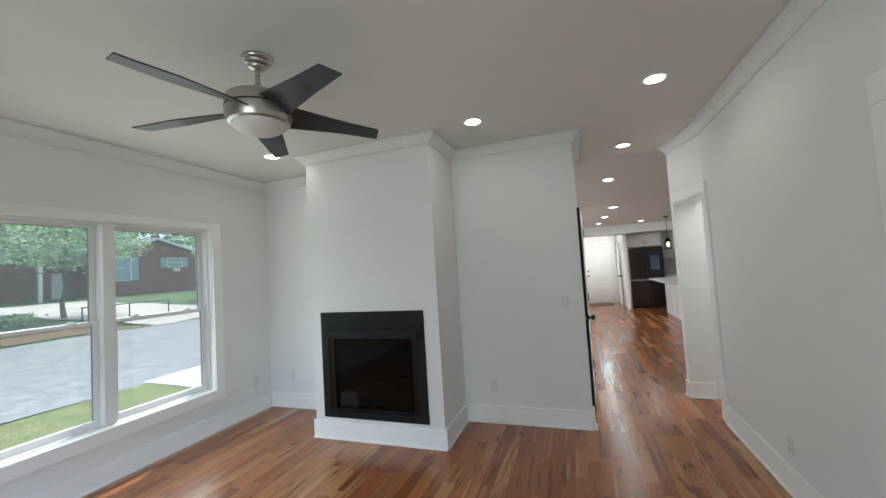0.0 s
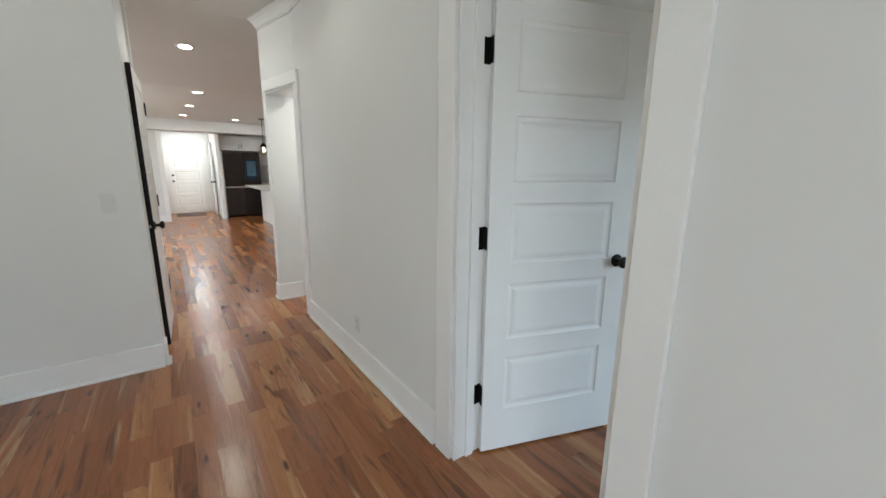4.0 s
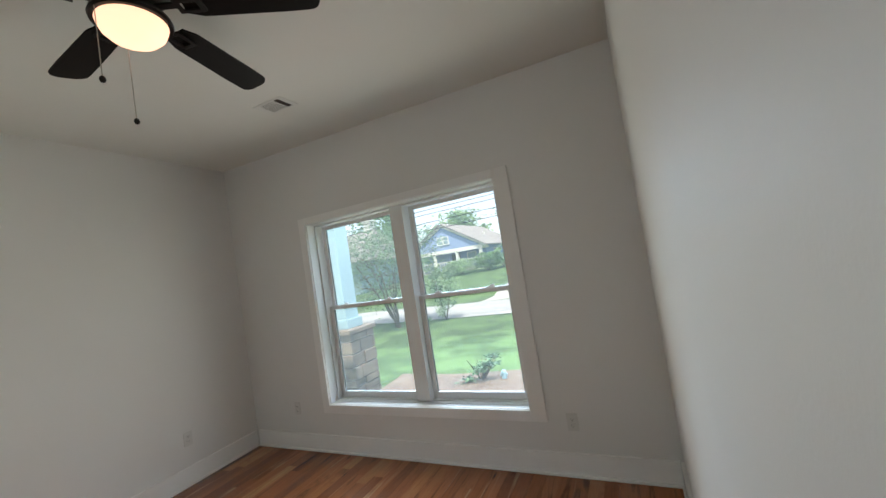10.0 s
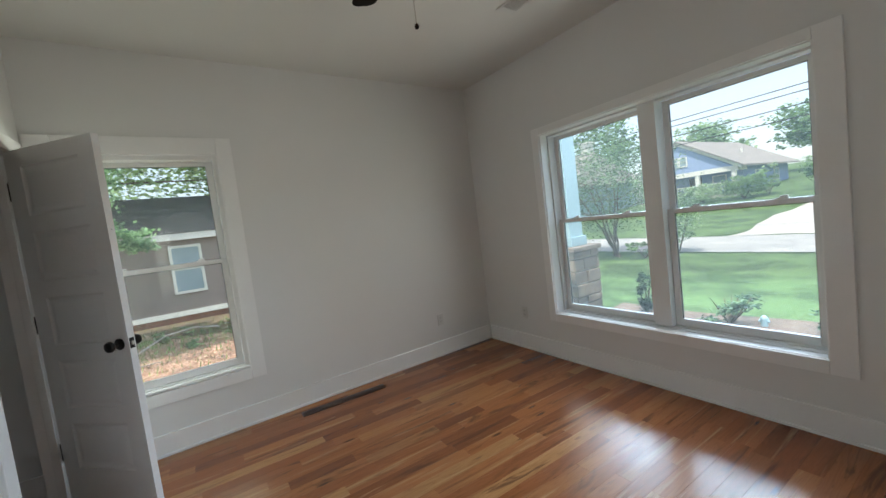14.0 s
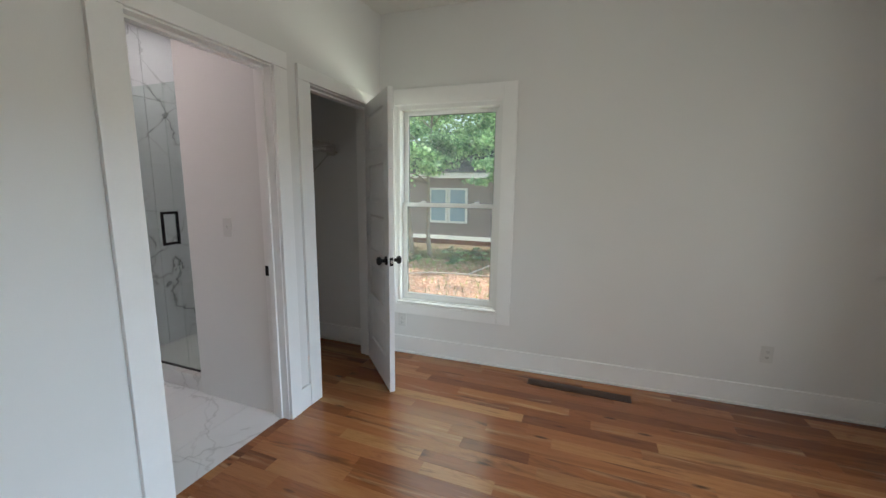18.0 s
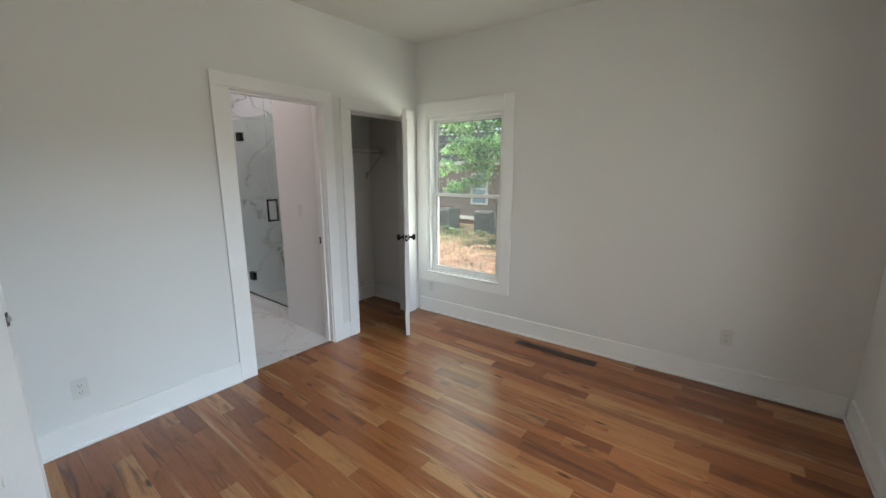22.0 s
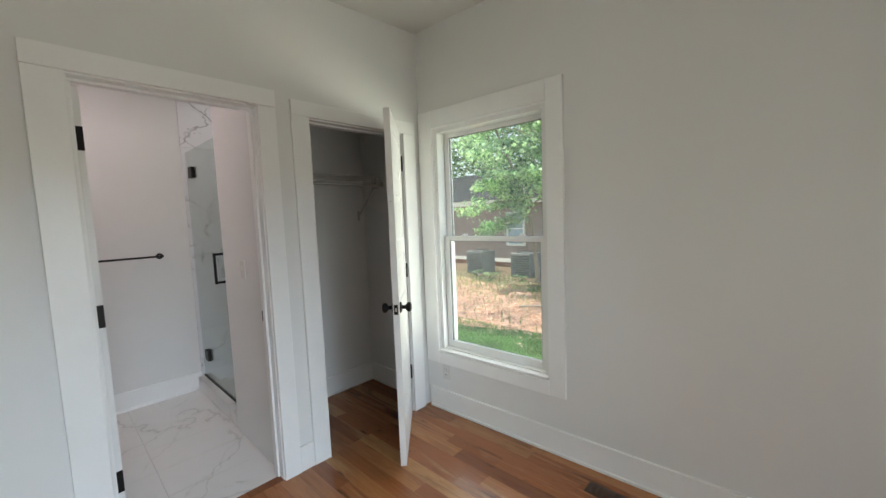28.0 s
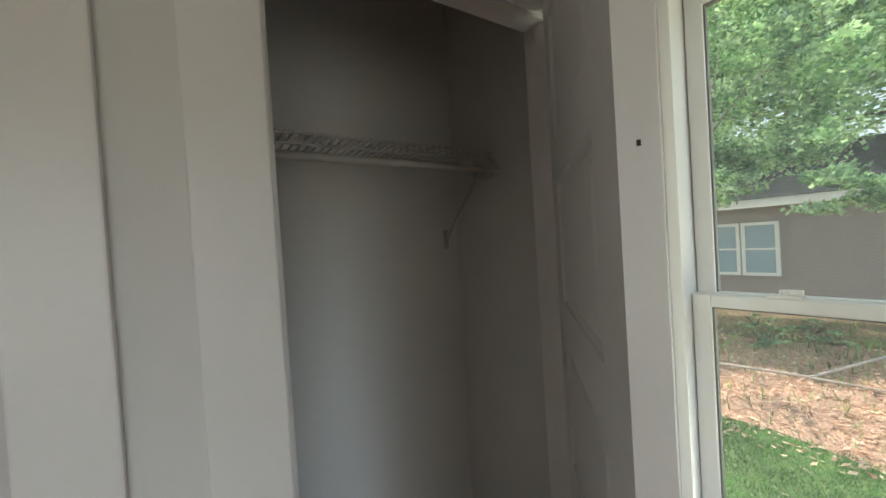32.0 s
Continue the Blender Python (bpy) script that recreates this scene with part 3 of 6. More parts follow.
# opening added out of view, for the far room's lamp
setting("wall_hall_west", wall_y(-4.2, -4.08, LN + 0.12, 10.2, H, [(4.4, 8.4, 0.7, 2.2)]), M["wall"], "plain white wall of the far room", "wall")
setting("wall_far", wall_x(-4.2, -0.14, 10.2, 10.32, H, [(-1.36, -0.24, 0, 2.196)]), M["wall"], "white painted wall with an opening to the back door", "wall")
setting("wall_kitchen_back", boxes((-0.1, 3.9, 11.2, 11.32, 0, H)), M["wall"], "white kitchen back wall", "wall")
setting("wall_kitchen_east", boxes((3.8, 3.92, 2.1, 11.2, 0, H)), M["wall"], "plain white kitchen side wall", "wall")
setting("wall_back_door", boxes((-2.4, 0.0, 12.2, 12.32, 0, H)), M["wall"], "white painted wall of the back entry", "wall")
setting("wall_entry_west", boxes((-1.62, -1.50, 10.32, 12.2, 0, H)), M["wall"], "white painted side wall of the back entry", "wall")
setting("wall_entry_east", boxes((-0.2, -0.1, 10.32, 12.2, 0, H)), M["wall"], "white painted side wall of the back entry", "wall")
setting("ceiling", boxes((LW - 0.16, LE, LS - 0.16, 2.72, H, H + 0.12), (LE, BX + 0.16, 0.12, 2.72, H, H + 0.12)), M["ceil"], "flat off-white painted ceiling")
setting("ceiling_slope", prism([(LW - 0.16, 2.72, H), (LW - 0.16, 5.2, HF), (LW - 0.16, 5.2, HF + 0.3), (LW - 0.16, 2.72, HF + 0.37)], [(BX + 0.3, 2.72, H), (BX + 0.3, 5.2, HF), (BX + 0.3, 5.2, HF + 0.3), (BX + 0.3, 2.72, HF + 0.37)]), M["ceil"], "off-white ceiling easing down towards the far room", "ceiling")
setting("ceiling_far", boxes((LW - 0.16, BX + 0.3, 5.2, 12.32, HF, HF + 0.3)), M["ceil"], "flat off-white painted ceiling of the far room", "ceiling")
setting("ceiling_bedroom", prism([(-0.05, BY - 0.05, ceil_at(-0.05)), (3.72, BY - 0.05, ceil_at(3.72)), (3.72, BY - 0.05, 2.95), (-0.05, BY - 0.05, 2.95)], [(-0.05, 0.05, ceil_at(-0.05)), (3.72, 0.05, ceil_at(3.72)), (3.72, 0.05, 2.95), (-0.05, 0.05, 2.95)]), M["ceil"], "off-white painted bedroom ceiling", "ceiling")
setting("soffit", boxes((-4.08, 3.8, 9.75, 10.197, 2.2, HF - 0.003)), M["wall"], "dropped white ceiling beam before the kitchen", "ceiling")
setting("subfloor", boxes((LW - 0.16, BX + 0.16, LS - 0.16, 12.32, -0.3, -0.02)), M["gap"], "dark subfloor under the boards", "floor")

# ---- trim ----
def baseboard(x0, y0, x1, y1, side, h=0.15):
    """A base board with a rounded top and a shoe strip; side: the way into the room."""
    bm = bmesh.new()
    sx, sy = side
    if abs(x1 - x0) > abs(y1 - y0):
        box(bm, x0, x1, y0, y0 + sy * 0.017, 0.0, h, 0.003)
        box(bm, x0, x1, y0 + sy * 0.018, y0 + sy * 0.031, 0.0, 0.018, 0.004)
    else:
        box(bm, x0, x0 + sx * 0.017, y0, y1, 0.0, h, 0.003)
        box(bm, x0 + sx * 0.018, x0 + sx * 0.031, y0, y1, 0.0, 0.018, 0.004)
    return setting("baseboard", bm, M["trim"], "tall white painted wooden baseboard with a shoe strip", "baseboard")


N_, S_, E_, W_ = (0, 1), (0, -1), (1, 0), (-1, 0)
for row in [(0.02, 0, 1.525, 0, S_), (0.02, BY, BX - 0.02, BY, N_), (0, BY + 0.02, 0, -1.12, E_),
            (LE, -0.115, LE, 1.925, W_), (LE, LS, LE, -1.125, W_), (LW, LS + 0.02, LW, LN - 0.02, E_), (LW + 0.02, LN, -3.99, LN, S_), (-2.65, LN, -1.495, LN, S_),
            (-3.99, 0.98, -2.65, 0.98, S_), (-3.97, 1.0, -3.97, LN - 0.02, W_), (-2.67, 0.985, -2.67, LN - 0.02, E_), (-1.49, LN - 0.015, -1.49, LN + 0.12, E_),
            (-0.515, 2.6, -0.27, 2.6, S_), (-0.5, 2.6, -0.5, 2.72, W_), (0.68, 1.80, 2.40, 1.80, S_),
            (2.46, 0.745, 3.49, 0.745, S_), (3.505, 0.13, 3.505, 0.73, W_), (-4.0, 10.2, -1.465, 10.2, S_)]:
    baseboard(*row, h=0.165 if row[0] < -0.3 else 0.15)

bm = boxes((0.03, 3.44, -0.017, 0, 0.0, 0.15), bevel=0.003)
box(bm, 0.04, 3.43, -0.031, -0.018, 0.0, 0.018, 0.004)
bmesh.ops.transform(bm, verts=bm.verts, matrix=EAST)
setting("baseboard", bm, M["trim"], "tall white painted wooden baseboard with a shoe strip", "baseboard")


def crown(x0, y0, x1, y1, side, m0=0, m1=0, size=0.085):
    """Cornice strip with a cove; m0, m1: mitre at each end, 1 round an outer corner, -1 in an inner one."""
    bm = bmesh.new()
    a, b = Vector((x0, y0, H - 0.003)), Vector((x1, y1, H - 0.003))
    s = Vector((*side, 0))
    d = (b - a).normalized()
    prof = [(0.0, 0.0), (size, 0.0), (size, -0.012), (size * 0.86, -0.02), (size * 0.70, -size * 0.34), (size * 0.42, -size * 0.62), (size * 0.26, -size * 0.86), (size * 0.16, -size * 0.9), (size * 0.16, -size * 1.06), (0.0, -size * 1.06)]
    ra = [bm.verts.new(a + s * (p + 0.001) - d * p * m0 + Vector((0, 0, q))) for p, q in prof]
    rb = [bm.verts.new(b + s * (p + 0.001) + d * p * m1 + Vector((0, 0, q))) for p, q in prof]
    n = len(prof)
    for k in range(n):
        bm.faces.new((ra[k], ra[(k + 1) % n], rb[(k + 1) % n], rb[k]))
    bm.faces.new(ra)
    bm.faces.new(rb)
    bmesh.ops.recalc_face_normals(bm, faces=bm.faces)
    return setting("crown_moulding", bm, M["wall"], "white painted crown moulding under the ceiling", "trim")


for row in [(LE, LS, LE, 2.03, W_, -1, 0), (LE, 2.03, -0.5, 2.66, W_), (LW, LS, LW, LN, E_, -1, -1), (LW, LN, -3.97, LN, S_, -1, -1), (-2.67, LN, -1.49, LN, S_, -1, 1),
            (-3.97, 0.98, -2.67, 0.98, S_, 1, 1), (-3.97, 0.98, -3.97, LN, W_, 1, -1), (-2.67, 0.98, -2.67, LN, E_, 1, -1), (-1.49, LN, -1.49, 2.69, E_, 1, 0)]:
    crown(*row)


def casing_x(x0, x1, y, side, top, wide=0.1, thick=0.02, foot=0.0):
    """Flat boards round an opening in a wall along x; y: wall face."""
    s = side
    bm = boxes((x0 - wide, x0 - 0.004, y, y + s * thick, foot, top), (x1 + 0.004, x1 + wide, y, y + s * thick, foot, top),
               (x0 - wide, x1 + wide, y, y + s * (thick + 0.002), top + 0.001, top + wide), bevel=0.003)
    return setting("door_casing", bm, M["trim"], "flat white painted door casing", "trim")


def casing_y(y0, y1, x, side, top, wide=0.1, thick=0.02):
    s = side
    bm = boxes((x, x + s * thick, y0 - wide, y0 - 0.004, 0, top), (x, x + s * thick, y1 + 0.004, y1 + wide, 0, top),
               (x, x + s * (thick + 0.002), y0 - wide, y1 + wide, top + 0.001, top + wide), bevel=0.003)
    return setting("door_casing", bm, M["trim"], "flat white painted door casing", "trim")


# entry door unit, on the living-room side of the thick wall
casing_y(DOOR_S, DOOR_N, LE, -1, DOOR_H - 0.012, 0.115, 0.022)
setting("door_jamb", boxes((LE - 0.006, -0.225, DOOR_N - 0.018, DOOR_N - 0.001, 0, DOOR_H - 0.02), (LE - 0.006, -0.225, DOOR_S + 0.001, DOOR_S + 0.018, 0, DOOR_H - 0.02),
                           (LE - 0.006, -0.225, DOOR_S + 0.001, DOOR_N - 0.001, DOOR_H - 0.019, DOOR_H - 0.001),
                           (-0.315, -0.272, DOOR_N - 0.03, DOOR_N - 0.0185, 0, DOOR_H - 0.032), (-0.315, -0.272, DOOR_S + 0.0185, DOOR_S + 0.03, 0, DOOR_H - 0.032),
                           (-0.315, -0.272, DOOR_S + 0.0185, DOOR_N - 0.0185, DOOR_H - 0.031, DOOR_H - 0.0195), bevel=0.002), M["trim"], "white painted door jamb with a stop strip", "trim")
# bathroom and closet openings
for x0, x1 in ((1.625, 2.358), (2.618, 3.345)):
    bm = bmesh.new()
    up = 0.022 if x0 < 2 else 0.0
    for r in [(x0 + 0.001, x0 + 0.017, 0.0005, 0.124, 0, 2.033 + up), (x1 - 0.017, x1 - 0.001, 0.0005, 0.124, 0, 2.033 + up), (x0 + 0.001, x1 - 0.001, 0.0005, 0.124, 2.034 + up, 2.049 + up)]:
        box(bm, *r, bevel=0.002)
    ya, yb = (0.048, 0.085) if x0 < 2 else (0.04, 0.075)
    for r in [(x0 + 0.0175, x0 + 0.029, ya, yb, 0, 2.02 + up), (x1 - 0.029, x1 - 0.0175, ya, yb, 0, 2.02 + up), (x0 + 0.0175, x1 - 0.0175, ya, yb, 2.0215 + up, 2.0335 + up)]:
        box(bm, *r, bevel=0.002)
    setting("door_jamb", bm, M["trim"], "white painted door jamb with a stop strip", "trim")
setting("door_casing", boxes((1.52, 1.637, -0.02, 0, 0, 2.062), (2.346, 2.44, -0.02, 0, 0, 2.062), (1.52, 2.44, -0.022, 0, 2.063, 2.15), bevel=0.003), M["trim"], "flat white painted bathroom door casing", "trim")
setting("door_casing", boxes((2.525, 2.630, -0.02, 0, 0, 2.04), (3.335, 3.44, -0.02, 0, 0, 2.04), (2.525, 3.44, -0.022, 0, 2.041, 2.125), bevel=0.003), M["trim"], "flat white painted closet door casing", "trim")
setting("baseboard", boxes((2.441, 2.524, -0.017, 0, 0, 0.15), bevel=0.003), M["trim"], "short white baseboard between two door casings", "baseboard")
# cased opening down the hall
setting("door_casing", boxes((LE - 0.02, LE, 1.925, 2.026, 0, 2.06), (LE - 0.02, LE + 0.13, 2.031, 2.046, 0, 2.04), bevel=0.003), M["trim"], "white painted casing of an open doorway", "trim")
setting("door_casing", boxes((-1.46, -1.362, 10.18, 10.2, 0, 2.195), (-0.238, -0.145, 10.18, 10.2, 0, 2.195), bevel=0.003), M["trim"], "white casing of the back entry opening", "trim")

setting("door_casing", prism([(LE - 0.022, 1.925, 2.061), (LE - 0.001, 1.925, 2.061), (-0.502, 2.6, 2.061), (-0.523, 2.6, 2.061)], [(LE - 0.022, 1.925, 2.155), (LE - 0.001, 1.925, 2.155), (-0.502, 2.6, 2.155), (-0.523, 2.6, 2.155)]), M["trim"], "white painted head casing over the open doorway", "trim")

# ---- doors ----
def knob_set(parent, at, both=True, t=0.035):
    """Black round knobs on a rosette, one on each face."""
    x, z = at
    for s, y in (((-1, -t), (1, 0.0)) if both else ((-1, -t),)):
        bm = bmesh.new()
        prof = [(0.0, 0.0), (0.031, 0.0), (0.031, 0.006), (0.026, 0.010), (0.012, 0.013), (0.011, 0.030), (0.018, 0.036), (0.027, 0.044), (0.029, 0.053), (0.026, 0.062), (0.016, 0.067), (0.0, 0.068)]
        lathe(bm, [(max(r, 0.0004), s * h) for r, h in prof], 20, (x, y, z), 'Y')
        part("knob", bm, M["black"], parent, "round matte black door knob", True)


def panel_field(x0, x1, z0, z1, t):
    """A sunk panel with a moulded edge and a raised field, alike on both faces."""
    bm = bmesh.new()
    prof = [(0.0, 0.0), (0.002, 0.0035), (0.006, 0.0065), (0.012, 0.0085), (0.021, 0.0085), (0.030, 0.0055), (0.040, 0.0035), (0.050, 0.003)]
    outer = []
    for face in (0, 1):
        rings = []
        for off, deep in prof:
            y = -deep if face else -t + deep
            rings.append([bm.verts.new(p) for p in ((x0 + off, y, z0 + off), (x1 - off, y, z0 + off), (x1 - off, y, z1 - off), (x0 + off, y, z1 - off))])
        for ra, rb in zip(rings, rings[1:]):
            for k in range(4):
                bm.faces.new((ra[k], ra[(k + 1) % 4], rb[(k + 1) % 4], rb[k]))
        bm.faces.new(rings[-1])
        outer.append(rings[0])
    for k in range(4):
        bm.faces.new((outer[0][k], outer[0][(k + 1) % 4], outer[1][(k + 1) % 4], outer[1][k]))
    bmesh.ops.recalc_face_normals(bm, faces=bm.faces)
    return bm


def panel_door(label, w, m, h=2.03, hinges=True, knob=True, edge=None, group="", pull=None, name="door_1"):
    """Five-panel moulded door; x from the hinge, thickness towards -y."""
    d = thing(name, label, "door", m, group, "structure")
    t, st = 0.035, 0.112
    part("stile", boxes((0.002, st, -t, 0, 0, h)), M["door"], d)
    part("stile", boxes((w - st, w - 0.002, -t, 0, 0, h)), M["door"], d)
    ph, gap, z = 0.27, 0.093, 0.215
    zs, rails = [], [(0.0, z)]
    for k in range(5):
        zs.append((z, z + ph))
        rails.append((z + ph, z + ph + gap if k < 4 else h))
        z += ph + gap
    for a, b in rails:
        part("rail", boxes((st, w - st, -t, 0, a, b)), M["door"], d)
    for a, b in zs:
        bm = panel_field(st, w - st, a, b, t)
        part("panel", bm, M["door"], d)
    if knob:
        knob_set(d, (w - 0.062, 0.925))
        part("latch_plate", boxes((w - 0.003, w - 0.0005, -0.030, -0.006, 0.897, 0.953)), M["black"], d, "black latch plate on the door edge")
        part("latch_bolt", boxes((w - 0.001, w + 0.009, -0.024, -0.011, 0.915, 0.935), bevel=0.002), M["nickel"], d, "small metal latch bolt")
    if hinges:
        for z in (0.30, 1.06, 1.82):
            bm = boxes((-0.004, -0.001, -0.034, 0.0, z - 0.05, z + 0.05), bevel=0.001)
            rod(bm, (-0.003, 0.005, z - 0.05), (-0.003, 0.005, z + 0.05), 0.0065, 10)
            part("hinge", bm, M["black"], d, "black butt hinge")
    if edge:
        part("edge_strip", boxes((w - 0.004, w + 0.004, -t - 0.012, 0.004, 0.0, h)), edge, d, "black edge of the door")
    return d


GAPZ = 0.012
entry = panel_door("white five-panel bedroom door standing half open", 0.75, pose(-0.232, -0.266, GAPZ, 0, 0, -18.8))
for z in (0.30, 1.06, 1.82):
    part("hinge_leaf", boxes((-0.274, -0.236, DOOR_N - 0.0205, DOOR_N - 0.017, z - 0.04, z + 0.06), bevel=0.001), M["black"], None, "black hinge leaf let into the jamb").name = "hinge_leaf"
for ob in [o for o in scene.collection.objects if o.name.startswith("hinge_leaf")]:
    ob.parent = entry
    ob.matrix_parent_inverse = entry.matrix_world.inverted()
panel_door("white five-panel closet door standing open", 0.637, pose(3.312, -0.006, GAPZ, 0, 0, 225.0), name="door_2")
part("screw_hole", boxes((0.6345, 0.6365, -0.019, -0.016, 1.529, 1.534)), M["slot"], scene.objects["door_2"], "small dark hole in the door edge")
for z in (0.30, 1.06, 1.82):
    leaf = part("hinge_leaf", boxes((3.3245, 3.328, -0.002, 0.034, z - 0.04, z + 0.06), bevel=0.001), M["black"], scene.objects["door_2"], "black hinge leaf let into the jamb")
    leaf.matrix_parent_inverse = scene.objects["door_2"].matrix_world.inverted()
panel_door("white five-panel bathroom door swung inwards", 0.668, pose(1.647, 0.118, GAPZ, 0, 0, 97.0), name="door_3")
panel_door("white hall door ajar with a black edge", 0.74, pose(-1.435, 2.69, GAPZ, 0, 0, -92.2), edge=M["black"], name="door_4")
setting("wall_hall_door", boxes((-4.08, -1.47, 2.70, 2.82, 0, H)), M["wall"], "plain white wall beside the hall door", "wall")
back = panel_door("white back door with a deadbolt", 0.82, pose(-1.265, 12.19, GAPZ, 0, 0, 0), h=1.95, hinges=False, knob=False, name="door_5")
for z in (0.93, 1.1):
    bm = lathe(bmesh.new(), [(0.001, 0.0), (0.03, 0.0), (0.03, -0.02), (0.018, -0.03), (0.026, -0.05), (0.001, -0.06)], 16, (0.07, -0.035, z), 'Y')
    part("knob" if z < 1 else "deadbolt", bm, M["black"], back, "black knob", True)
panel_door("white side door in the back entry", 0.8, pose(-0.235, 12.1, GAPZ, 0, 0, -90.0), name="door_6")
# strike plate in the bathroom jamb
tagged(new("strike_plate", finish(boxes((2.337, 2.3405, 0.088, 0.118, 0.90, 0.96), bevel=0.001), "strike_plate", M["black"])), "black metal strike plate let into the door jamb", "strike plate")
tagged(new("strike_plate", finish(boxes((-0.262, -0.235, DOOR_S + 0.018, DOOR_S + 0.0205, 0.90, 0.96), bevel=0.001), "strike_plate", M["black"])), "black metal strike plate in the entry jamb", "strike plate")

# ---- windows ----
def sash(win, name, x0, x1, z0, z1, y, lower):
    """A vinyl sash with its pane; y: inner face."""
    d, s = 0.03, 0.040
    sh = part(name, boxes((x0, x0 + s, y, y + d, z0, z1), (x1 - s, x1, y, y + d, z0, z1), (x0 + s, x1 - s, y, y + d, z0, z0 + (0.05 if lower else 0.03)),
                          (x0 + s, x1 - s, y, y + d, z1 - 0.03, z1), bevel=0.003), M["vinyl"], win)
    pane = part("pane", boxes((x0 + s, x1 - s, y + 0.012, y + 0.017, z0 + 0.03, z1 - 0.03)), M["glass"], sh, "clear window pane")
    pane.visible_shadow = False
    gasket = part("gasket", boxes((x0 + s, x0 + s + 0.004, y + 0.008, y + 0.022, z0 + 0.03, z1 - 0.03), (x1 - s - 0.004, x1 - s, y + 0.008, y + 0.022, z0 + 0.03, z1 - 0.03),
                                  (x0 + s, x1 - s, y + 0.008, y + 0.022, z1 - 0.034, z1 - 0.03)), M["gasket"], sh, "grey rubber gasket")
    return sh


def window(name, label, m, units, z0, z1, mid, depth, wall=0.16, casing=0.1, c_out=None, rim=0.03):
    """Single-hung units in one opening; x along the wall, y outwards from its inner face."""
    win = thing(name, label, "window", m, "", "structure")
    a, b = units[0][0], units[-1][1]
    part("window_frame", boxes((a - rim, a, depth - 0.045, wall + 0.01, z0 - rim, z1 + rim), (b, b + rim, depth - 0.045, wall + 0.01, z0 - rim, z1 + rim),
                               (a, b, depth - 0.045, wall + 0.01, z1, z1 + rim), (a, b, depth - 0.03, wall + 0.02, z0 - rim, z0), bevel=0.002), M["vinyl"], win)
    part("jamb_liner", boxes((a - rim, a - rim + 0.018, -0.004, depth - 0.046, z0 - rim, z1 + rim), (b + rim - 0.018, b + rim, -0.004, depth - 0.046, z0 - rim, z1 + rim),
                             (a - rim + 0.018, b + rim - 0.018, -0.004, depth - 0.046, z1 + rim - 0.016, z1 + rim)), M["trim"], win)
    part("window_sill", boxes((a - rim + 0.018, b + rim - 0.018, -0.006, depth - 0.031, z0 - rim, z0 - rim + 0.018), bevel=0.002), M["trim"], win)
    part("inner_sill", boxes((a - rim + 0.0185, b + rim - 0.0185, depth - 0.075, depth - 0.0305, z0 - rim + 0.0185, z0 - 0.008), bevel=0.004), M["vinyl"], win, "stepped vinyl sill")
    for p, q in zip(units, units[1:]):
        part("mullion", boxes((p[1], q[0], depth - 0.06, wall + 0.012, z0, z1), bevel=0.003), M["vinyl"], win, "wide white mullion between two units")
    for x0, x1 in units:
        sash(win, "upper_sash", x0 + 0.002, x1 - 0.002, mid - 0.012, z1 - 0.001, depth + 0.034, False)
        sash(win, "lower_sash", x0 + 0.002, x1 - 0.002, z0 + 0.001, mid + 0.016, depth, True)
        for fx in (0.22, 0.78):
            lx = x0 + (x1 - x0) * fx
            bm = boxes((lx - 0.03, lx + 0.03, depth + 0.002, depth + 0.028, mid + 0.016, mid + 0.024), bevel=0.002)
            rod(bm, (lx, depth + 0.014, mid + 0.024), (lx, depth + 0.014, mid + 0.034), 0.011, 12)
            box(bm, lx - 0.004, lx + 0.03, depth + 0.006, depth + 0.016, mid + 0.026, mid + 0.036, 0.002)
            part("sash_lock", bm, M["vinyl"], win, "small sash lock on the meeting rail")
    cx0, cx1, cz0, cz1 = c_out
    ia, ib, iz0, iz1 = a - rim + 0.01, b + rim - 0.01, z0 - rim + 0.014, z1 + rim - 0.01
    part("casing", boxes((cx0, ia, -0.02, 0, cz0, cz1), bevel=0.003), M["trim"], win)
    part("casing", boxes((ib, cx1, -0.02, 0, cz0, cz1), bevel=0.003), M["trim"], win)
    part("casing", boxes((ia + 0.001, ib - 0.001, -0.021, 0, iz1, cz1), bevel=0.003), M["trim"], win)
    part("apron", boxes((ia + 0.001, ib - 0.001, -0.021, 0, cz0, iz0), bevel=0.003), M["trim"], win)
    return win


# south: local x = -world x, so the units run from east to west
window("window_1", "white double vinyl window facing the front lawn", pose(0, BY, 0, 0, 0, 180), [(-2.62, -1.785), (-1.665, -0.87)], 0.435, 2.005, 1.245, 0.13,
       c_out=(-2.715, -0.745, 0.345, 2.085))
window("window_2", "white single-hung vinyl window facing the neighbour", EAST, [(0.168, 0.977)], 0.472, 2.04, 1.285, 0.05, c_out=(0.012, 1.112, 0.355, 2.195), rim=0.045)
window("window_3", "white double vinyl window facing the street", pose(LW, 0, 0, 0, 0, 90), [(-0.935, -0.089), (-0.002, 0.842)], 0.435, 2.055, 1.25, 0.09, c_out=(-1.06, 0.965, 0.315, 2.14))

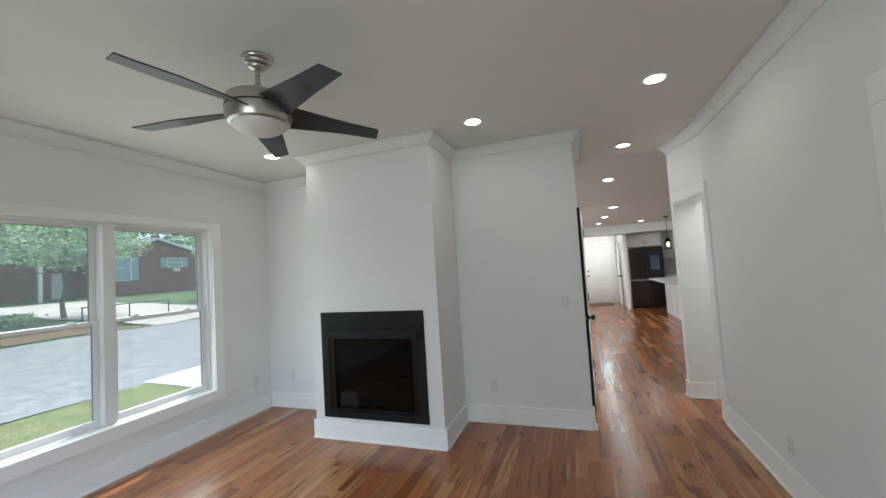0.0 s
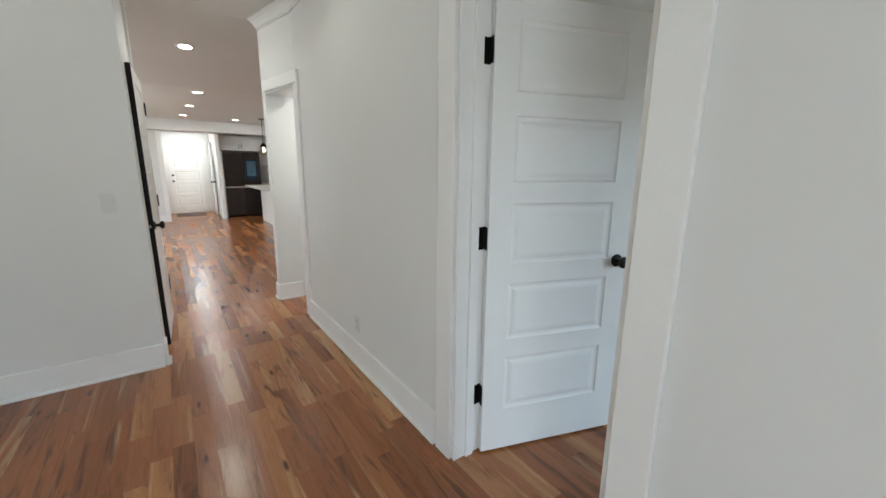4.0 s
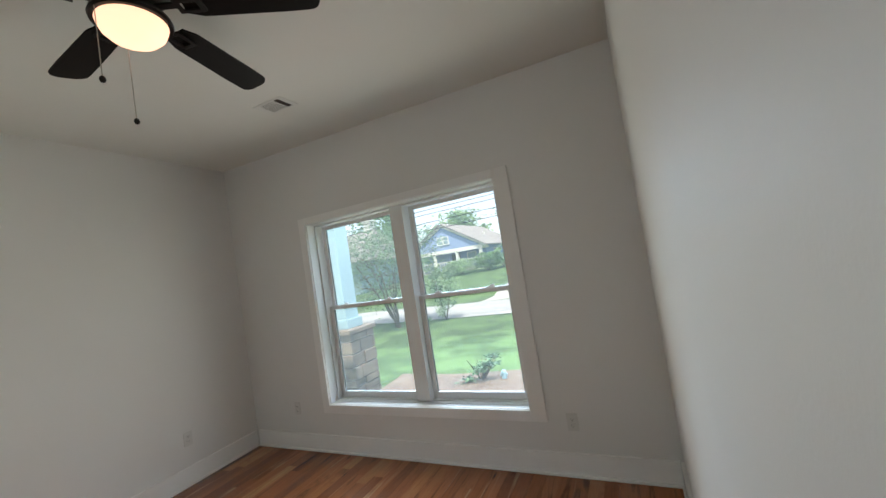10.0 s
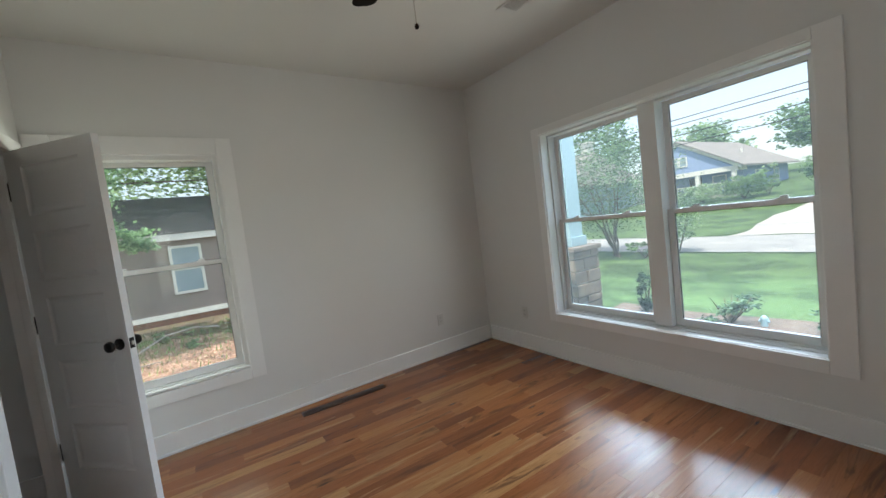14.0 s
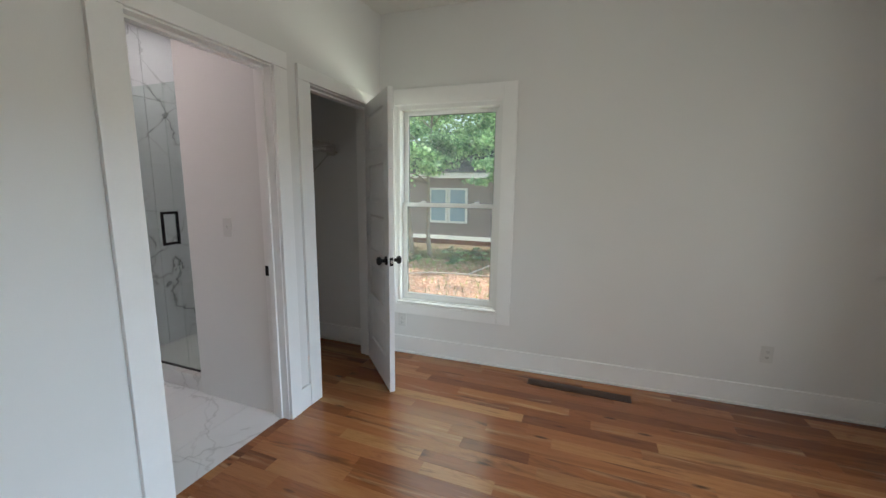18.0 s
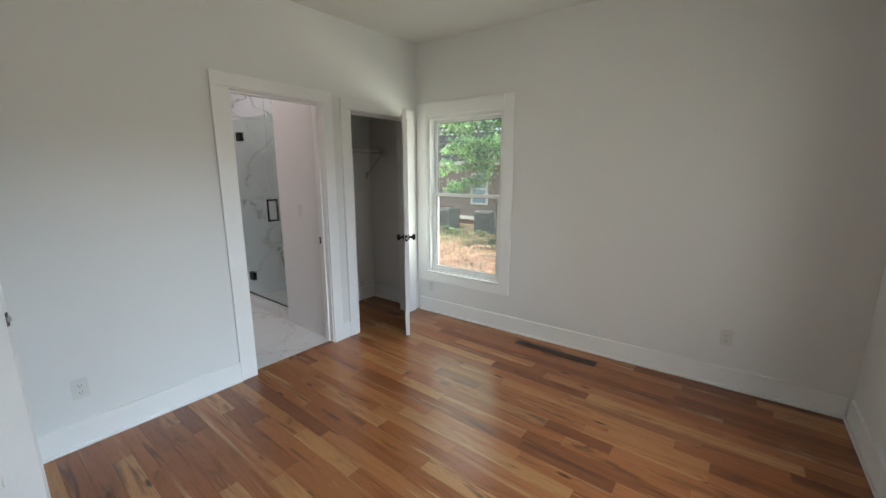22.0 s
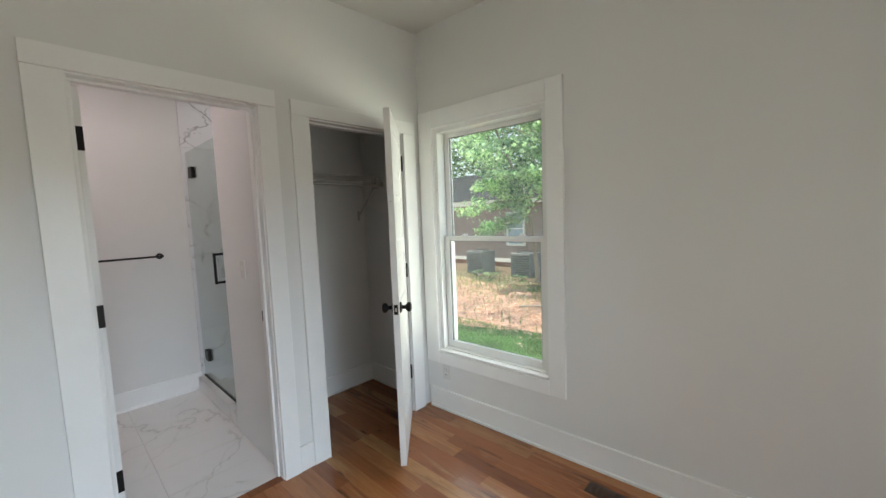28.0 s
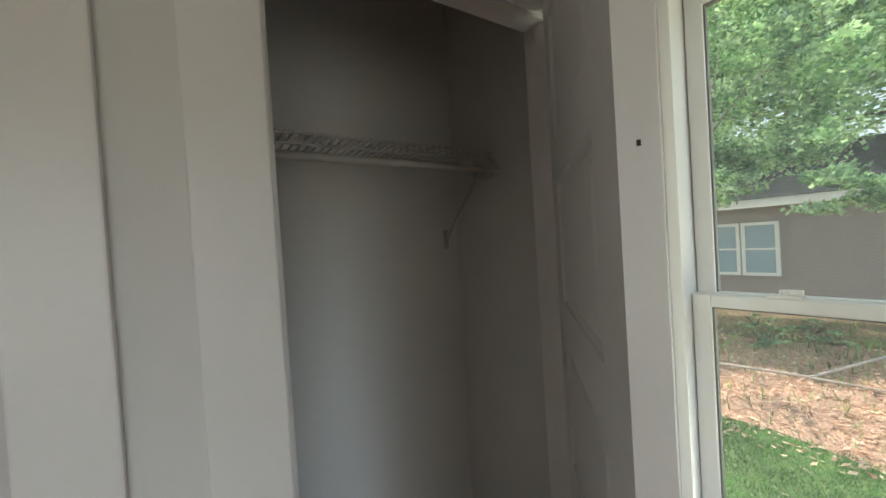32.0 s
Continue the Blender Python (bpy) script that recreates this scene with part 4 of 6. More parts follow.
# ---- outlets and switches ----
def plate(name, label, m, kind):
    """A wall plate; y points into the room."""
    p = thing(name, label, "outlet" if kind == "outlet" else "switch", m)
    part("cover", boxes((-0.035, 0.035, 0.0, 0.006, -0.057, 0.057), bevel=0.003), M["plate"], p)
    if kind == "outlet":
        for z in (-0.02, 0.02):
            s = part("socket", boxes((-0.017, 0.017, 0.005, 0.0085, z - 0.014, z + 0.014), bevel=0.003), M["plate"], p)
            part("slot", boxes((-0.008, -0.006, 0.008, 0.0092, z - 0.004, z + 0.006), (0.006, 0.008, 0.008, 0.0092, z - 0.004, z + 0.006),
                               (-0.002, 0.002, 0.008, 0.0092, z - 0.011, z - 0.007)), M["slot"], s)
    else:
        part("rocker", boxes((-0.006, 0.006, 0.005, 0.016, -0.004, 0.014), (-0.012, 0.012, 0.005, 0.008, -0.02, 0.02), bevel=0.002), M["plate"], p)
    return p


OUT = "white duplex outlet on the wall above the baseboard"
for x, y, z, a in [(0.683, 0, 0.335, 180), (0.589, BY, 0.346, 0), (3.057, BY, 0.372, 0),
                   (-2.37, LN, 0.355, 180), (-4.782, LN, 0.369, 180), (LW, 1.381, 0.352, -90), (LE, 0.865, 0.303, 90)]:
    plate("outlet", OUT, pose(x, y, z, 0, 0, a), "outlet")
for lx, z in ((2.80, 0.37), (0.185, 0.292)):
    plate("outlet", OUT, EAST @ pose(lx, 0, z, 0, 0, 180), "outlet")
plate("light_switch", "white toggle light switch by the hall", pose(-1.654, LN, 1.138, 0, 0, 180), "switch")
plate("light_switch", "white light switch on the bathroom side wall", pose(2.36, 0.42, 1.17, 0, 0, 90), "switch")

# ---- ceiling fans ----
def blade(bm_out, r0, r1, w0, w1, thick, pitch, curve=0.02, n=14):
    """One fan blade along +x with rounded tip, pitched about its own axis."""
    rows = []
    for k in range(n + 1):
        u = math.sin(math.pi / 2 * k / n)
        x = r0 + (r1 - r0) * u
        w = w0 + (w1 - w0) * min(1, u * 1.4)
        tip = max(0.0, (x - (r1 - curve)) / curve)
        w *= math.sqrt(max(0.0, 1 - 0.84 * tip * tip * tip))
        root = max(0.0, 1 - (x - r0) / curve)
        w *= math.sqrt(max(0.0, 1 - 0.5 * root * root))
        rows.append((x, w / 2))
    tops, bots = [], []
    for x, w in rows:
        tops.append([bm_out.verts.new((x, s * w, thick / 2)) for s in (-1, 1)])
        bots.append([bm_out.verts.new((x, s * w, -thick / 2)) for s in (-1, 1)])
    for k in range(n):
        bm_out.faces.new((tops[k][0], tops[k + 1][0], tops[k + 1][1], tops[k][1]))
        bm_out.faces.new((bots[k][0], bots[k][1], bots[k + 1][1], bots[k + 1][0]))
        for s in (0, 1):
            bm_out.faces.new((tops[k][s], tops[k + 1][s], bots[k + 1][s], bots[k][s]))
    for k in (0, n):
        bm_out.faces.new((tops[k][0], tops[k][1], bots[k][1], bots[k][0]))
    bmesh.ops.rotate(bm_out, verts=bm_out.verts, cent=(0, 0, 0), matrix=Matrix.Rotation(radians(pitch), 3, 'X'))
    bmesh.ops.recalc_face_normals(bm_out, faces=bm_out.faces)
    return bm_out


def turned(bm, deg, dz=0.0):
    bmesh.ops.rotate(bm, verts=bm.verts, cent=(0, 0, 0), matrix=Matrix.Rotation(radians(deg), 3, 'Z'))
    bmesh.ops.translate(bm, verts=bm.verts, vec=(0, 0, dz))
    return bm


fan = thing("ceiling_fan", "brushed nickel ceiling fan with five charcoal blades", "ceiling fan", pose(-3.05, -0.52, H) @ Matrix.Diagonal((1.043, 1.043, 1.043, 1)))
part("canopy", lathe(bmesh.new(), [(0.002, -0.0), (0.072, -0.0), (0.075, -0.012), (0.07, -0.022), (0.062, -0.026), (0.058, -0.038), (0.047, -0.044), (0.042, -0.056), (0.025, -0.064), (0.002, -0.066)], 40), M["nickel"], fan, "stepped nickel ceiling canopy", True)
part("downrod", rod(bmesh.new(), (0, 0, -0.06), (0, 0, -0.19), 0.0125, 16), M["nickel"], fan, "", True)
part("collar", lathe(bmesh.new(), [(0.002, -0.15), (0.03, -0.152), (0.032, -0.185), (0.05, -0.192), (0.002, -0.194)], 28), M["nickel"], fan, "", True)
part("motor_housing", lathe(bmesh.new(), [(0.002, -0.188), (0.07, -0.19), (0.12, -0.2), (0.152, -0.218), (0.158, -0.235), (0.158, -0.27), (0.15, -0.272), (0.002, -0.272)], 48), M["nickel"], fan, "round brushed nickel motor housing", True)
part("light_ring", lathe(bmesh.new(), [(0.002, -0.277), (0.15, -0.277), (0.158, -0.279), (0.158, -0.315), (0.145, -0.345), (0.13, -0.352), (0.002, -0.34)], 48), M["nickel"], fan, "brushed nickel lower ring", True)
part("bowl", lathe(bmesh.new(), [(0.134, -0.344), (0.130, -0.352), (0.115, -0.372), (0.085, -0.388), (0.045, -0.397), (0.001, -0.4)], 40), M["frost"], fan, "unlit frosted glass bowl", True)


def twisted_blade(bm, r0, r1, w0, w1, thick, p0, p1, n=16):
    """A blade that tapers outwards and flattens from a steep root to its square tip."""
    rings = []
    for k in range(n + 1):
        u = k / n
        x, w = r0 + (r1 - r0) * u, (w0 + (w1 - w0) * u) / 2
        a = radians(p0 + (p1 - p0) * min(1.0, u * 1.6))
        lead = 0.012 * (1 - u)
        ring = []
        for s, h in ((-1, -0.5), (-0.97, 0.5), (0.97, 0.5), (1, -0.5)):
            y, z = s * w + lead, h * thick
            ring.append(bm.verts.new((x + (0.012 * s if k == n else 0.0), y * math.cos(a) - z * math.sin(a), y * math.sin(a) + z * math.cos(a) - 0.034 * u)))
        rings.append(ring)
    for ra, rb in zip(rings, rings[1:]):
        for k in range(4):
            bm.faces.new((ra[k], ra[(k + 1) % 4], rb[(k + 1) % 4], rb[k]))
    bm.faces.new(rings[0])
    bm.faces.new(rings[-1])
    bmesh.ops.recalc_face_normals(bm, faces=bm.faces)
    return bm


for k in range(5):
    part("blade", turned(twisted_blade(bmesh.new(), 0.10, 0.64, 0.165, 0.095, 0.007, -24, -10), -165 + 72 * k, -0.278), M["blade_grey"], fan, "tapered twisted charcoal fan blade")
# dark ring put in where only shade fills the gap
part("gap_ring", lathe(bmesh.new(), [(0.12, -0.271), (0.1595, -0.271), (0.1595, -0.278), (0.12, -0.278)], 48), M["slot"], fan, "dark ring for the shaded gap between the housings")

fan2 = thing("ceiling_fan", "dark bronze hugger fan with five espresso blades, lit", "ceiling fan", pose(1.508, -1.662, ceil_at(1.508) - 0.004))
part("canopy", lathe(bmesh.new(), [(0.002, 0.012), (0.122, 0.012), (0.128, 0.0), (0.130, -0.085), (0.124, -0.105), (0.108, -0.118), (0.1, -0.135), (0.088, -0.162), (0.002, -0.164)], 48), M["bronze"], fan2, "round dark bronze motor housing", True)
part("switch_housing", lathe(bmesh.new(), [(0.002, -0.16), (0.07, -0.161), (0.072, -0.196), (0.09, -0.204), (0.118, -0.211), (0.122, -0.223), (0.118, -0.233), (0.106, -0.233), (0.002, -0.223)], 48), M["bronze"], fan2, "", True)
bowl = part("bowl", lathe(bmesh.new(), [(0.106, -0.229), (0.104, -0.240), (0.094, -0.266), (0.072, -0.288), (0.04, -0.302), (0.001, -0.307)], 40), M["lamp_warm"], fan2, "glowing warm frosted glass bowl", True)
for k in range(5):
    a = -4.3 + 72 * k
    part("blade", turned(blade(bmesh.new(), 0.17, 0.65, 0.115, 0.135, 0.007, -11, 0.05), a, -0.168), M["blade_dark"], fan2, "espresso fan blade with a rounded tip")
    bm = boxes((0.085, 0.16, -0.014, 0.014, -0.004, 0.004), (0.15, 0.235, -0.034, -0.018, -0.010, -0.003), (0.15, 0.235, 0.018, 0.034, -0.010, -0.003), (0.15, 0.168, -0.034, 0.034, -0.009, -0.002), (0.225, 0.245, -0.03, 0.03, -0.010, -0.003), bevel=0.0015)
    part("blade_iron", turned(bm, a, -0.174), M["bronze"], fan2, "dark bronze blade iron")
for x, y, z in ((-0.015, 0.115, -0.475), (0.118, -0.035, -0.53)):
    ch = part("pull_chain", rod(bmesh.new(), (x, y, -0.23), (x, y, z), 0.0016, 6), M["nickel"], fan2, "thin pull chain")
    part("fob", lathe(bmesh.new(), [(0.001, z - 0.018), (0.007, z - 0.015), (0.0095, z - 0.007), (0.007, z + 0.002), (0.002, z + 0.006)], 14, (x, y, 0)), M["black"], ch, "small dark pull fob", True)
# ---- recessed lights ----
can = None
for x, y, z, tilt in [(-2.236, 0.905, H, 0), (-0.937, 0.770, H, 0), (-4.217, 0.806, H, 0), (-0.973, 2.319, H, 0), (-1.033, 3.64, 2.606, -5.8),
                      (-0.831, 5.53, HF, 0), (-0.864, 7.125, HF, 0), (-0.91, 8.74, HF, 0), (0.125, 8.996, HF, 0)]:
    if can is None:
        can = thing("recessed_light", "round white recessed ceiling light, switched on", "ceiling light", pose(x, y, z, tilt), "recessed ceiling lights")
        part("trim_ring", lathe(bmesh.new(), [(0.062, -0.001), (0.085, -0.001), (0.085, -0.004), (0.07, -0.008), (0.062, -0.006)], 32), M["trim"], can, "", True)
        part("lens", lathe(bmesh.new(), [(0.001, -0.002), (0.061, -0.002), (0.061, -0.005), (0.001, -0.0055)], 32), M["lamp_white"], can, "bright lit lens")
    else:
        copy_thing(can, pose(x, y, z, tilt))
    spot_disc("recessed_lamp", x, y, z - 0.012, HALL_WATTS if y > 3 else CAN_WATTS, (1.0, 0.95, 0.82))
copy_thing(can, pose(2.9, 1.35, H))
spot_disc("shower_lamp", 2.9, 1.35, H - 0.012, BATH_WATTS * 0.22, (1.0, 0.95, 0.92))
copy_thing(can, pose(1.5, 1.0, H))
spot_disc("bath_lamp", 1.5, 1.0, H - 0.012, BATH_WATTS * 0.85, (1.0, 0.81, 0.82))
copy_thing(can, pose(-0.85, 11.3, HF))
spot_disc("entry_lamp", -0.85, 11.3, HF - 0.012, HALL_WATTS * 4.5, (1.0, 0.96, 0.9))
# kitchen light out of view, added to brighten the far room
copy_thing(can, pose(1.6, 8.9, HF))
# unseen ceiling light added to brighten the side passage
copy_thing(can, pose(0.45, 2.33, H))
spot_disc("passage_lamp", 0.45, 2.33, H - 0.012, CAN_WATTS * 14, (1.0, 0.95, 0.89))
spot_disc("kitchen_lamp", 1.6, 8.9, HF - 0.012, HALL_WATTS, (1.0, 0.95, 0.88))

# ---- vents, smoke alarm ----
vent = thing("ceiling_vent", "white slatted metal air vent in the ceiling", "vent", pose(2.075, -2.775, ceil_at(2.075) - 0.0005, 0, -1.43, 0))
part("frame", boxes((-0.128, 0.128, -0.079, -0.0632, -0.005, -0.0005), (-0.128, 0.128, 0.0632, 0.079, -0.005, -0.0005), (-0.128, -0.092, -0.0632, 0.0632, -0.005, -0.0005), (0.085, 0.128, -0.0632, 0.0632, -0.005, -0.0005), bevel=0.002), M["plate"], vent)
# a thin dark sheet stands in for the shade of the duct
part("backing", boxes((-0.0918, 0.0848, -0.063, 0.063, -0.0016, -0.0006)), M["slot"], vent, "dark sheet standing in for the shaded duct")
part("divider", boxes((-0.049, -0.044, -0.063, 0.063, -0.005, -0.0017)), M["plate"], vent)
for k in range(9):
    y = -0.056 + k * 0.014
    part("slat", boxes((-0.0438, 0.0847, y - 0.0042, y + 0.0042, -0.0045, -0.0025), bevel=0.0008), M["plate"], vent)
# this row's slats are coloured dark, for the shade between slanted louvres
for k in range(3):
    x = -0.081 + k * 0.011
    part("slat", boxes((x - 0.0010, x + 0.0010, -0.0628, 0.0628, -0.0035, -0.002)), M["vent_dark"], vent, "slat coloured dark for the shade between louvres")
alarm = thing("smoke_alarm", "round white smoke alarm on the ceiling", "smoke alarm", pose(0.553, -0.55, ceil_at(0.553) - 0.001))
part("base", lathe(bmesh.new(), [(0.001, 0), (0.065, 0), (0.065, -0.012), (0.001, -0.012)], 36), M["plate"], alarm, "", True)
part("cover", lathe(bmesh.new(), [(0.06, -0.012), (0.058, -0.024), (0.045, -0.032), (0.001, -0.034)], 36), M["plate"], alarm, "", True)
part("grille", lathe(bmesh.new(), [(0.05, -0.0295), (0.05, -0.0315), (0.044, -0.0335), (0.043, -0.0315)], 36), M["vent_grey"], alarm, "grey ring of air slots")
floor_vent = thing("floor_vent", "long dark wooden floor register flush with the boards", "vent", pose(3.385, -1.65, 0.0))
part("frame", boxes((-0.045, 0.045, -0.35, 0.35, 0.0005, 0.004), bevel=0.001), M["vent_dark"], floor_vent)
for k in range(26):
    y = -0.325 + k * 0.026
    part("slat", boxes((-0.03, 0.03, y - 0.006, y + 0.006, 0.004, 0.0065)), M["vent_dark"], floor_vent)

# ---- fireplace ----
fp = thing("fireplace", "black steel firebox with logs behind glass", "fireplace", pose(-3.337, 0.98, 0.0))
for r in [(-0.53, 0.53, -0.012, 0.03, 1.005, 1.168), (-0.53, -0.45, -0.012, 0.03, 0.197, 1.004), (0.45, 0.53, -0.012, 0.03, 0.197, 1.004), (-0.449, 0.449, -0.012, 0.03, 0.197, 0.255)]:
    part("surround_plate", boxes(r, bevel=0.002), M["blackmatte"], fp, "flat matte black surround plate")
part("hood", boxes((-0.475, 0.475, -0.045, -0.013, 0.93, 1.008), bevel=0.006), M["blackmatte"], fp, "projecting black steel hood strip")
for r in [(-0.448, -0.40, -0.004, 0.03, 0.256, 1.0), (0.40, 0.448, -0.004, 0.03, 0.256, 1.0), (-0.399, 0.399, -0.004, 0.03, 0.256, 0.285)]:
    part("inner_frame", boxes(r, bevel=0.002), M["black"], fp)
part("liner", boxes((-0.5, 0.5, 0.40, 0.42, 0.22, 1.13), (-0.5, -0.45, 0.032, 0.40, 0.22, 1.13), (0.45, 0.5, 0.032, 0.40, 0.22, 1.13), (-0.45, 0.45, 0.032, 0.40, 0.22, 0.255), (-0.45, 0.45, 0.032, 0.40, 1.06, 1.13)), M["fire_liner"], fp, "dark brick-textured liner")
for k in range(4):
    part("liner_rib", boxes((0.02 + 0.1 * k - 0.006, 0.02 + 0.1 * k + 0.006, 0.394, 0.40, 0.26, 1.05)), M["fire_liner"], fp)
glass = part("glass_door", boxes((-0.40, 0.40, 0.006, 0.010, 0.285, 1.0)), glass_mat("fire_glass", (0.40, 0.385, 0.37), 0.06), fp, "smoked glass front")
glass.visible_shadow = False
rng = random.Random(5)
part("grate", boxes(*[(-0.26 + 0.065 * k, -0.25 + 0.065 * k, 0.10, 0.32, 0.30, 0.315) for k in range(9)], (-0.27, 0.28, 0.10, 0.112, 0.257, 0.34), (-0.27, 0.28, 0.31, 0.32, 0.257, 0.30)), M["black"], fp)
for a, b, r in [((-0.3, 0.14, 0.37), (0.30, 0.18, 0.36), 0.05), ((-0.26, 0.28, 0.37), (0.27, 0.26, 0.39), 0.055), ((-0.2, 0.2, 0.46), (0.16, 0.16, 0.44), 0.04), ((0.0, 0.26, 0.44), (0.26, 0.14, 0.55), 0.032)]:
    bm = bmesh.new()
    rod(bm, a, b, r, 14, r * 0.85)
    bmesh.ops.subdivide_edges(bm, edges=[e for e in bm.edges if e.calc_length() > 0.2], cuts=6)
    for v in bm.verts:
        v.co += Vector((rng.uniform(-1, 1), rng.uniform(-1, 1), rng.uniform(-1, 1))) * 0.007
    part("log", bm, M["log"], fp, "charred ceramic log")
part("ember_tray", boxes((-0.40, -0.22, 0.06, 0.16, 0.257, 0.40), bevel=0.01), M["concrete"], fp, "pale block beside the logs")

# ---- closet fittings ----
shelf = thing("closet_shelf", "white wire closet shelf with a hanging rod", "wire shelf", pose(0, 0, 0))
ZS, YA, YB = 1.787, 0.735, 0.43
XA, XB = 2.47, 3.455
for y, r in ((YB, 0.004), (YB + 0.10, 0.003), (YB + 0.2, 0.003), (YA, 0.004)):
    part("long_wire", rod(bmesh.new(), (XA, y, ZS - 0.004), (XB, y, ZS - 0.004), r, 8), M["wire"], shelf)
part("front_lip", rod(bmesh.new(), (XA, YB - 0.004, ZS - 0.034), (XB, YB - 0.004, ZS - 0.034), 0.004, 8), M["wire"], shelf)
wire_me = None
for k in range(41):
    x = XA + 0.01 + k * (XB - XA - 0.02) / 40
    if wire_me is None:
        ob = part("cross_wire", rod(rod(bmesh.new(), (0, YB - 0.004, ZS), (0, YA, ZS), 0.0022, 5), (0, YB - 0.004, ZS), (0, YB - 0.004, ZS - 0.034), 0.0022, 5), M["wire"], shelf)
        wire_me = ob.data
    else:
        ob = new("cross_wire", wire_me)
        ob.parent = shelf
    ob.location.x = x
part("hanging_rod", rod(bmesh.new(), (XA, YB - 0.015, ZS - 0.070), (XB + 0.01, YB - 0.015, ZS - 0.070), 0.011, 14), M["wire"], shelf, "round white hanging rod", True)
br = part("bracket", rod(rod(bmesh.new(), (3.44, YA + 0.003, 1.475), (3.41, YB + 0.03, ZS - 0.09), 0.0075, 8), (3.44, YA + 0.003, 1.44), (3.44, YA + 0.003, 1.52), 0.01, 8), M["wire"], shelf, "slanting shelf support")
part("rod_hook", boxes((3.395, 3.425, YB - 0.034, YB + 0.04, ZS - 0.10, ZS - 0.015), bevel=0.006), M["wire"], shelf)
part("end_bracket", boxes((3.462, 3.504, YB + 0.02, YB + 0.08, ZS - 0.075, ZS - 0.035), bevel=0.006), M["wire"], shelf, "moulded wall bracket")

# ---- bathroom ----
bar = thing("towel_bar", "black metal towel bar on the bathroom wall", "towel bar", pose(0, 1.80, 1.21))
part("rail", rod(bmesh.new(), (1.61, -0.055, 0), (2.2, -0.055, 0), 0.008, 14), M["black"], bar, "", True)
for x in (1.63, 2.18):
    post = part("post", rod(bmesh.new(), (x, -0.004, 0), (x, -0.07, 0), 0.011, 14), M["black"], bar, "", True)
    part("rosette", lathe(bmesh.new(), [(0.001, -0.001), (0.025, -0.001), (0.025, -0.008), (0.014, -0.014), (0.001, -0.014)], 24, (x, 0, 0), 'Y'), M["black"], post, "", True)
setting("shower_curb", boxes((2.37, 2.48, 0.776, 1.80, 0, 0.11), bevel=0.006), M["marble_floor"], "white marble shower curb", "curb")
setting("shower_pan", boxes((2.45, BX, 0.776, 1.80, -0.02, 0.03)), M["marble_floor"], "pale tiled shower floor", "floor")
shower = thing("shower_door", "frameless glass shower door with black fittings", "shower door", pose(2.425, 0, 0.11))
gd = part("glass_panel", boxes((-0.005, 0.005, 0.985, 1.765, 0.008, 1.96), bevel=0.001), M["showerglass"], shower, "clear greenish glass panel")
gd.visible_shadow = False
fx = part("fixed_panel", boxes((-0.005, 0.005, 0.778, 0.978, 0.004, 1.96)), M["showerglass"], shower, "narrow fixed glass strip")
fx.visible_shadow = False
for z in (0.225, 1.78):
    part("hinge", boxes((-0.02, 0.02, 1.56, 1.65, z - 0.045, z + 0.045), bevel=0.003), M["black"], shower, "square black glass hinge")
bm = bmesh.new()
for s in (-1, 1):
    rod(bm, (s * 0.05, 1.035, 0.905), (s * 0.05, 1.035, 1.135), 0.0095, 12)
    for z in (0.915, 1.125):
        rod(bm, (0, 1.035, z), (s * 0.05, 1.035, z), 0.0095, 12)
part("handle", bm, M["black"], shower, "black D-shaped pull handle", True)
part("bottom_seal", boxes((-0.008, 0.008, 0.78, 1.79, 0.0, 0.008)), M["black"], shower)
# marble slabs of the shower
tile = bpy.data.objects.new("shower_wall_tiles", None)
scene.collection.objects.link(tile)
tagged(tile, "white marble wall tiles with grey veins in the shower", "wall tiles", kind="structure")
for k in range(3):
    for j in range(5):
        x0, z0 = 2.40 + k * 0.42, 0.0 + j * 0.53
        x1, z1 = min(x0 + 0.417, BX - 0.002), min(z0 + 0.527, H - 0.002)
        part("tile", boxes((x0, x1, 1.788, 1.799, z0 + 0.003, z1), bevel=0.0015), M["marble_wall"], tile)
for k in range(2):
    for j in range(5):
        y0, z0 = 0.815 + k * 0.487, 0.03 + j * 0.523
        part("tile", boxes((BX - 0.012, BX - 0.001, y0, min(y0 + 0.484, 1.787), z0, min(z0 + 0.52, H - 0.002)), bevel=0.0015), M["marble_wall"], tile)
for k in range(3):
    for j in range(5):
        x0, z0 = 2.46 + k * 0.40, 0.03 + j * 0.523
        part("tile", boxes((x0, min(x0 + 0.397, BX - 0.013), 0.801, 0.812, z0, min(z0 + 0.52, H - 0.002)), bevel=0.0015), M["marble_wall"], tile)
sh = thing("shower_head", "chrome hand shower on a slide bar", "shower head", pose(3.2, 1.787, 0))
part("slide_bar", rod(bmesh.new(), (0, -0.05, 1.15), (0, -0.05, 1.85), 0.009, 12), M["nickel"], sh, "", True)
part("head", lathe(bmesh.new(), [(0.01, -0.05), (0.012, -0.1), (0.05, -0.12), (0.05, -0.135), (0.001, -0.136)], 24, (0, 0, 1.8), 'Y'), M["nickel"], sh, "", True)
part("valve", lathe(bmesh.new(), [(0.001, 0.0), (0.07, 0.0), (0.07, -0.012), (0.02, -0.016), (0.02, -0.05), (0.001, -0.05)], 28, (0, 0, 1.1), 'Y'), M["nickel"], sh, "", True)

# ---- kitchen and back entry, far down the hall ----
fr = thing("refrigerator", "black stainless four-door refrigerator with a screen", "refrigerator", pose(0.385, 10.46, 0))
part("cabinet", boxes((-0.45, 0.45, 0.04, 0.74, 0.02, 1.77), bevel=0.006), M["fridge"], fr)
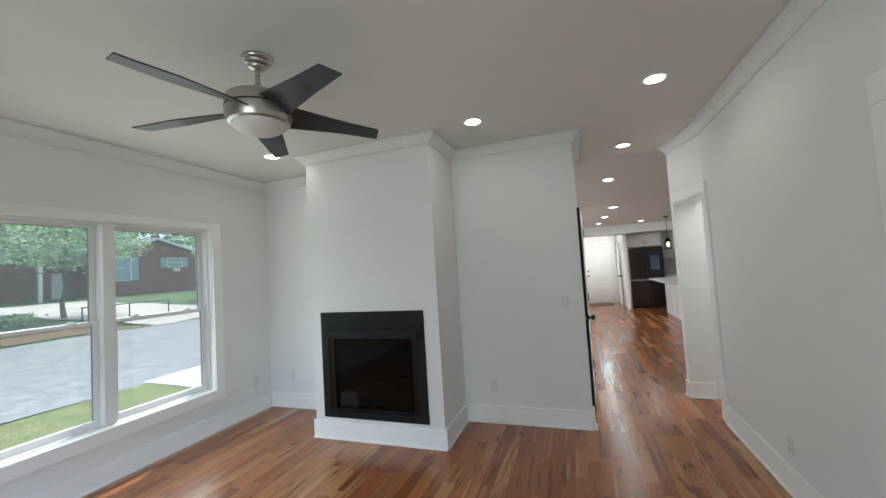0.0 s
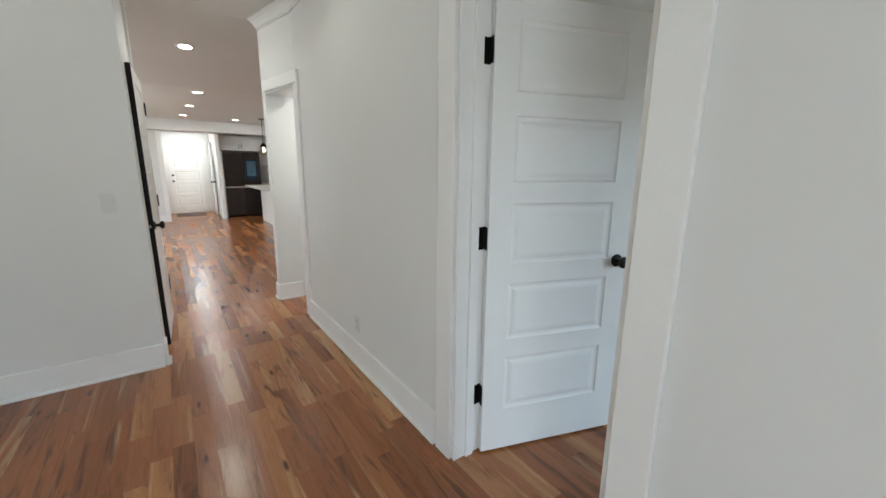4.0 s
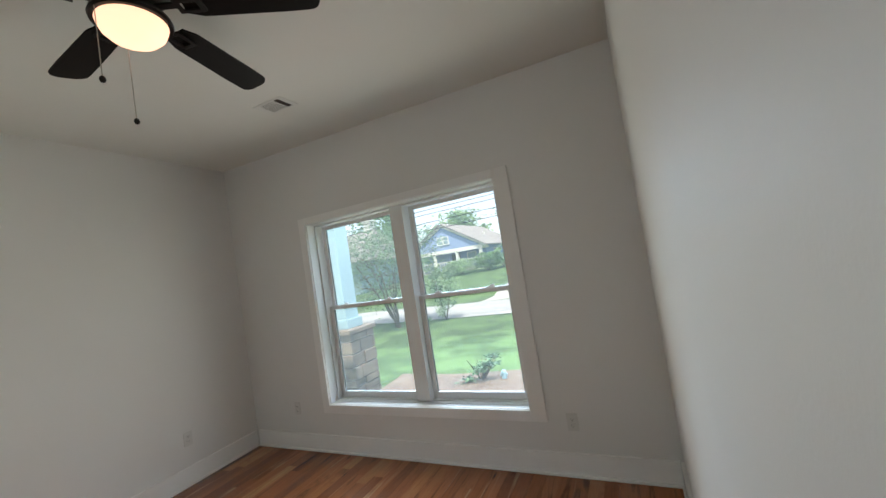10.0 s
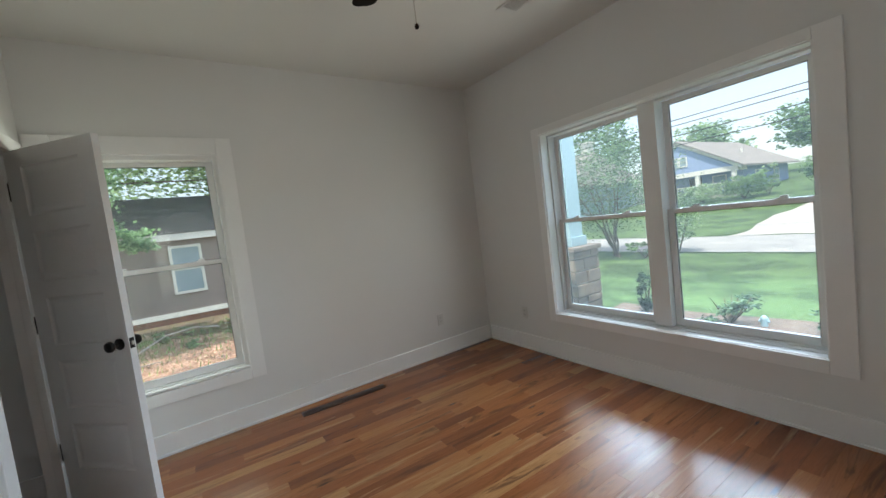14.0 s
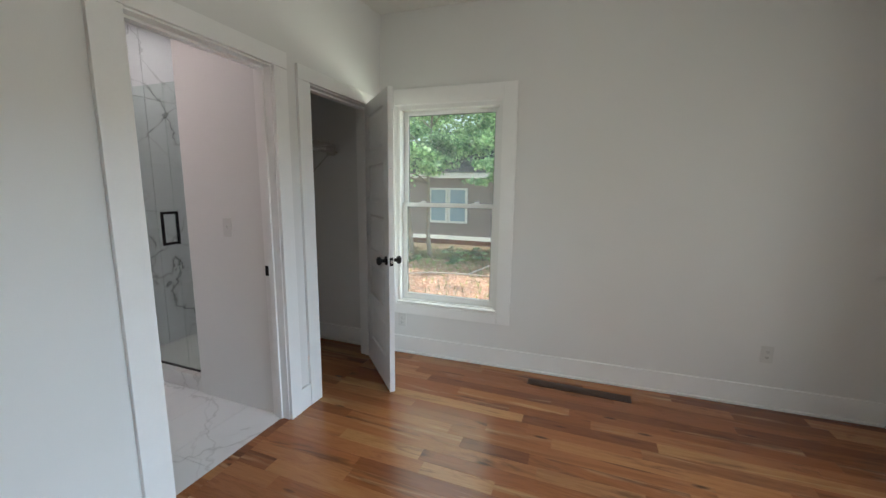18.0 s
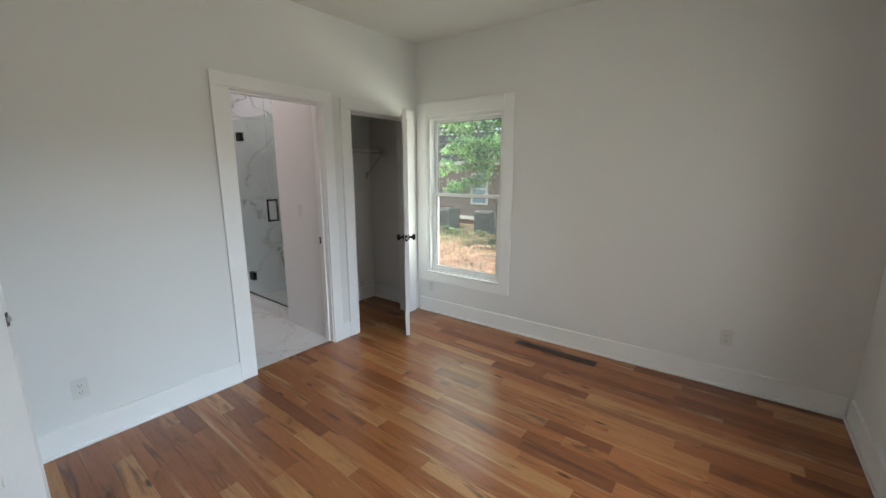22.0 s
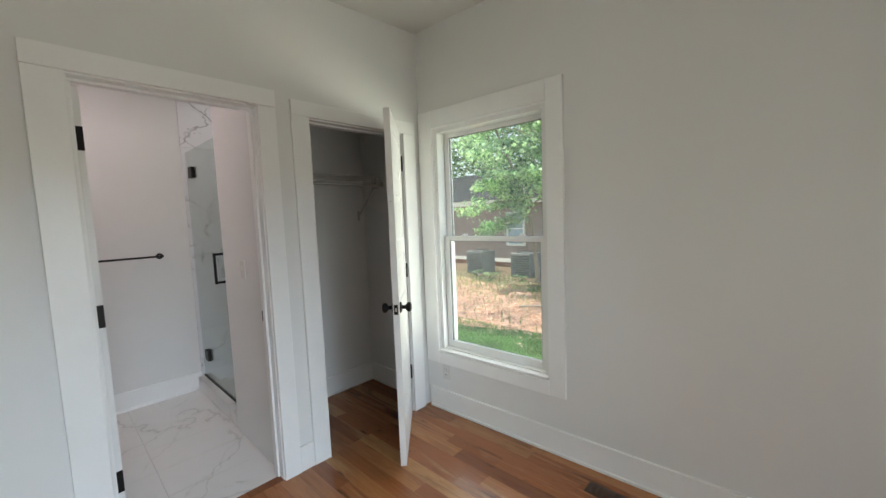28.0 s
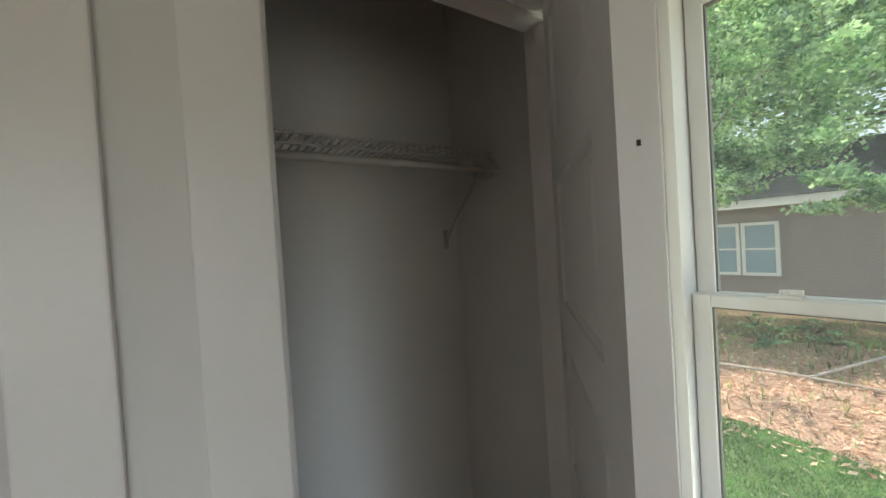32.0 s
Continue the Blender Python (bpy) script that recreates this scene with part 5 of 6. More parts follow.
for x0, x1 in ((-0.448, -0.003), (0.003, 0.448)):
    part("door", boxes((x0, x1, -0.02, 0.038, 0.84, 1.765), bevel=0.008), M["fridge"], fr, "upper black stainless door")
    part("drawer", boxes((x0, x1, -0.02, 0.038, 0.06, 0.80), bevel=0.008), M["fridge"], fr, "lower black stainless door")
part("handle_strip", boxes((-0.45, 0.45, -0.015, 0.03, 0.802, 0.838)), M["nickel"], fr, "bright recessed handle strip")
part("screen", boxes((0.07, 0.36, -0.024, -0.0205, 1.02, 1.56), bevel=0.001), M["screen"], fr, "dark glossy touch screen")
part("screen_image", boxes((0.10, 0.33, -0.0262, -0.0245, 1.12, 1.53)), plain("screen_picture", (0.10, 0.18, 0.26), 0.15, vary=0.5, scale=5), fr, "blue-grey picture on the screen")


def cupboard(label, x0, x1, y0, y1, z0, z1, doors, handle_z, out=-1):
    c = thing("kitchen_cabinet", label, "cabinet", pose(x0, y0, z0), "kitchen cabinets")
    w, dp, h = x1 - x0, y1 - y0, z1 - z0
    part("body", boxes((0, w, 0.022, dp, 0, h)), M["cab"], c)
    for k in range(doors):
        a, b = k * w / doors + 0.003, (k + 1) * w / doors - 0.003
        dr = part("door", boxes((a, a + 0.05, 0, 0.02, 0.003, h - 0.003), (b - 0.05, b, 0, 0.02, 0.003, h - 0.003), (a + 0.05, b - 0.05, 0, 0.02, 0.003, 0.053),
                                (a + 0.05, b - 0.05, 0, 0.02, h - 0.053, h - 0.003), (a + 0.05, b - 0.05, 0.008, 0.02, 0.053, h - 0.053)), M["cab"], c)
        hx = b - 0.03 if k % 2 == 0 else a + 0.03
        part("handle", rod(bmesh.new(), (hx, -0.025, handle_z - 0.06), (hx, -0.025, handle_z + 0.06), 0.006, 8), M["black"], dr, "black bar handle")
    return c


cupboard("white cupboard above the refrigerator with black handles", -0.07, 0.84, 10.5, 11.2, 1.80, 2.18, 2, 0.12)
setting("fridge_panel", boxes((-0.14, -0.075, 10.42, 11.2, 0, 2.19)), M["cab"], "tall white panel beside the refrigerator", "panel")
for k in range(3):
    cupboard("white wall cupboard with black handles", 0.86 + k * 0.75, 1.60 + k * 0.75, 10.85, 11.2, 1.42, 2.18, 2, 0.12)
    cupboard("white base cupboard with black handles", 0.86 + k * 0.75, 1.60 + k * 0.75, 10.6, 11.2, 0.0, 0.88, 2, 0.7)
setting("worktop", boxes((0.85, 3.11, 10.56, 11.2, 0.882, 0.92), bevel=0.004), M["quartz"], "white quartz worktop along the kitchen wall", "worktop")
setting("backsplash", boxes((0.85, 3.11, 11.185, 11.199, 0.921, 1.42)), M["grout"], "grey tiled backsplash", "wall")
isl = thing("kitchen_island", "white kitchen island with a quartz top", "kitchen island", pose(0.55, 7.0, 0))
part("base", boxes((0.06, 0.9, 0.3, 2.4, 0.0, 0.88), bevel=0.004), M["cab"], isl)
part("countertop", boxes((-0.28, 0.96, 0.0, 2.5, 0.881, 0.92), bevel=0.005), M["quartz"], isl, "white quartz top with an overhang")
for y in (0.7, 1.4, 2.0):
    part("side_panel", boxes((0.045, 0.059, y - 0.28, y + 0.28, 0.12, 0.8), bevel=0.003), M["cab"], isl)
for y in (7.2, 8.34):
    pd = thing("pendant_light", "black cage pendant lamp over the island", "pendant light", pose(0.56, y, HF), "pendant lamps over the island")
    part("canopy", lathe(bmesh.new(), [(0.001, 0), (0.06, 0), (0.06, -0.02), (0.001, -0.025)], 24), M["black"], pd)
    part("cord", rod(bmesh.new(), (0, 0, -0.02), (0, 0, -0.55), 0.006, 8), M["black"], pd)
    part("cap", lathe(bmesh.new(), [(0.001, -0.53), (0.03, -0.54), (0.07, -0.6), (0.075, -0.62), (0.001, -0.62)], 20), M["black"], pd)
    bm = bmesh.new()
    for k in range(6):
        a = k * math.pi / 3
        rod(bm, (0.07 * math.cos(a), 0.07 * math.sin(a), -0.62), (0.08 * math.cos(a), 0.08 * math.sin(a), -0.8), 0.004, 6)
    part("cage", lathe(bm, [(0.078, -0.79), (0.084, -0.79), (0.084, -0.8), (0.078, -0.8)], 20), M["black"], pd)
    part("bulb", lathe(bmesh.new(), [(0.001, -0.63), (0.02, -0.64), (0.032, -0.69), (0.025, -0.73), (0.001, -0.74)], 18), glow("bulb_lit", (1.0, 0.75, 0.45), 6.0), pd, "lit amber bulb", True)
tagged(new("doormat", finish(boxes((-1.22, -0.52, 11.35, 11.85, 0.001, 0.014), bevel=0.004), "doormat", M["mat"])), "grey woven doormat before the back door", "doormat")

# ---- outdoors ----
def rise(x, y):
    """Height of the ground round the house."""
    return -0.6 + max(0.0, -x - 9) * 0.05 + max(0.0, -y - 19) * 0.07 + max(0.0, x - 8) * 0.012


def sheet(xs, ys, dz):
    bm = bmesh.new()
    rows = [[bm.verts.new((x, y, rise(max(-70, min(70, x)), max(-80, min(60, y))) + dz)) for x in xs] for y in ys]
    for a, b in zip(rows, rows[1:]):
        for k in range(len(xs) - 1):
            bm.faces.new((a[k], a[k + 1], b[k + 1], b[k]))
    return bm


def steps(a, b, n):
    return [a + (b - a) * k / n for k in range(n + 1)]


far = [-900, -300, -120]
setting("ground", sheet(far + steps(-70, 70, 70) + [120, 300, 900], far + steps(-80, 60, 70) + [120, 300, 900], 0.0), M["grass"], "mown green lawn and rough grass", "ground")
setting("foundation", boxes((LW - 0.16, BX + 0.16, LS - 0.16, 12.32, -0.75, -0.301)), M["concrete"], "painted block foundation under the house", "wall")


def patch(name, x0, x1, y0, y1, mat, label, dz=0.012, wob=0.0, n=24, seed=1):
    """A piece of ground cover with a wavering edge."""
    r = random.Random(seed)
    bm = bmesh.new()
    xs, ys = steps(x0, x1, n), steps(y0, y1, n)
    ph = [r.uniform(0, 6) for _ in range(8)]

    def wave(v, a, b):
        return wob * math.sin(v * 0.9 + a) + wob * 0.5 * math.sin(v * 2.3 + b)

    rows = []
    for j, y in enumerate(ys):
        row = []
        for k, x in enumerate(xs):
            ux = wave(y, ph[0], ph[1]) * (1 - k / n) + wave(y, ph[4], ph[5]) * k / n
            uy = wave(x, ph[2], ph[3]) * (1 - j / n) + wave(x, ph[6], ph[7]) * j / n
            row.append(bm.verts.new((x + ux, y + uy, rise(x + ux, y + uy) + dz)))
        rows.append(row)
    for a, b in zip(rows, rows[1:]):
        for k in range(n):
            bm.faces.new((a[k], a[k + 1], b[k + 1], b[k]))
    return setting(name, bm, mat, label, "ground")


patch("leaf_litter", 6.9, 11.4, -7, 13, M["mulch"], "dry brown leaf litter and mulch", 0.005, 0.22, 40)
patch("bare_earth", 10.7, 13.4, -8, 13, M["dirt"], "bare dark earth along the neighbour's wall", 0.02, 0.25, 30, 4)
patch("flower_bed", -0.5, 4.6, -7.5, -5.2, M["bark_mulch"], "bark mulch flower bed under the window", 0.02, 0.1, 24, 7)
patch("road_south", -60, 60, -18.4, -14.1, M["pale_road"], "pale worn asphalt road", 0.03, 0.05, 40, 2)
patch("driveway", 3.2, 7.0, -33, -18.4, M["concrete"], "pale concrete driveway across the road", 0.04, 0.15, 24, 3)
patch("road_west", -18.6, -10.3, -40, 45, M["gravel"], "pale worn asphalt street", 0.03, 0.1, 40, 5)
patch("grass_west", -10.25, -5.4, -14, 14, M["sunny_grass"], "sunlit yellow-green front grass", 0.026, 0.05, 30, 12)
patch("driveway_west", -36, -18.5, 9.2, 15.5, M["concrete"], "white concrete driveway", 0.05, 0.2, 24, 6)
patch("apron_west", -10.4, -8.6, 3.6, 9.5, M["concrete"], "white concrete driveway apron", 0.04, 0.1, 16, 8)
patch("verge_west", -21.2, -18.7, -20, 8.6, M["dirt"], "weedy earth bank beside the street", 0.03, 0.4, 30, 9)


def leaf_cloud(bm, rng, centre, radii, count, size, hollow=0.45, per_clump=70, s=0.17, lobed=False):
    """Many small leaves in uneven clumps round a centre."""
    clumps = []
    for _ in range(max(6, count // per_clump)):
        while True:
            v = Vector((rng.uniform(-1, 1), rng.uniform(-1, 1), rng.uniform(-1, 1)))
            if hollow < v.length < 1:
                break
        clumps.append(v)
    for _ in range(count):
        c = rng.choice(clumps)
        v = c + Vector((rng.gauss(0, s), rng.gauss(0, s), rng.gauss(0, s * 0.55)))
        p = Vector(centre) + Vector((v.x * radii[0], v.y * radii[1], v.z * radii[2]))
        a = rng.uniform(0, 6.28)
        tilt = rng.uniform(-1.45, 1.45)
        u = Vector((math.cos(a), math.sin(a), 0.25 * math.sin(tilt)))
        w = Vector((-math.sin(a) * math.cos(tilt), math.cos(a) * math.cos(tilt), math.sin(tilt)))
        L = size * rng.uniform(0.6, 1.3)
        q = [p - u * L * 0.5, p + w * L * 0.28, p + u * L * 0.5, p - w * L * 0.28]
        if lobed:
            q = [p + (u * math.cos(k * 0.785) + w * math.sin(k * 0.785)) * L * (0.55 if k % 2 == 0 else 0.27) for k in range(8)]
        bm.faces.new([bm.verts.new(x) for x in q])
    return bm


def tree(label, x, y, h, crown, radii, count, size, leaf="leaf", trunk_r=0.12, seed=1, stems=1, name="tree", group="", per_clump=70, spread=0.17, lobed=False):
    rng = random.Random(seed)
    z0 = rise(x, y)
    t = thing(name, label, name.replace("_", " "), pose(x, y, z0 - 0.03), group)
    bm = bmesh.new()
    top = Vector((crown[0] - x, crown[1] - y, crown[2] - z0))
    for s in range(stems):
        base = Vector((0, 0, 0)) if stems == 1 else Vector((rng.uniform(-0.25, 0.25), rng.uniform(-0.25, 0.25), 0))
        end = top + (Vector((0, 0, 0)) if stems == 1 else Vector((rng.uniform(-1, 1) * radii[0] * 0.6, rng.uniform(-1, 1) * radii[1] * 0.6, 0)))
        prev, r = base, trunk_r
        for k in range(1, 6):
            u = k / 5
            nxt = base.lerp(end, u) + Vector((rng.uniform(-1, 1), rng.uniform(-1, 1), 0)) * 0.05 * top.length * (0.4 if k < 5 else 0)
            rod(bm, prev, nxt, r, 8, r * 0.82)
            if k >= 3:
                for _ in range(3):
                    a = rng.uniform(0, 6.28)
                    tip = nxt + Vector((math.cos(a) * radii[0] * 0.8, math.sin(a) * radii[1] * 0.8, rng.uniform(-0.1, 0.6) * radii[2]))
                    rod(bm, nxt, tip, r * 0.4, 6, r * 0.08)
            prev, r = nxt, r * 0.82
    part("trunk", bm, M["bark"], t, "rough brown trunk and limbs")
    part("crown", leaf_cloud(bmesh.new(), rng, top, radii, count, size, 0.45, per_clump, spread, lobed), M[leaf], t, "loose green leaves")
    return t


def bush(label, x, y, r, h, count, size, leaf="leaf_blue", seed=1, name="bush", group=""):
    rng = random.Random(seed)
    t = thing(name, label, "bush", pose(x, y, rise(x, y) - 0.02), group)
    bm = bmesh.new()
    for _ in range(7):
        a = rng.uniform(0, 6.28)
        rod(bm, (0, 0, 0), (math.cos(a) * r * 0.7, math.sin(a) * r * 0.7, h * rng.uniform(0.5, 0.9)), 0.012 + r * 0.01, 6, 0.004)
    part("stems", bm, M["bark"], t)
    part("foliage", leaf_cloud(bmesh.new(), rng, (0, 0, h * 0.55), (r, r, h * 0.5), count, size, 0.2), M[leaf], t)
    return t


maple = thing("tree", "leafy maple with two slim trunks and low hanging boughs", "tree", pose(11.15, 3.05, rise(11.1, 3) - 0.03))
for dy, way in ((0.30, 0.35), (-0.28, -0.5)):
    bm = bmesh.new()
    at, r, r3 = Vector((0, dy, 0)), 0.075, random.Random(5 + int(dy * 10))
    for k in range(6):
        to = at + Vector((-0.07 - 0.06 * k, 0.03 * (-1) ** k + way * 0.09 * k, 0.72))
        rod(bm, at, to, r, 9, r * 0.85)
        if k >= 2:
            for _ in range(3):
                tip = to + Vector((r3.uniform(-1.9, 0.6), r3.uniform(-1.6, 1.6), r3.uniform(-0.1, 0.8)))
                mid = to.lerp(tip, 0.5) + Vector((0, 0, 0.15))
                rod(bm, to, mid, r * 0.4, 6, r * 0.25)
                rod(bm, mid, tip, r * 0.25, 6, r * 0.06)
        at, r = to, r * 0.85
    part("trunk", bm, M["pale_bark"], maple, "slim pale brown trunk with limbs")
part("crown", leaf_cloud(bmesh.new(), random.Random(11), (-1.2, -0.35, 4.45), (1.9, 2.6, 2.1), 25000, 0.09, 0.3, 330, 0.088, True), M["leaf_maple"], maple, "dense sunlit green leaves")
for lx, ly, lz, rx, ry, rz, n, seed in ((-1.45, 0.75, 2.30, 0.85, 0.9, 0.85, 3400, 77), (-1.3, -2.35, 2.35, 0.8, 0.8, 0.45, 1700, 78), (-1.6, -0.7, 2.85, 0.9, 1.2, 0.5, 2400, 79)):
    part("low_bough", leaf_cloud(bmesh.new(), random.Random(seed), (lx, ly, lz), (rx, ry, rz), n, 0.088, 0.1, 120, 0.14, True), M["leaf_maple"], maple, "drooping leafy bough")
for tx, ty, crown_at, spans, leaf, seed in ((24, -4, (23, -4, 8.0), (4.5, 5, 5.5), "leaf_wood", 12), (24, 4, (18.6, 2.8, 8.0), (5.2, 6.5, 3.2), "leaf_wood", 13), (23.5, 14, (22, 13, 7.5), (4.5, 5.5, 5.5), "leaf_light", 14),
                                             (25, -13, (24, -13, 7.5), (4.5, 6, 5.5), "leaf_wood", 15), (29, 6, (29, 6, 9.5), (5, 8, 7), "leaf_wood", 16), (30, -9, (30, -9, 9), (5, 8, 7), "leaf_light", 17)):
    tree("tall broadleaf tree behind the neighbour's roof", tx, ty, 9, crown_at, spans, 15000, 0.30, leaf, 0.25, seed, group="woods behind the house")
tree("thin multi-stemmed crape myrtle beside the lawn", 8.4, -13.1, 4, (8.7, -13.1, 1.95), (2.1, 2.0, 1.7), 15000, 0.08, "leaf_blue", 0.05, 21, stems=6)
tree("large shade tree beside the far driveway", 0.6, -24, 7, (0.1, -24, 4.6), (2.4, 3.4, 3.6), 7000, 0.26, "leaf", 0.22, 22)
tree("round tree beyond the blue house", 11.5, -58, 8, (11.5, -58, 7), (5, 4, 3.2), 5000, 0.5, "leaf", 0.25, 23)
tree("round tree beyond the blue house", 22, -52, 8, (22, -52, 6.2), (4, 4, 3), 4000, 0.5, "leaf_light", 0.25, 24)
tree("tall tree behind the grey-roofed house", 27, -40, 9, (27, -40, 7), (3.5, 4, 3.5), 4000, 0.45, "leaf", 0.25, 25)
tree("leafy tree down the street", 4, -62, 8, (4, -62, 6.5), (6, 4, 4), 5000, 0.55, "leaf_light", 0.25, 26)
tree("young street tree with pale leaves", -25.5, 9.4, 5, (-25.3, 9.4, 4.1), (2.8, 2.8, 1.5), 9000, 0.15, "leaf_light", 0.12, 31)
tree("leafy tree over the street verge", -21.5, 3.5, 5, (-21.0, 3.0, 3.8), (2.6, 3.6, 1.3), 9000, 0.15, "leaf_light", 0.12, 32)
tree("large tree behind the brick house", -62, 26, 12, (-62, 26, 9), (8, 12, 6), 7000, 0.8, "leaf", 0.4, 33)
tree("large tree behind the brick house", -60, 46, 12, (-60, 46, 8), (8, 12, 6), 6000, 0.8, "leaf_light", 0.4, 34)
tree("leafy bough beside the brick house", -28, 20.3, 6, (-28, 20.3, 4.6), (1.5, 1.7, 1.3), 3000, 0.16, "leaf_light", 0.1, 35)
bush("small pink-tipped shrub in the flower bed", 2.72, -7.1, 0.38, 0.5, 420, 0.075, seed=41)
bush("small shrub with pinkish flowers in the bed", 1.55, -7.2, 0.26, 0.38, 240, 0.07, seed=42)
bush("slim dark dwarf cypress in the flower bed", 3.95, -7.1, 0.14, 0.66, 2200, 0.04, "leaf_dark", seed=43)
bush("clipped round bush before the blue house", 11.6, -33.4, 1.3, 1.6, 5000, 0.13, "leaf", seed=44)
bush("clipped round bush before the blue house", 14.0, -33.0, 1.8, 1.3, 5000, 0.13, "leaf_light", seed=45)
bush("leafy shrub beside the crape myrtle", 6.75, -14.0, 0.6, 2.2, 3200, 0.08, "leaf_light", seed=51)
bush("tall shrub at the end of the blue house", 8.0, -35.0, 1.2, 2.2, 1100, 0.2, "leaf", seed=46)
bush("leafy shrub on the blue house porch", 10.6, -34.6, 0.8, 2.1, 800, 0.18, "leaf_light", seed=47)
bush("low weeds at the neighbour's wall", 10.3, 1.7, 0.35, 0.4, 260, 0.09, "leaf_light", seed=48)
for wx, wy, wr, ws in ((10.2, 2.9, 0.22, 61), (10.9, 1.0, 0.3, 62), (9.8, -0.3, 0.2, 63), (10.6, -1.2, 0.32, 64), (9.2, -1.6, 0.22, 65), (11.6, 2.2, 0.3, 66), (11.4, -0.2, 0.25, 67), (11.0, 3.9, 0.25, 68), (10.9, 0.2, 0.28, 69), (11.5, 1.4, 0.3, 70), (11.9, -1.4, 0.3, 71), (10.8, 4.8, 0.3, 72), (11.2, 5.6, 0.3, 73)):
    bush("low leafy weeds in the leaf litter", wx, wy, wr, wr * 0.9, 150, 0.075, "leaf_light", seed=ws, name="weed", group="weeds in the leaf litter")
bush("low hedge before the brick house", -24.5, 6.5, 1.4, 0.7, 900, 0.16, "leaf_light", seed=49)
bush("tufted shrub under the crape myrtle", 7.3, -13.0, 0.5, 0.7, 400, 0.1, "leaf", seed=50)
rng = random.Random(77)
bm = bmesh.new()
for _ in range(9000):
    x, y = rng.triangular(6.6, 12.4, 7.6), rng.uniform(-3.5, 5.5)
    if _ % 90 == 0:
        x = rng.uniform(4.8, 7.0)
    z = rise(x, y) + 0.02
    L, a = rng.uniform(0.015, 0.05), rng.uniform(0, 6.28)
    u, w = Vector((math.cos(a), math.sin(a), rng.uniform(-0.2, 0.4))) * L, Vector((-math.sin(a), math.cos(a), rng.uniform(-0.3, 0.3))) * L * 0.5
    p = Vector((x, y, z + 0.01))
    bm.faces.new([bm.verts.new(q) for q in (p - u, p + w, p + u, p - w)])
tagged(new("fallen_leaves", finish(bm, "fallen_leaves", leafy("dry_leaf", (0.28, 0.13, 0.085), (0.68, 0.52, 0.43)))), "scattered dry brown leaves on the mulch", "leaves", kind="stuff")
bm = bmesh.new()
for _ in range(6500):
    x, y = rng.uniform(6.6, 12.6), rng.uniform(-5, 7)
    if rng.random() < 0.6:
        x = rng.gauss(10.6, 0.9)
    z = rise(x, y)
    hgt, a = (rng.uniform(0.04, 0.17) if x > 7 else rng.uniform(0.015, 0.035)), rng.uniform(0, 6.28)
    p, u = Vector((x, y, z)), Vector((math.cos(a), math.sin(a), 0)) * 0.009
    tip = p + Vector((rng.uniform(-0.4, 0.4) * hgt, rng.uniform(-0.4, 0.4) * hgt, hgt))
    bm.faces.new([bm.verts.new(q) for q in (p - u, p + u, tip)])
tagged(new("grass_blades", finish(bm, "grass_blades", leafy("grass_blade", (0.14, 0.25, 0.08), (0.30, 0.44, 0.17)))), "tufts of grass and weeds beside the house", "grass", kind="stuff")
bm = bmesh.new()
for _ in range(42000):
    x, y = rng.uniform(4.6, 7.15), rng.uniform(-3.2, 4.2)
    hgt, a = rng.uniform(0.025, 0.055), rng.uniform(0, 6.28)
    p, u = Vector((x, y, rise(x, y))), Vector((math.cos(a), math.sin(a), 0)) * 0.005
    tip = p + Vector((rng.uniform(-0.7, 0.7) * hgt, rng.uniform(-0.7, 0.7) * hgt, hgt))
    bm.faces.new([bm.verts.new(q) for q in (p - u, p + u, tip)])
tagged(new("lawn_grass", finish(bm, "lawn_grass", leafy("lawn_blade", (0.055, 0.15, 0.04), (0.14, 0.32, 0.09)))), "short bright green lawn grass beside the house", "grass", kind="stuff")
branch = thing("fallen_branch", "bare fallen branch lying on the mulch", "branch", pose(0, 0, 0))
bm = bmesh.new()
pts = [(8.45, 2.3, 0.05), (8.68, 1.73, 0.09), (8.91, 0.85, 0.07), (9.6, 0.45, 0.2), (10.3, 0.1, 0.28), (10.84, -0.39, 0.24), (11.2, -0.9, 0.08)]
for a, b in zip(pts, pts[1:]):
    rod(bm, (a[0], a[1], rise(a[0], a[1]) + a[2]), (b[0], b[1], rise(b[0], b[1]) + b[2]), 0.022, 7, 0.017)
rod(bm, (8.91, 0.85, rise(8.9, 0) + 0.06), (9.0, 0.1, rise(9, 0) + 0.05), 0.02, 6, 0.008)
part("limb", bm, plain("dead_wood", (0.34, 0.29, 0.25), 0.9, vary=0.3), branch)


def clapboard(parent, x0, x1, y0, y1, z0, z1, mat, pitch=0.18, along='y', face=-1, holes=()):
    """Lapped boards on one wall face; pieces of the setting of a house."""
    n = int((z1 - z0) / pitch)
    bm = bmesh.new()
    for k in range(n):
        a, b = z0 + k * pitch, z0 + (k + 1) * pitch
        if along == 'y':
            vs = [(x0 + face * 0.03, y0, a), (x0 + face * 0.03, y1, a), (x0 + face * 0.008, y1, b), (x0 + face * 0.008, y0, b), (x0, y0, a), (x0, y1, a)]
        else:
            vs = [(x0, y0 + face * 0.03, a), (x1, y0 + face * 0.03, a), (x1, y0 + face * 0.008, b), (x0, y0 + face * 0.008, b), (x0, y0, a), (x1, y0, a)]
        v = [bm.verts.new(q) for q in vs]
        bm.faces.new((v[0], v[1], v[2], v[3]))
        bm.faces.new((v[0], v[1], v[5], v[4]))
    return part("siding", bm, mat, parent, "lapped board siding")


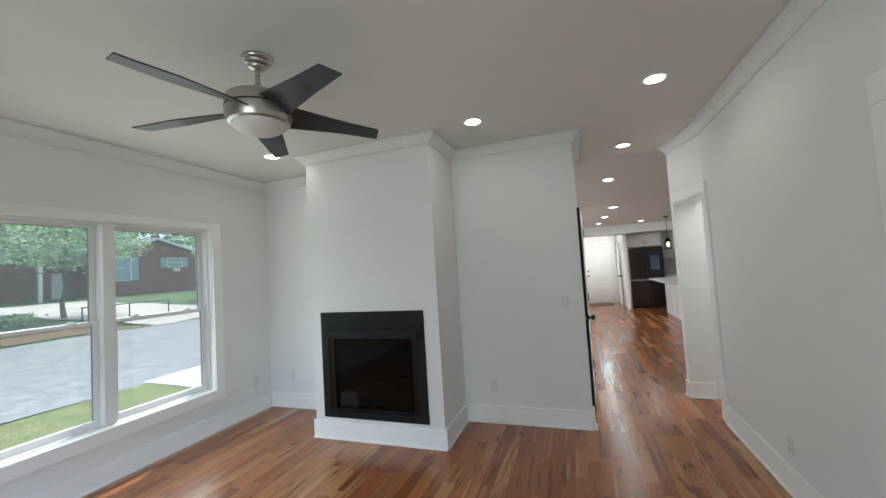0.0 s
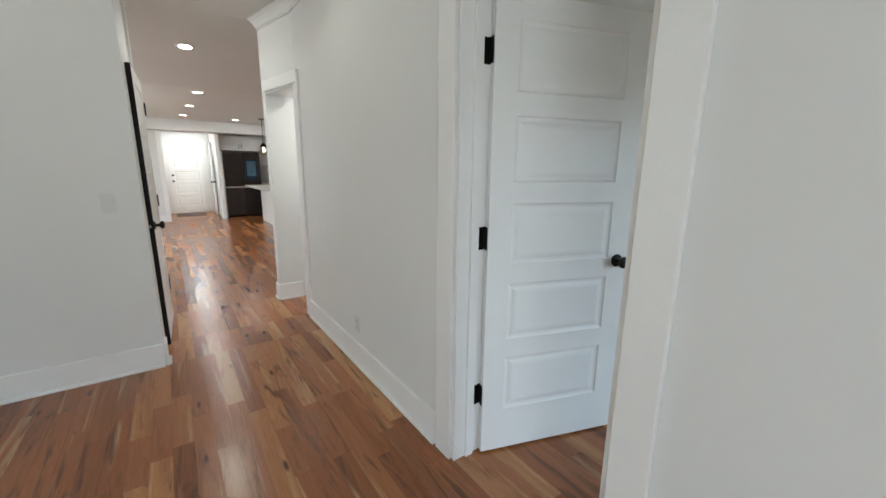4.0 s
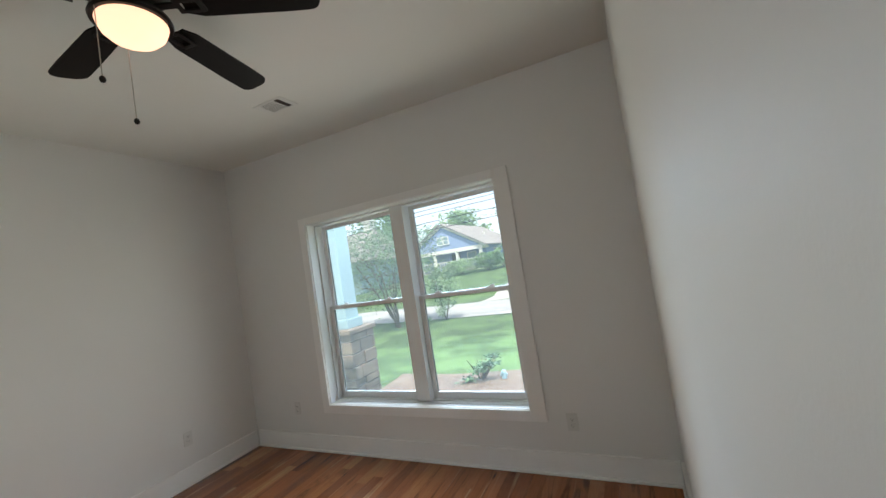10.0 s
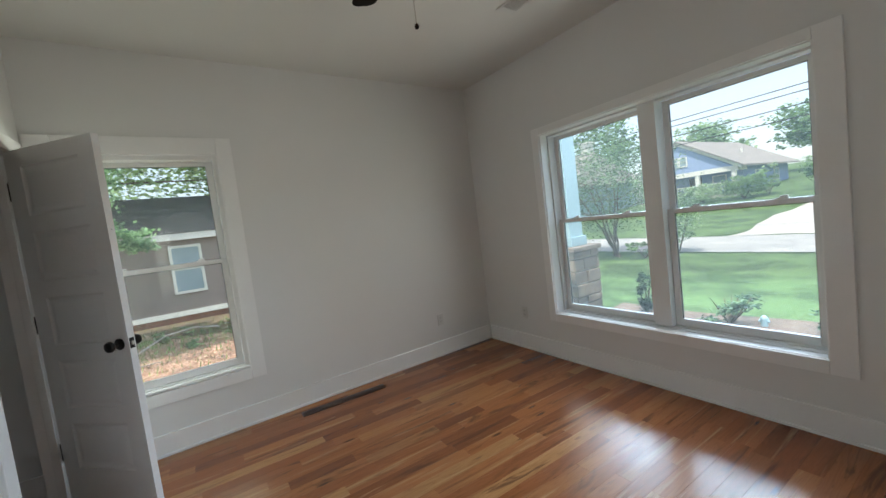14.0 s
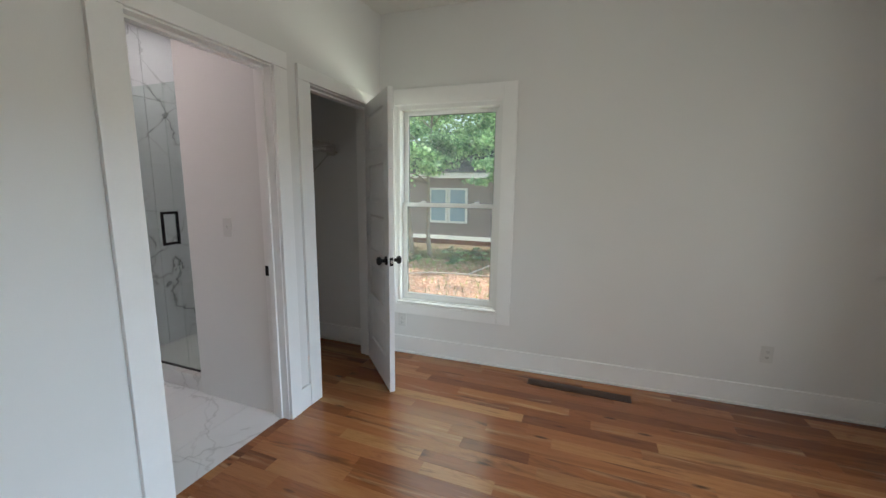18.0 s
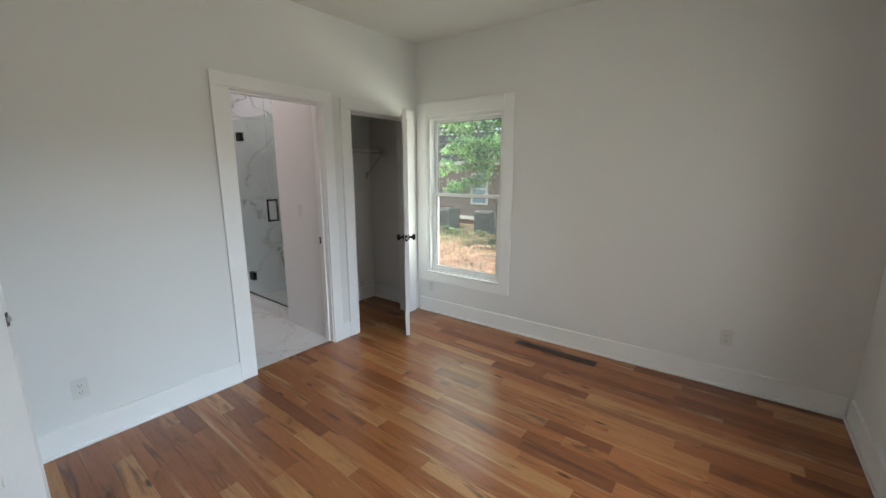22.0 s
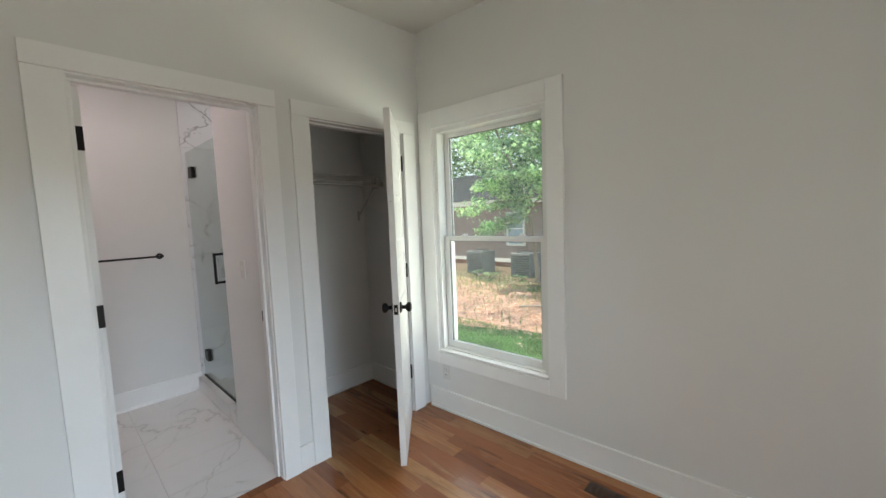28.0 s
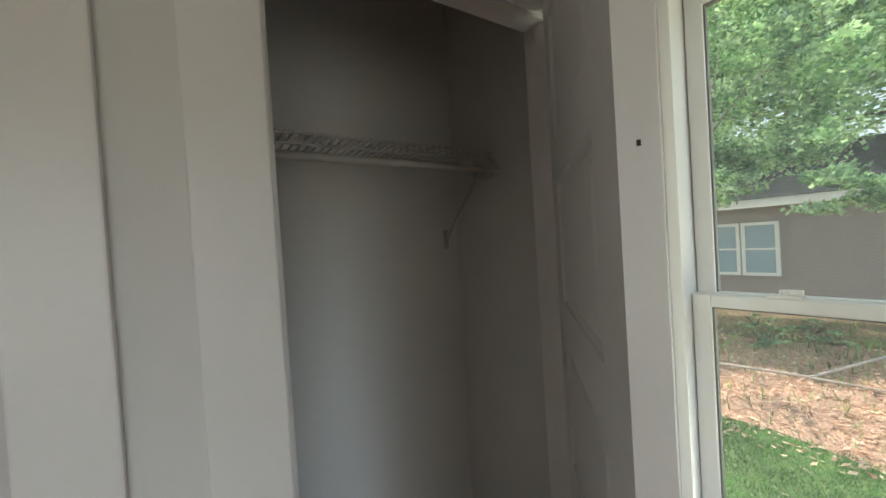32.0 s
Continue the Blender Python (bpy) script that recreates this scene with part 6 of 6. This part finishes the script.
def far_window(parent, along, at, a, b, z0, z1, face=-1, trim="house_trim"):
    """A house window with frame, rail and panes, proud of the wall."""
    def bx(u0, u1, d0, d1, c, d):
        d0, d1 = at + face * d0, at + face * d1
        return (min(d0, d1), max(d0, d1), u0, u1, c, d) if along == 'y' else (u0, u1, min(d0, d1), max(d0, d1), c, d)
    w = part("window", boxes(bx(a - 0.07, a, 0.0, 0.07, z0 - 0.07, z1 + 0.07), bx(b, b + 0.07, 0.0, 0.07, z0 - 0.07, z1 + 0.07), bx(a, b, 0.0, 0.07, z1, z1 + 0.07), bx(a, b, 0.0, 0.08, z0 - 0.07, z0),
                             bx(a, b, 0.0, 0.06, (z0 + z1) / 2 - 0.02, (z0 + z1) / 2 + 0.02)), M[trim], parent)
    part("pane", boxes(bx(a, b, 0.035, 0.045, z0, z1)), M["sky_pane"], w, "glossy window panes")
    return w


# neighbour to the east: long taupe house with a dark roof
nb = thing("neighbour_house", "taupe sided house with a dark shingle roof", "house", pose(0, 0, 0))
NX = 13.33
part("wall", boxes((NX, NX + 8, -9, 14, -0.3, 1.95)), M["siding_brown"], nb)
clapboard(nb, NX - 0.001, 0, -9, 14, -0.2, 1.86, M["siding_brown"], 0.17)
part("foundation", boxes((NX + 0.03, NX + 7.9, -8.9, 13.9, -0.85, -0.3)), M["brick"], nb, "low brick foundation")
part("band", boxes((NX - 0.05, NX, -9, 14, -0.34, -0.2)), M["house_trim"], nb, "cream trim board")
part("fascia", boxes((NX - 0.42, NX - 0.36, -9.4, 14.4, 1.8, 1.98), (NX - 0.36, NX, -9.4, 14.4, 1.86, 1.9)), M["house_trim"], nb, "cream fascia and soffit")
part("roof", prism([(NX - 0.45, -9.4, 1.98), (NX + 4, -9.4, 3.52), (NX + 8.5, -9.4, 1.98)], [(NX - 0.45, 14.4, 1.98), (NX + 4, 14.4, 3.52), (NX + 8.5, 14.4, 1.98)]), M["shingle"], nb, "dark shingle roof")
for k in range(30):
    u = k / 30
    part("shingle_course", boxes((NX - 0.45 + 4.45 * u, NX - 0.45 + 4.45 * u + 0.03, -9.4, 14.4, 1.985 + 1.54 * u, 1.993 + 1.54 * u)), M["shingle"], nb)
far_window(nb, 'y', NX - 0.03, -0.70, -0.06, 0.36, 1.58)
far_window(nb, 'y', NX - 0.03, 2.33, 2.88, 0.32, 1.40)
far_window(nb, 'y', NX - 0.03, 5.12, 5.75, 0.36, 1.45)
far_window(nb, 'y', NX - 0.03, 3.05, 3.60, 0.32, 1.40)
part("crawl_vent", boxes((NX - 0.0, NX + 0.035, -1.6, -1.25, -0.5, -0.3)), M["slot"], nb, "dark crawl-space vent")
for y in (4.2, 6.0):
    ac = thing("air_conditioner", "grey outdoor air-conditioner unit on the ground", "air conditioner", pose(11.9, y, rise(11.9, y) + 0.02), "outdoor units")
    part("case", boxes((-0.35, 0.35, -0.35, 0.35, 0.0, 0.75), bevel=0.02), plain("ac_grey", (0.16, 0.17, 0.17), 0.6), ac)
    for k in range(9):
        part("louvre", boxes((-0.36, -0.35, -0.31, 0.31, 0.08 + 0.07 * k, 0.11 + 0.07 * k)), M["slot"], ac)
    part("top_grille", lathe(bmesh.new(), [(0.3, 0.75), (0.3, 0.77), (0.26, 0.775), (0.26, 0.75)], 24), M["slot"], ac)

# porch column with stone base
col = thing("porch_column", "stone pier carrying a pale blue porch post", "column", pose(3.57, -4.85, rise(3.4, -4.8)))
part("core", boxes((-0.2, 0.2, -0.2, 0.2, 0, 1.40)), M["grout"], col)
r2 = random.Random(9)
z = 0.0
while z < 1.38:
    hh = r2.choice((0.09, 0.12, 0.16))
    hh = min(hh, 1.40 - z)
    cut = r2.uniform(-0.1, 0.1)
    for sx, sy in ((1, 0), (-1, 0), (0, 1), (0, -1)):
        for a, b in ((-0.235, cut - 0.004), (cut + 0.004, 0.235)):
            dep = r2.uniform(0.225, 0.25)
            if sx:
                rr = (min(sx * 0.2, sx * dep), max(sx * 0.2, sx * dep), a, b, z + 0.004, z + hh - 0.004)
            else:
                rr = (a, b, min(sy * 0.2, sy * dep), max(sy * 0.2, sy * dep), z + 0.004, z + hh - 0.004)
            part("stone", boxes(rr, bevel=0.012), M["stone"], col)
    z += hh
part("cap", boxes((-0.27, 0.27, -0.27, 0.27, 1.40, 1.46), bevel=0.015), M["stone"], col, "flat stone cap")
part("post", boxes((-0.12, 0.12, -0.12, 0.12, 1.46, 3.3), (-0.15, 0.15, -0.15, 0.15, 1.46, 1.58), bevel=0.006), M["porch_post"], col, "square pale blue wooden post")
hy = thing("fire_hydrant", "small pale blue hydrant in the flower bed", "hydrant", pose(2.32, -7.12, rise(2.3, -7.1)) @ Matrix.Diagonal((0.5, 0.5, 0.5, 1)))
pale = plain("hydrant_paint", (0.30, 0.46, 0.55), 0.5)
part("barrel", lathe(bmesh.new(), [(0.001, 0), (0.11, 0), (0.11, 0.03), (0.08, 0.04), (0.08, 0.22), (0.095, 0.225), (0.095, 0.25), (0.07, 0.3), (0.03, 0.33), (0.001, 0.335)], 20), pale, hy, "", True)
for s in (-1, 1):
    part("nozzle_cap", lathe(bmesh.new(), [(0.04, s * 0.07), (0.04, s * 0.12), (0.001, s * 0.125)], 14, (0, 0, 0.17), 'X'), pale, hy, "", True)

# blue house across the road
bh = thing("blue_house", "blue craftsman house with a grey roof and porch", "house", pose(0, 0, 0))
HY = -36.0
HZ = rise(10, HY)
part("wall", boxes((13.2, 21.0, HY - 12, HY - 2.0, HZ - 0.3, 2.95)), M["siding_blue"], bh)
clapboard(bh, 13.2, 0, HY - 12, HY - 2.0, HZ, 2.9, M["siding_blue"], 0.2, 'y', -1)
part("gable_wall", prism([(13.2, HY - 0.2, 3.0), (21.0, HY - 0.2, 3.0), (17.1, HY - 0.2, 5.35)], [(13.2, HY - 0.5, 3.0), (21.0, HY - 0.5, 3.0), (17.1, HY - 0.5, 5.35)]), M["siding_blue"], bh, "blue gable end")
part("gable_trim", prism([(12.6, HY - 0.1, 2.72), (17.1, HY - 0.1, 5.38), (21.6, HY - 0.1, 2.72), (21.6, HY - 0.1, 2.98), (17.1, HY - 0.1, 5.66), (12.6, HY - 0.1, 2.98)],
                         [(12.6, HY - 0.28, 2.72), (17.1, HY - 0.28, 5.38), (21.6, HY - 0.28, 2.72), (21.6, HY - 0.28, 2.98), (17.1, HY - 0.28, 5.66), (12.6, HY - 0.28, 2.98)]), M["house_trim"], bh, "white bargeboards")
part("roof", prism([(12.4, HY + 0.1, 2.86), (17.1, HY + 0.1, 5.66), (21.8, HY + 0.1, 2.86), (21.8, HY + 0.1, 2.98), (17.1, HY + 0.1, 5.80), (12.4, HY + 0.1, 2.98)],
                   [(12.4, HY - 12.6, 2.86), (17.1, HY - 12.6, 5.66), (21.8, HY - 12.6, 2.86), (21.8, HY - 12.6, 2.98), (17.1, HY - 12.6, 5.80), (12.4, HY - 12.6, 2.98)]), M["shingle_grey"], bh, "grey shingle gable roof")
part("vent_pipe", rod(bmesh.new(), (14.6, HY - 6, 4.0), (14.6, HY - 6, 4.7), 0.06, 10), M["house_trim"], bh)
part("porch_beam", boxes((12.9, 21.2, HY - 0.5, HY - 0.2, 2.62, 3.0), (12.9, 13.15, HY - 2.0, HY - 0.5, 2.62, 2.9)), M["house_trim"], bh, "white porch beam")
part("porch_floor", boxes((13.0, 21.2, HY - 2.0, HY - 0.1, HZ - 0.3, HZ + 0.25)), M["concrete"], bh)
for x in (13.2, 15.8, 18.4, 21.0):
    part("porch_post", boxes((x - 0.14, x + 0.14, HY - 0.5, HY - 0.22, HZ + 0.25, 2.62), bevel=0.01), M["house_trim"], bh)
bm = boxes((13.3, 20.9, HY - 0.4, HY - 0.32, HZ + 1.1, HZ + 1.18))
for k in range(30):
    box(bm, 13.4 + k * 0.25, 13.46 + k * 0.25, HY - 0.39, HY - 0.33, HZ + 0.3, HZ + 1.1)
part("porch_rail", bm, M["house_trim"], bh, "white porch railing")
far_window(bh, 'y', 13.17, HY - 5.2, HY - 4.3, 1.5, 2.5)
far_window(bh, 'y', 13.17, HY - 9.4, HY - 8.4, 1.6, 2.5)
far_window(bh, 'x', HY - 0.2, 16.5, 17.0, 3.6, 4.3, 1)
far_window(bh, 'x', HY - 0.2, 17.2, 17.7, 3.6, 4.3, 1)
far_window(bh, 'x', HY - 1.97, 14.4, 15.3, 1.3, 2.4, 1)
part("front_door", boxes((16.2, 17.2, HY - 2.0, HY - 1.95, HZ + 0.26, 2.5), bevel=0.01), M["bark"], bh, "dark wooden front door")
gh = thing("grey_roofed_house", "pale house with a tall grey roof and cupola", "house", pose(0, 0, 0))
part("wall", boxes((21, 32, -36, -27, 0, 3.0)), M["porch_post"], gh)
part("roof", prism([(20.3, -26.3, 2.9), (20.3, -36.7, 2.9), (22, -31.5, 6.0)], [(32.7, -26.3, 2.9), (32.7, -36.7, 2.9), (31, -31.5, 6.0)]), M["shingle_grey"], gh, "grey hipped shingle roof")
part("cupola", boxes((22.2, 23.0, -31.9, -31.1, 5.9, 6.8), (22.05, 23.15, -32.05, -30.95, 6.8, 6.95), bevel=0.02), M["house_trim"], gh, "white roof cupola")
far_window(gh, 'x', -26.97, 23, 24, 1, 2.2, 1)
far_window(gh, 'x', -26.97, 26, 27, 1, 2.2, 1)
rh = thing("red_house", "small red building with a dark roof", "house", pose(0, 0, 0))
part("wall", boxes((3.5, 9.5, -54, -50, 0, 2.6)), plain("red_siding", (0.45, 0.04, 0.03), 0.7), rh)
part("roof", prism([(3, -49.5, 2.6), (3, -54.5, 2.6), (3, -52, 4.2)], [(10, -49.5, 2.6), (10, -54.5, 2.6), (10, -52, 4.2)]), M["shingle"], rh, "dark roof")
far_window(rh, 'x', -49.97, 5, 6, 1, 1.9, 1)

van = thing("parked_van", "white van parked on the driveway", "van", pose(5.6, -30.3, rise(5.6, -30.3) + 0.04))
part("body", prism([(-0.9, 2.3, 0.35), (-0.9, 2.3, 0.95), (-0.88, 1.4, 1.1), (-0.86, 0.7, 1.75), (-0.86, -2.2, 1.8), (-0.9, -2.4, 0.4)], [(0.9, 2.3, 0.35), (0.9, 2.3, 0.95), (0.88, 1.4, 1.1), (0.86, 0.7, 1.75), (0.86, -2.2, 1.8), (0.9, -2.4, 0.4)]), M["car_paint"], van)
part("windscreen", prism([(-0.78, 1.405, 1.12), (0.78, 1.405, 1.12), (0.76, 0.76, 1.71), (-0.76, 0.76, 1.71)], [(-0.78, 1.42, 1.13), (0.78, 1.42, 1.13), (0.76, 0.775, 1.72), (-0.76, 0.775, 1.72)]), M["sky_pane"], van)
part("bumper", boxes((-0.88, 0.88, 2.28, 2.4, 0.35, 0.6), bevel=0.03), M["rubber"], van)
for s in (-0.62, 0.62):
    part("headlight", boxes((s - 0.17, s + 0.17, 2.29, 2.33, 0.7, 0.86), bevel=0.02), M["frost"], van)
for x in (-0.88, 0.72):
    for y in (1.5, -1.6):
        wh = part("wheel", lathe(bmesh.new(), [(0.001, 0), (0.2, 0), (0.33, 0.02), (0.33, 0.16), (0.001, 0.16)], 22, (x, y, 0.33), 'X'), M["rubber"], van)
mb = thing("mailbox", "black mailbox on a wooden post", "mailbox", pose(3.2, -20.4, rise(3.2, -20.4)))
part("post", boxes((-0.05, 0.05, -0.05, 0.05, 0, 1.05)), M["bark"], mb)
part("box", boxes((-0.09, 0.09, -0.25, 0.25, 1.05, 1.27), bevel=0.03), M["black"], mb)
for a, b in [((-40, -19.5, 5.9), (60, -19.5, 3.2)), ((-40, -19.3, 5.6), (60, -19.3, 2.95)), ((-40, -19.6, 4.9), (60, -19.6, 1.95)), ((-40, -19.2, 5.3), (60, -19.2, 2.3))]:
    cu = bpy.data.curves.new("utility_wire", 'CURVE')
    cu.dimensions, cu.bevel_depth = '3D', 0.018
    sp = cu.splines.new('POLY')
    sp.points.add(20)
    for k in range(21):
        u = k / 20
        p = Vector(a).lerp(Vector(b), u)
        sp.points[k].co = (p.x, p.y, p.z + 0.1 - 0.25 * math.sin(u * math.pi * 4) ** 2, 1)
    cu.materials.append(M["cable"])
    tagged(new("utility_wire", cu), "black overhead cable strung along the road", "cable", "overhead cables")

# brick ranch house to the west
wh2 = thing("ranch_house", "long dark brick ranch house with white shutters", "house", pose(0, 0, 0))
WX = -40.0
WZ = rise(WX, 24)
part("wall", boxes((WX - 8, WX, 18.1, 28.4, WZ - 0.3, WZ + 3.5)), M["brick"], wh2)
for k in range(11):
    part("brick_course", boxes((WX + 0.001, WX + 0.012, 18.12, 28.38, WZ + 0.32 * k, WZ + 0.32 * k + 0.29)), M["brick"], wh2)
part("gable", prism([(WX, 18.1, WZ + 3.5), (WX, 28.4, WZ + 3.5), (WX, 23.2, WZ + 5.0)], [(WX - 0.3, 18.1, WZ + 3.5), (WX - 0.3, 28.4, WZ + 3.5), (WX - 0.3, 23.2, WZ + 5.0)]), M["brick"], wh2, "brick gable end")
part("roof", prism([(WX + 0.6, 17.4, WZ + 3.4), (WX + 0.6, 23.2, WZ + 5.1), (WX + 0.6, 29.1, WZ + 3.4), (WX + 0.6, 29.1, WZ + 3.6), (WX + 0.6, 23.2, WZ + 5.32), (WX + 0.6, 17.4, WZ + 3.6)],
                   [(WX - 9, 17.4, WZ + 3.4), (WX - 9, 23.2, WZ + 5.1), (WX - 9, 29.1, WZ + 3.4), (WX - 9, 29.1, WZ + 3.6), (WX - 9, 23.2, WZ + 5.32), (WX - 9, 17.4, WZ + 3.6)]), M["shingle_grey"], wh2, "grey low-pitched roof")
for y0, z0, y1, z1 in ((17.4, 3.38, 23.2, 5.08), (23.2, 5.08, 29.1, 3.38)):
    part("bargeboard", prism([(WX + 0.61, y0, WZ + z0), (WX + 0.61, y1, WZ + z1), (WX + 0.61, y1, WZ + z1 + 0.26), (WX + 0.61, y0, WZ + z0 + 0.26)],
                             [(WX + 0.65, y0, WZ + z0), (WX + 0.65, y1, WZ + z1), (WX + 0.65, y1, WZ + z1 + 0.26), (WX + 0.65, y0, WZ + z0 + 0.26)]), M["house_trim"], wh2, "white bargeboard")
part("carport_roof", prism([(WX + 1.5, 10.6, WZ + 3.05), (WX + 1.5, 18.0, WZ + 3.85), (WX + 1.5, 18.0, WZ + 4.1), (WX + 1.5, 10.6, WZ + 3.3)], [(WX - 8, 10.6, WZ + 3.05), (WX - 8, 18.0, WZ + 3.85), (WX - 8, 18.0, WZ + 4.1), (WX - 8, 10.6, WZ + 3.3)]), M["house_trim"], wh2, "sloping white carport roof")
part("carport_wall", boxes((WX - 2.2, WX - 2, 10.8, 18.1, WZ - 0.3, WZ + 3.05)), M["brick"], wh2, "dark brick wall under the carport")
part("side_door", boxes((WX - 2.0, WX - 1.93, 16.5, 17.4, WZ, WZ + 2.3), bevel=0.01), M["house_trim"], wh2, "white side door under the carport")
for y in (11.0, 14.4):
    part("carport_post", boxes((WX + 1.1, WX + 1.3, y - 0.1, y + 0.1, WZ - 0.3, WZ + 3.05 + (y - 10.6) * 0.108)), M["house_trim"], wh2)
for y0, y1, z0, z1 in ((19.7, 21.1, 1.35, 3.4), (24.45, 25.85, 2.5, 3.35)):
    far_window(wh2, 'y', WX + 0.03, y0, y1, WZ + z0, WZ + z1, 1)
    for s in (y0 - 0.68, y1 + 0.1):
        part("shutter", boxes((WX + 0.02, WX + 0.07, s, s + 0.58, WZ + z0 - 0.05, WZ + z1 + 0.05)), M["porch_post"], wh2, "pale blue shutter")
part("wall_unit", boxes((WX + 0.02, WX + 0.3, 24.9, 25.5, WZ + 2.05, WZ + 2.35), bevel=0.02), M["house_trim"], wh2, "pale air-conditioner box under the window")
fence = thing("garden_fence", "low thin pipe rail by the driveway", "fence", pose(0, 0, 0))
for y in (8.6, 10.5, 12.4):
    part("post", rod(bmesh.new(), (-22.5, y, rise(-22.5, y) - 0.05), (-22.5, y, rise(-22.5, y) + 0.75), 0.03, 8), M["cable"], fence)
part("rail", rod(bmesh.new(), (-22.5, 8.6, rise(-22.5, 0) + 0.72), (-22.5, 12.4, rise(-22.5, 0) + 0.72), 0.022, 8), M["cable"], fence)

# ---- floors, board by board ----
PW = 0.089


def plank_verts(w, l):
    """A board with eased top edges; origin at the middle of its top."""
    a, b, e, t = w / 2 - 0.0001, l / 2 - 0.0001, 0.0006, 0.018
    vs = [(-a, -b, -t), (a, -b, -t), (a, b, -t), (-a, b, -t), (-a, -b, -e), (a, -b, -e), (a, b, -e), (-a, b, -e),
          (-a + e, -b + e, 0), (a - e, -b + e, 0), (a - e, b - e, 0), (-a + e, b - e, 0)]
    fs = [(0, 3, 2, 1), (0, 1, 5, 4), (1, 2, 6, 5), (2, 3, 7, 6), (3, 0, 4, 7), (4, 5, 9, 8), (5, 6, 10, 9), (6, 7, 11, 10), (7, 4, 8, 11), (8, 9, 10, 11)]
    return vs, fs


PLANKS = {}


def plank_mesh(w, l):
    key = (round(w, 3), round(l, 2))
    if key not in PLANKS:
        me = bpy.data.meshes.new("plank")
        me.from_pydata(*plank_verts(*key)[:1], [], plank_verts(*key)[1])
        me.materials.append(M["oak"])
        PLANKS[key] = me
    return PLANKS[key]


def board_rows(x0, x1, y0, y1, seed):
    """Random-length boards along y, with ends rounded to a centimetre."""
    r = random.Random(seed)
    x = x0
    while x < x1 - 0.004:
        w = min(PW, x1 - x)
        y = y0
        first = True
        while y < y1 - 0.004:
            l = r.choice((0.38, 0.5, 0.62, 0.75, 0.9, 1.1, 1.35))
            if first:
                l = max(0.15, l * r.choice((0.3, 0.6, 1.0)))
                first = False
            l = round(l, 2)
            if y1 - (y + l) < 0.15:
                l = y1 - y
            yield x + w / 2, y + l / 2, w, l
            y += l
        x += w


def lay(name, label, areas, near=None):
    fl = new(name)
    tagged(fl, label, "floor", kind="structure")
    vs, fs, n = [], [], 0
    for k, area in enumerate(areas):
        for cx, cy, w, l in board_rows(*area, seed=len(name) * 10 + k):
            if near is not None and near[0] < cx < near[1] and near[2] < cy < near[3] and n < 300:
                ob = new("plank", plank_mesh(w, l))
                ob.location = (cx, cy, 0)
                ob.parent = fl
                n += 1
            else:
                pv, pf = plank_verts(w, l)
                o = len(vs)
                vs += [(p[0] + cx, p[1] + cy, p[2]) for p in pv]
                fs += [tuple(i + o for i in f) for f in pf]
    if vs:
        me = bpy.data.meshes.new("planks")
        me.from_pydata(vs, [], fs)
        me.materials.append(M["oak"])
        ob = new("planks", me)
        ob.parent = fl
        ob["kind"] = "stuff"
    return fl


lay("floor_bedroom", "satin red oak strip floor in mixed tones", [(0.0, 3.67, BY, 0.0), (2.45, 3.505, 0.0, 0.745), (1.625, 2.358, 0.0, 0.06)], (0, 5, -4, 0.8))
lay("floor_living", "satin red oak strip floor in mixed tones", [(LW, LE, LS, LN), (LE, 0.0, DOOR_S, DOOR_N), (-4.08, LE, LN, 2.03), (-4.08, -0.5, 2.03, 2.72), (-0.5, 1.0, 2.03, 2.6), (-4.08, 3.8, 2.72, 10.2), (-1.5, -0.2, 10.2, 12.2), (-0.2, 3.8, 10.2, 11.2)], (-2.5, 0.1, -1.7, 1.7))
fb = new("floor_bathroom")
tagged(fb, "pale grey marble tile floor", "floor", kind="structure")
part("grout_bed", boxes((0.67, 2.45, 0.06, 1.80, -0.019, -0.0035)), M["grout"], fb)
for k in range(3):
    for j in range(6):
        x0, y0 = 0.67 + k * 0.6, 0.06 + j * 0.3 + (0.15 if k % 2 else 0.0) - (0.15 if k % 2 else 0)
        x1, y1 = min(x0 + 0.597, 2.45), min(y0 + 0.297, 1.80)
        if x1 > x0 and y1 > y0:
            part("tile", boxes((x0, x1, y0, y1, -0.016, 0.0), bevel=0.0012), M["marble_floor"], fb)
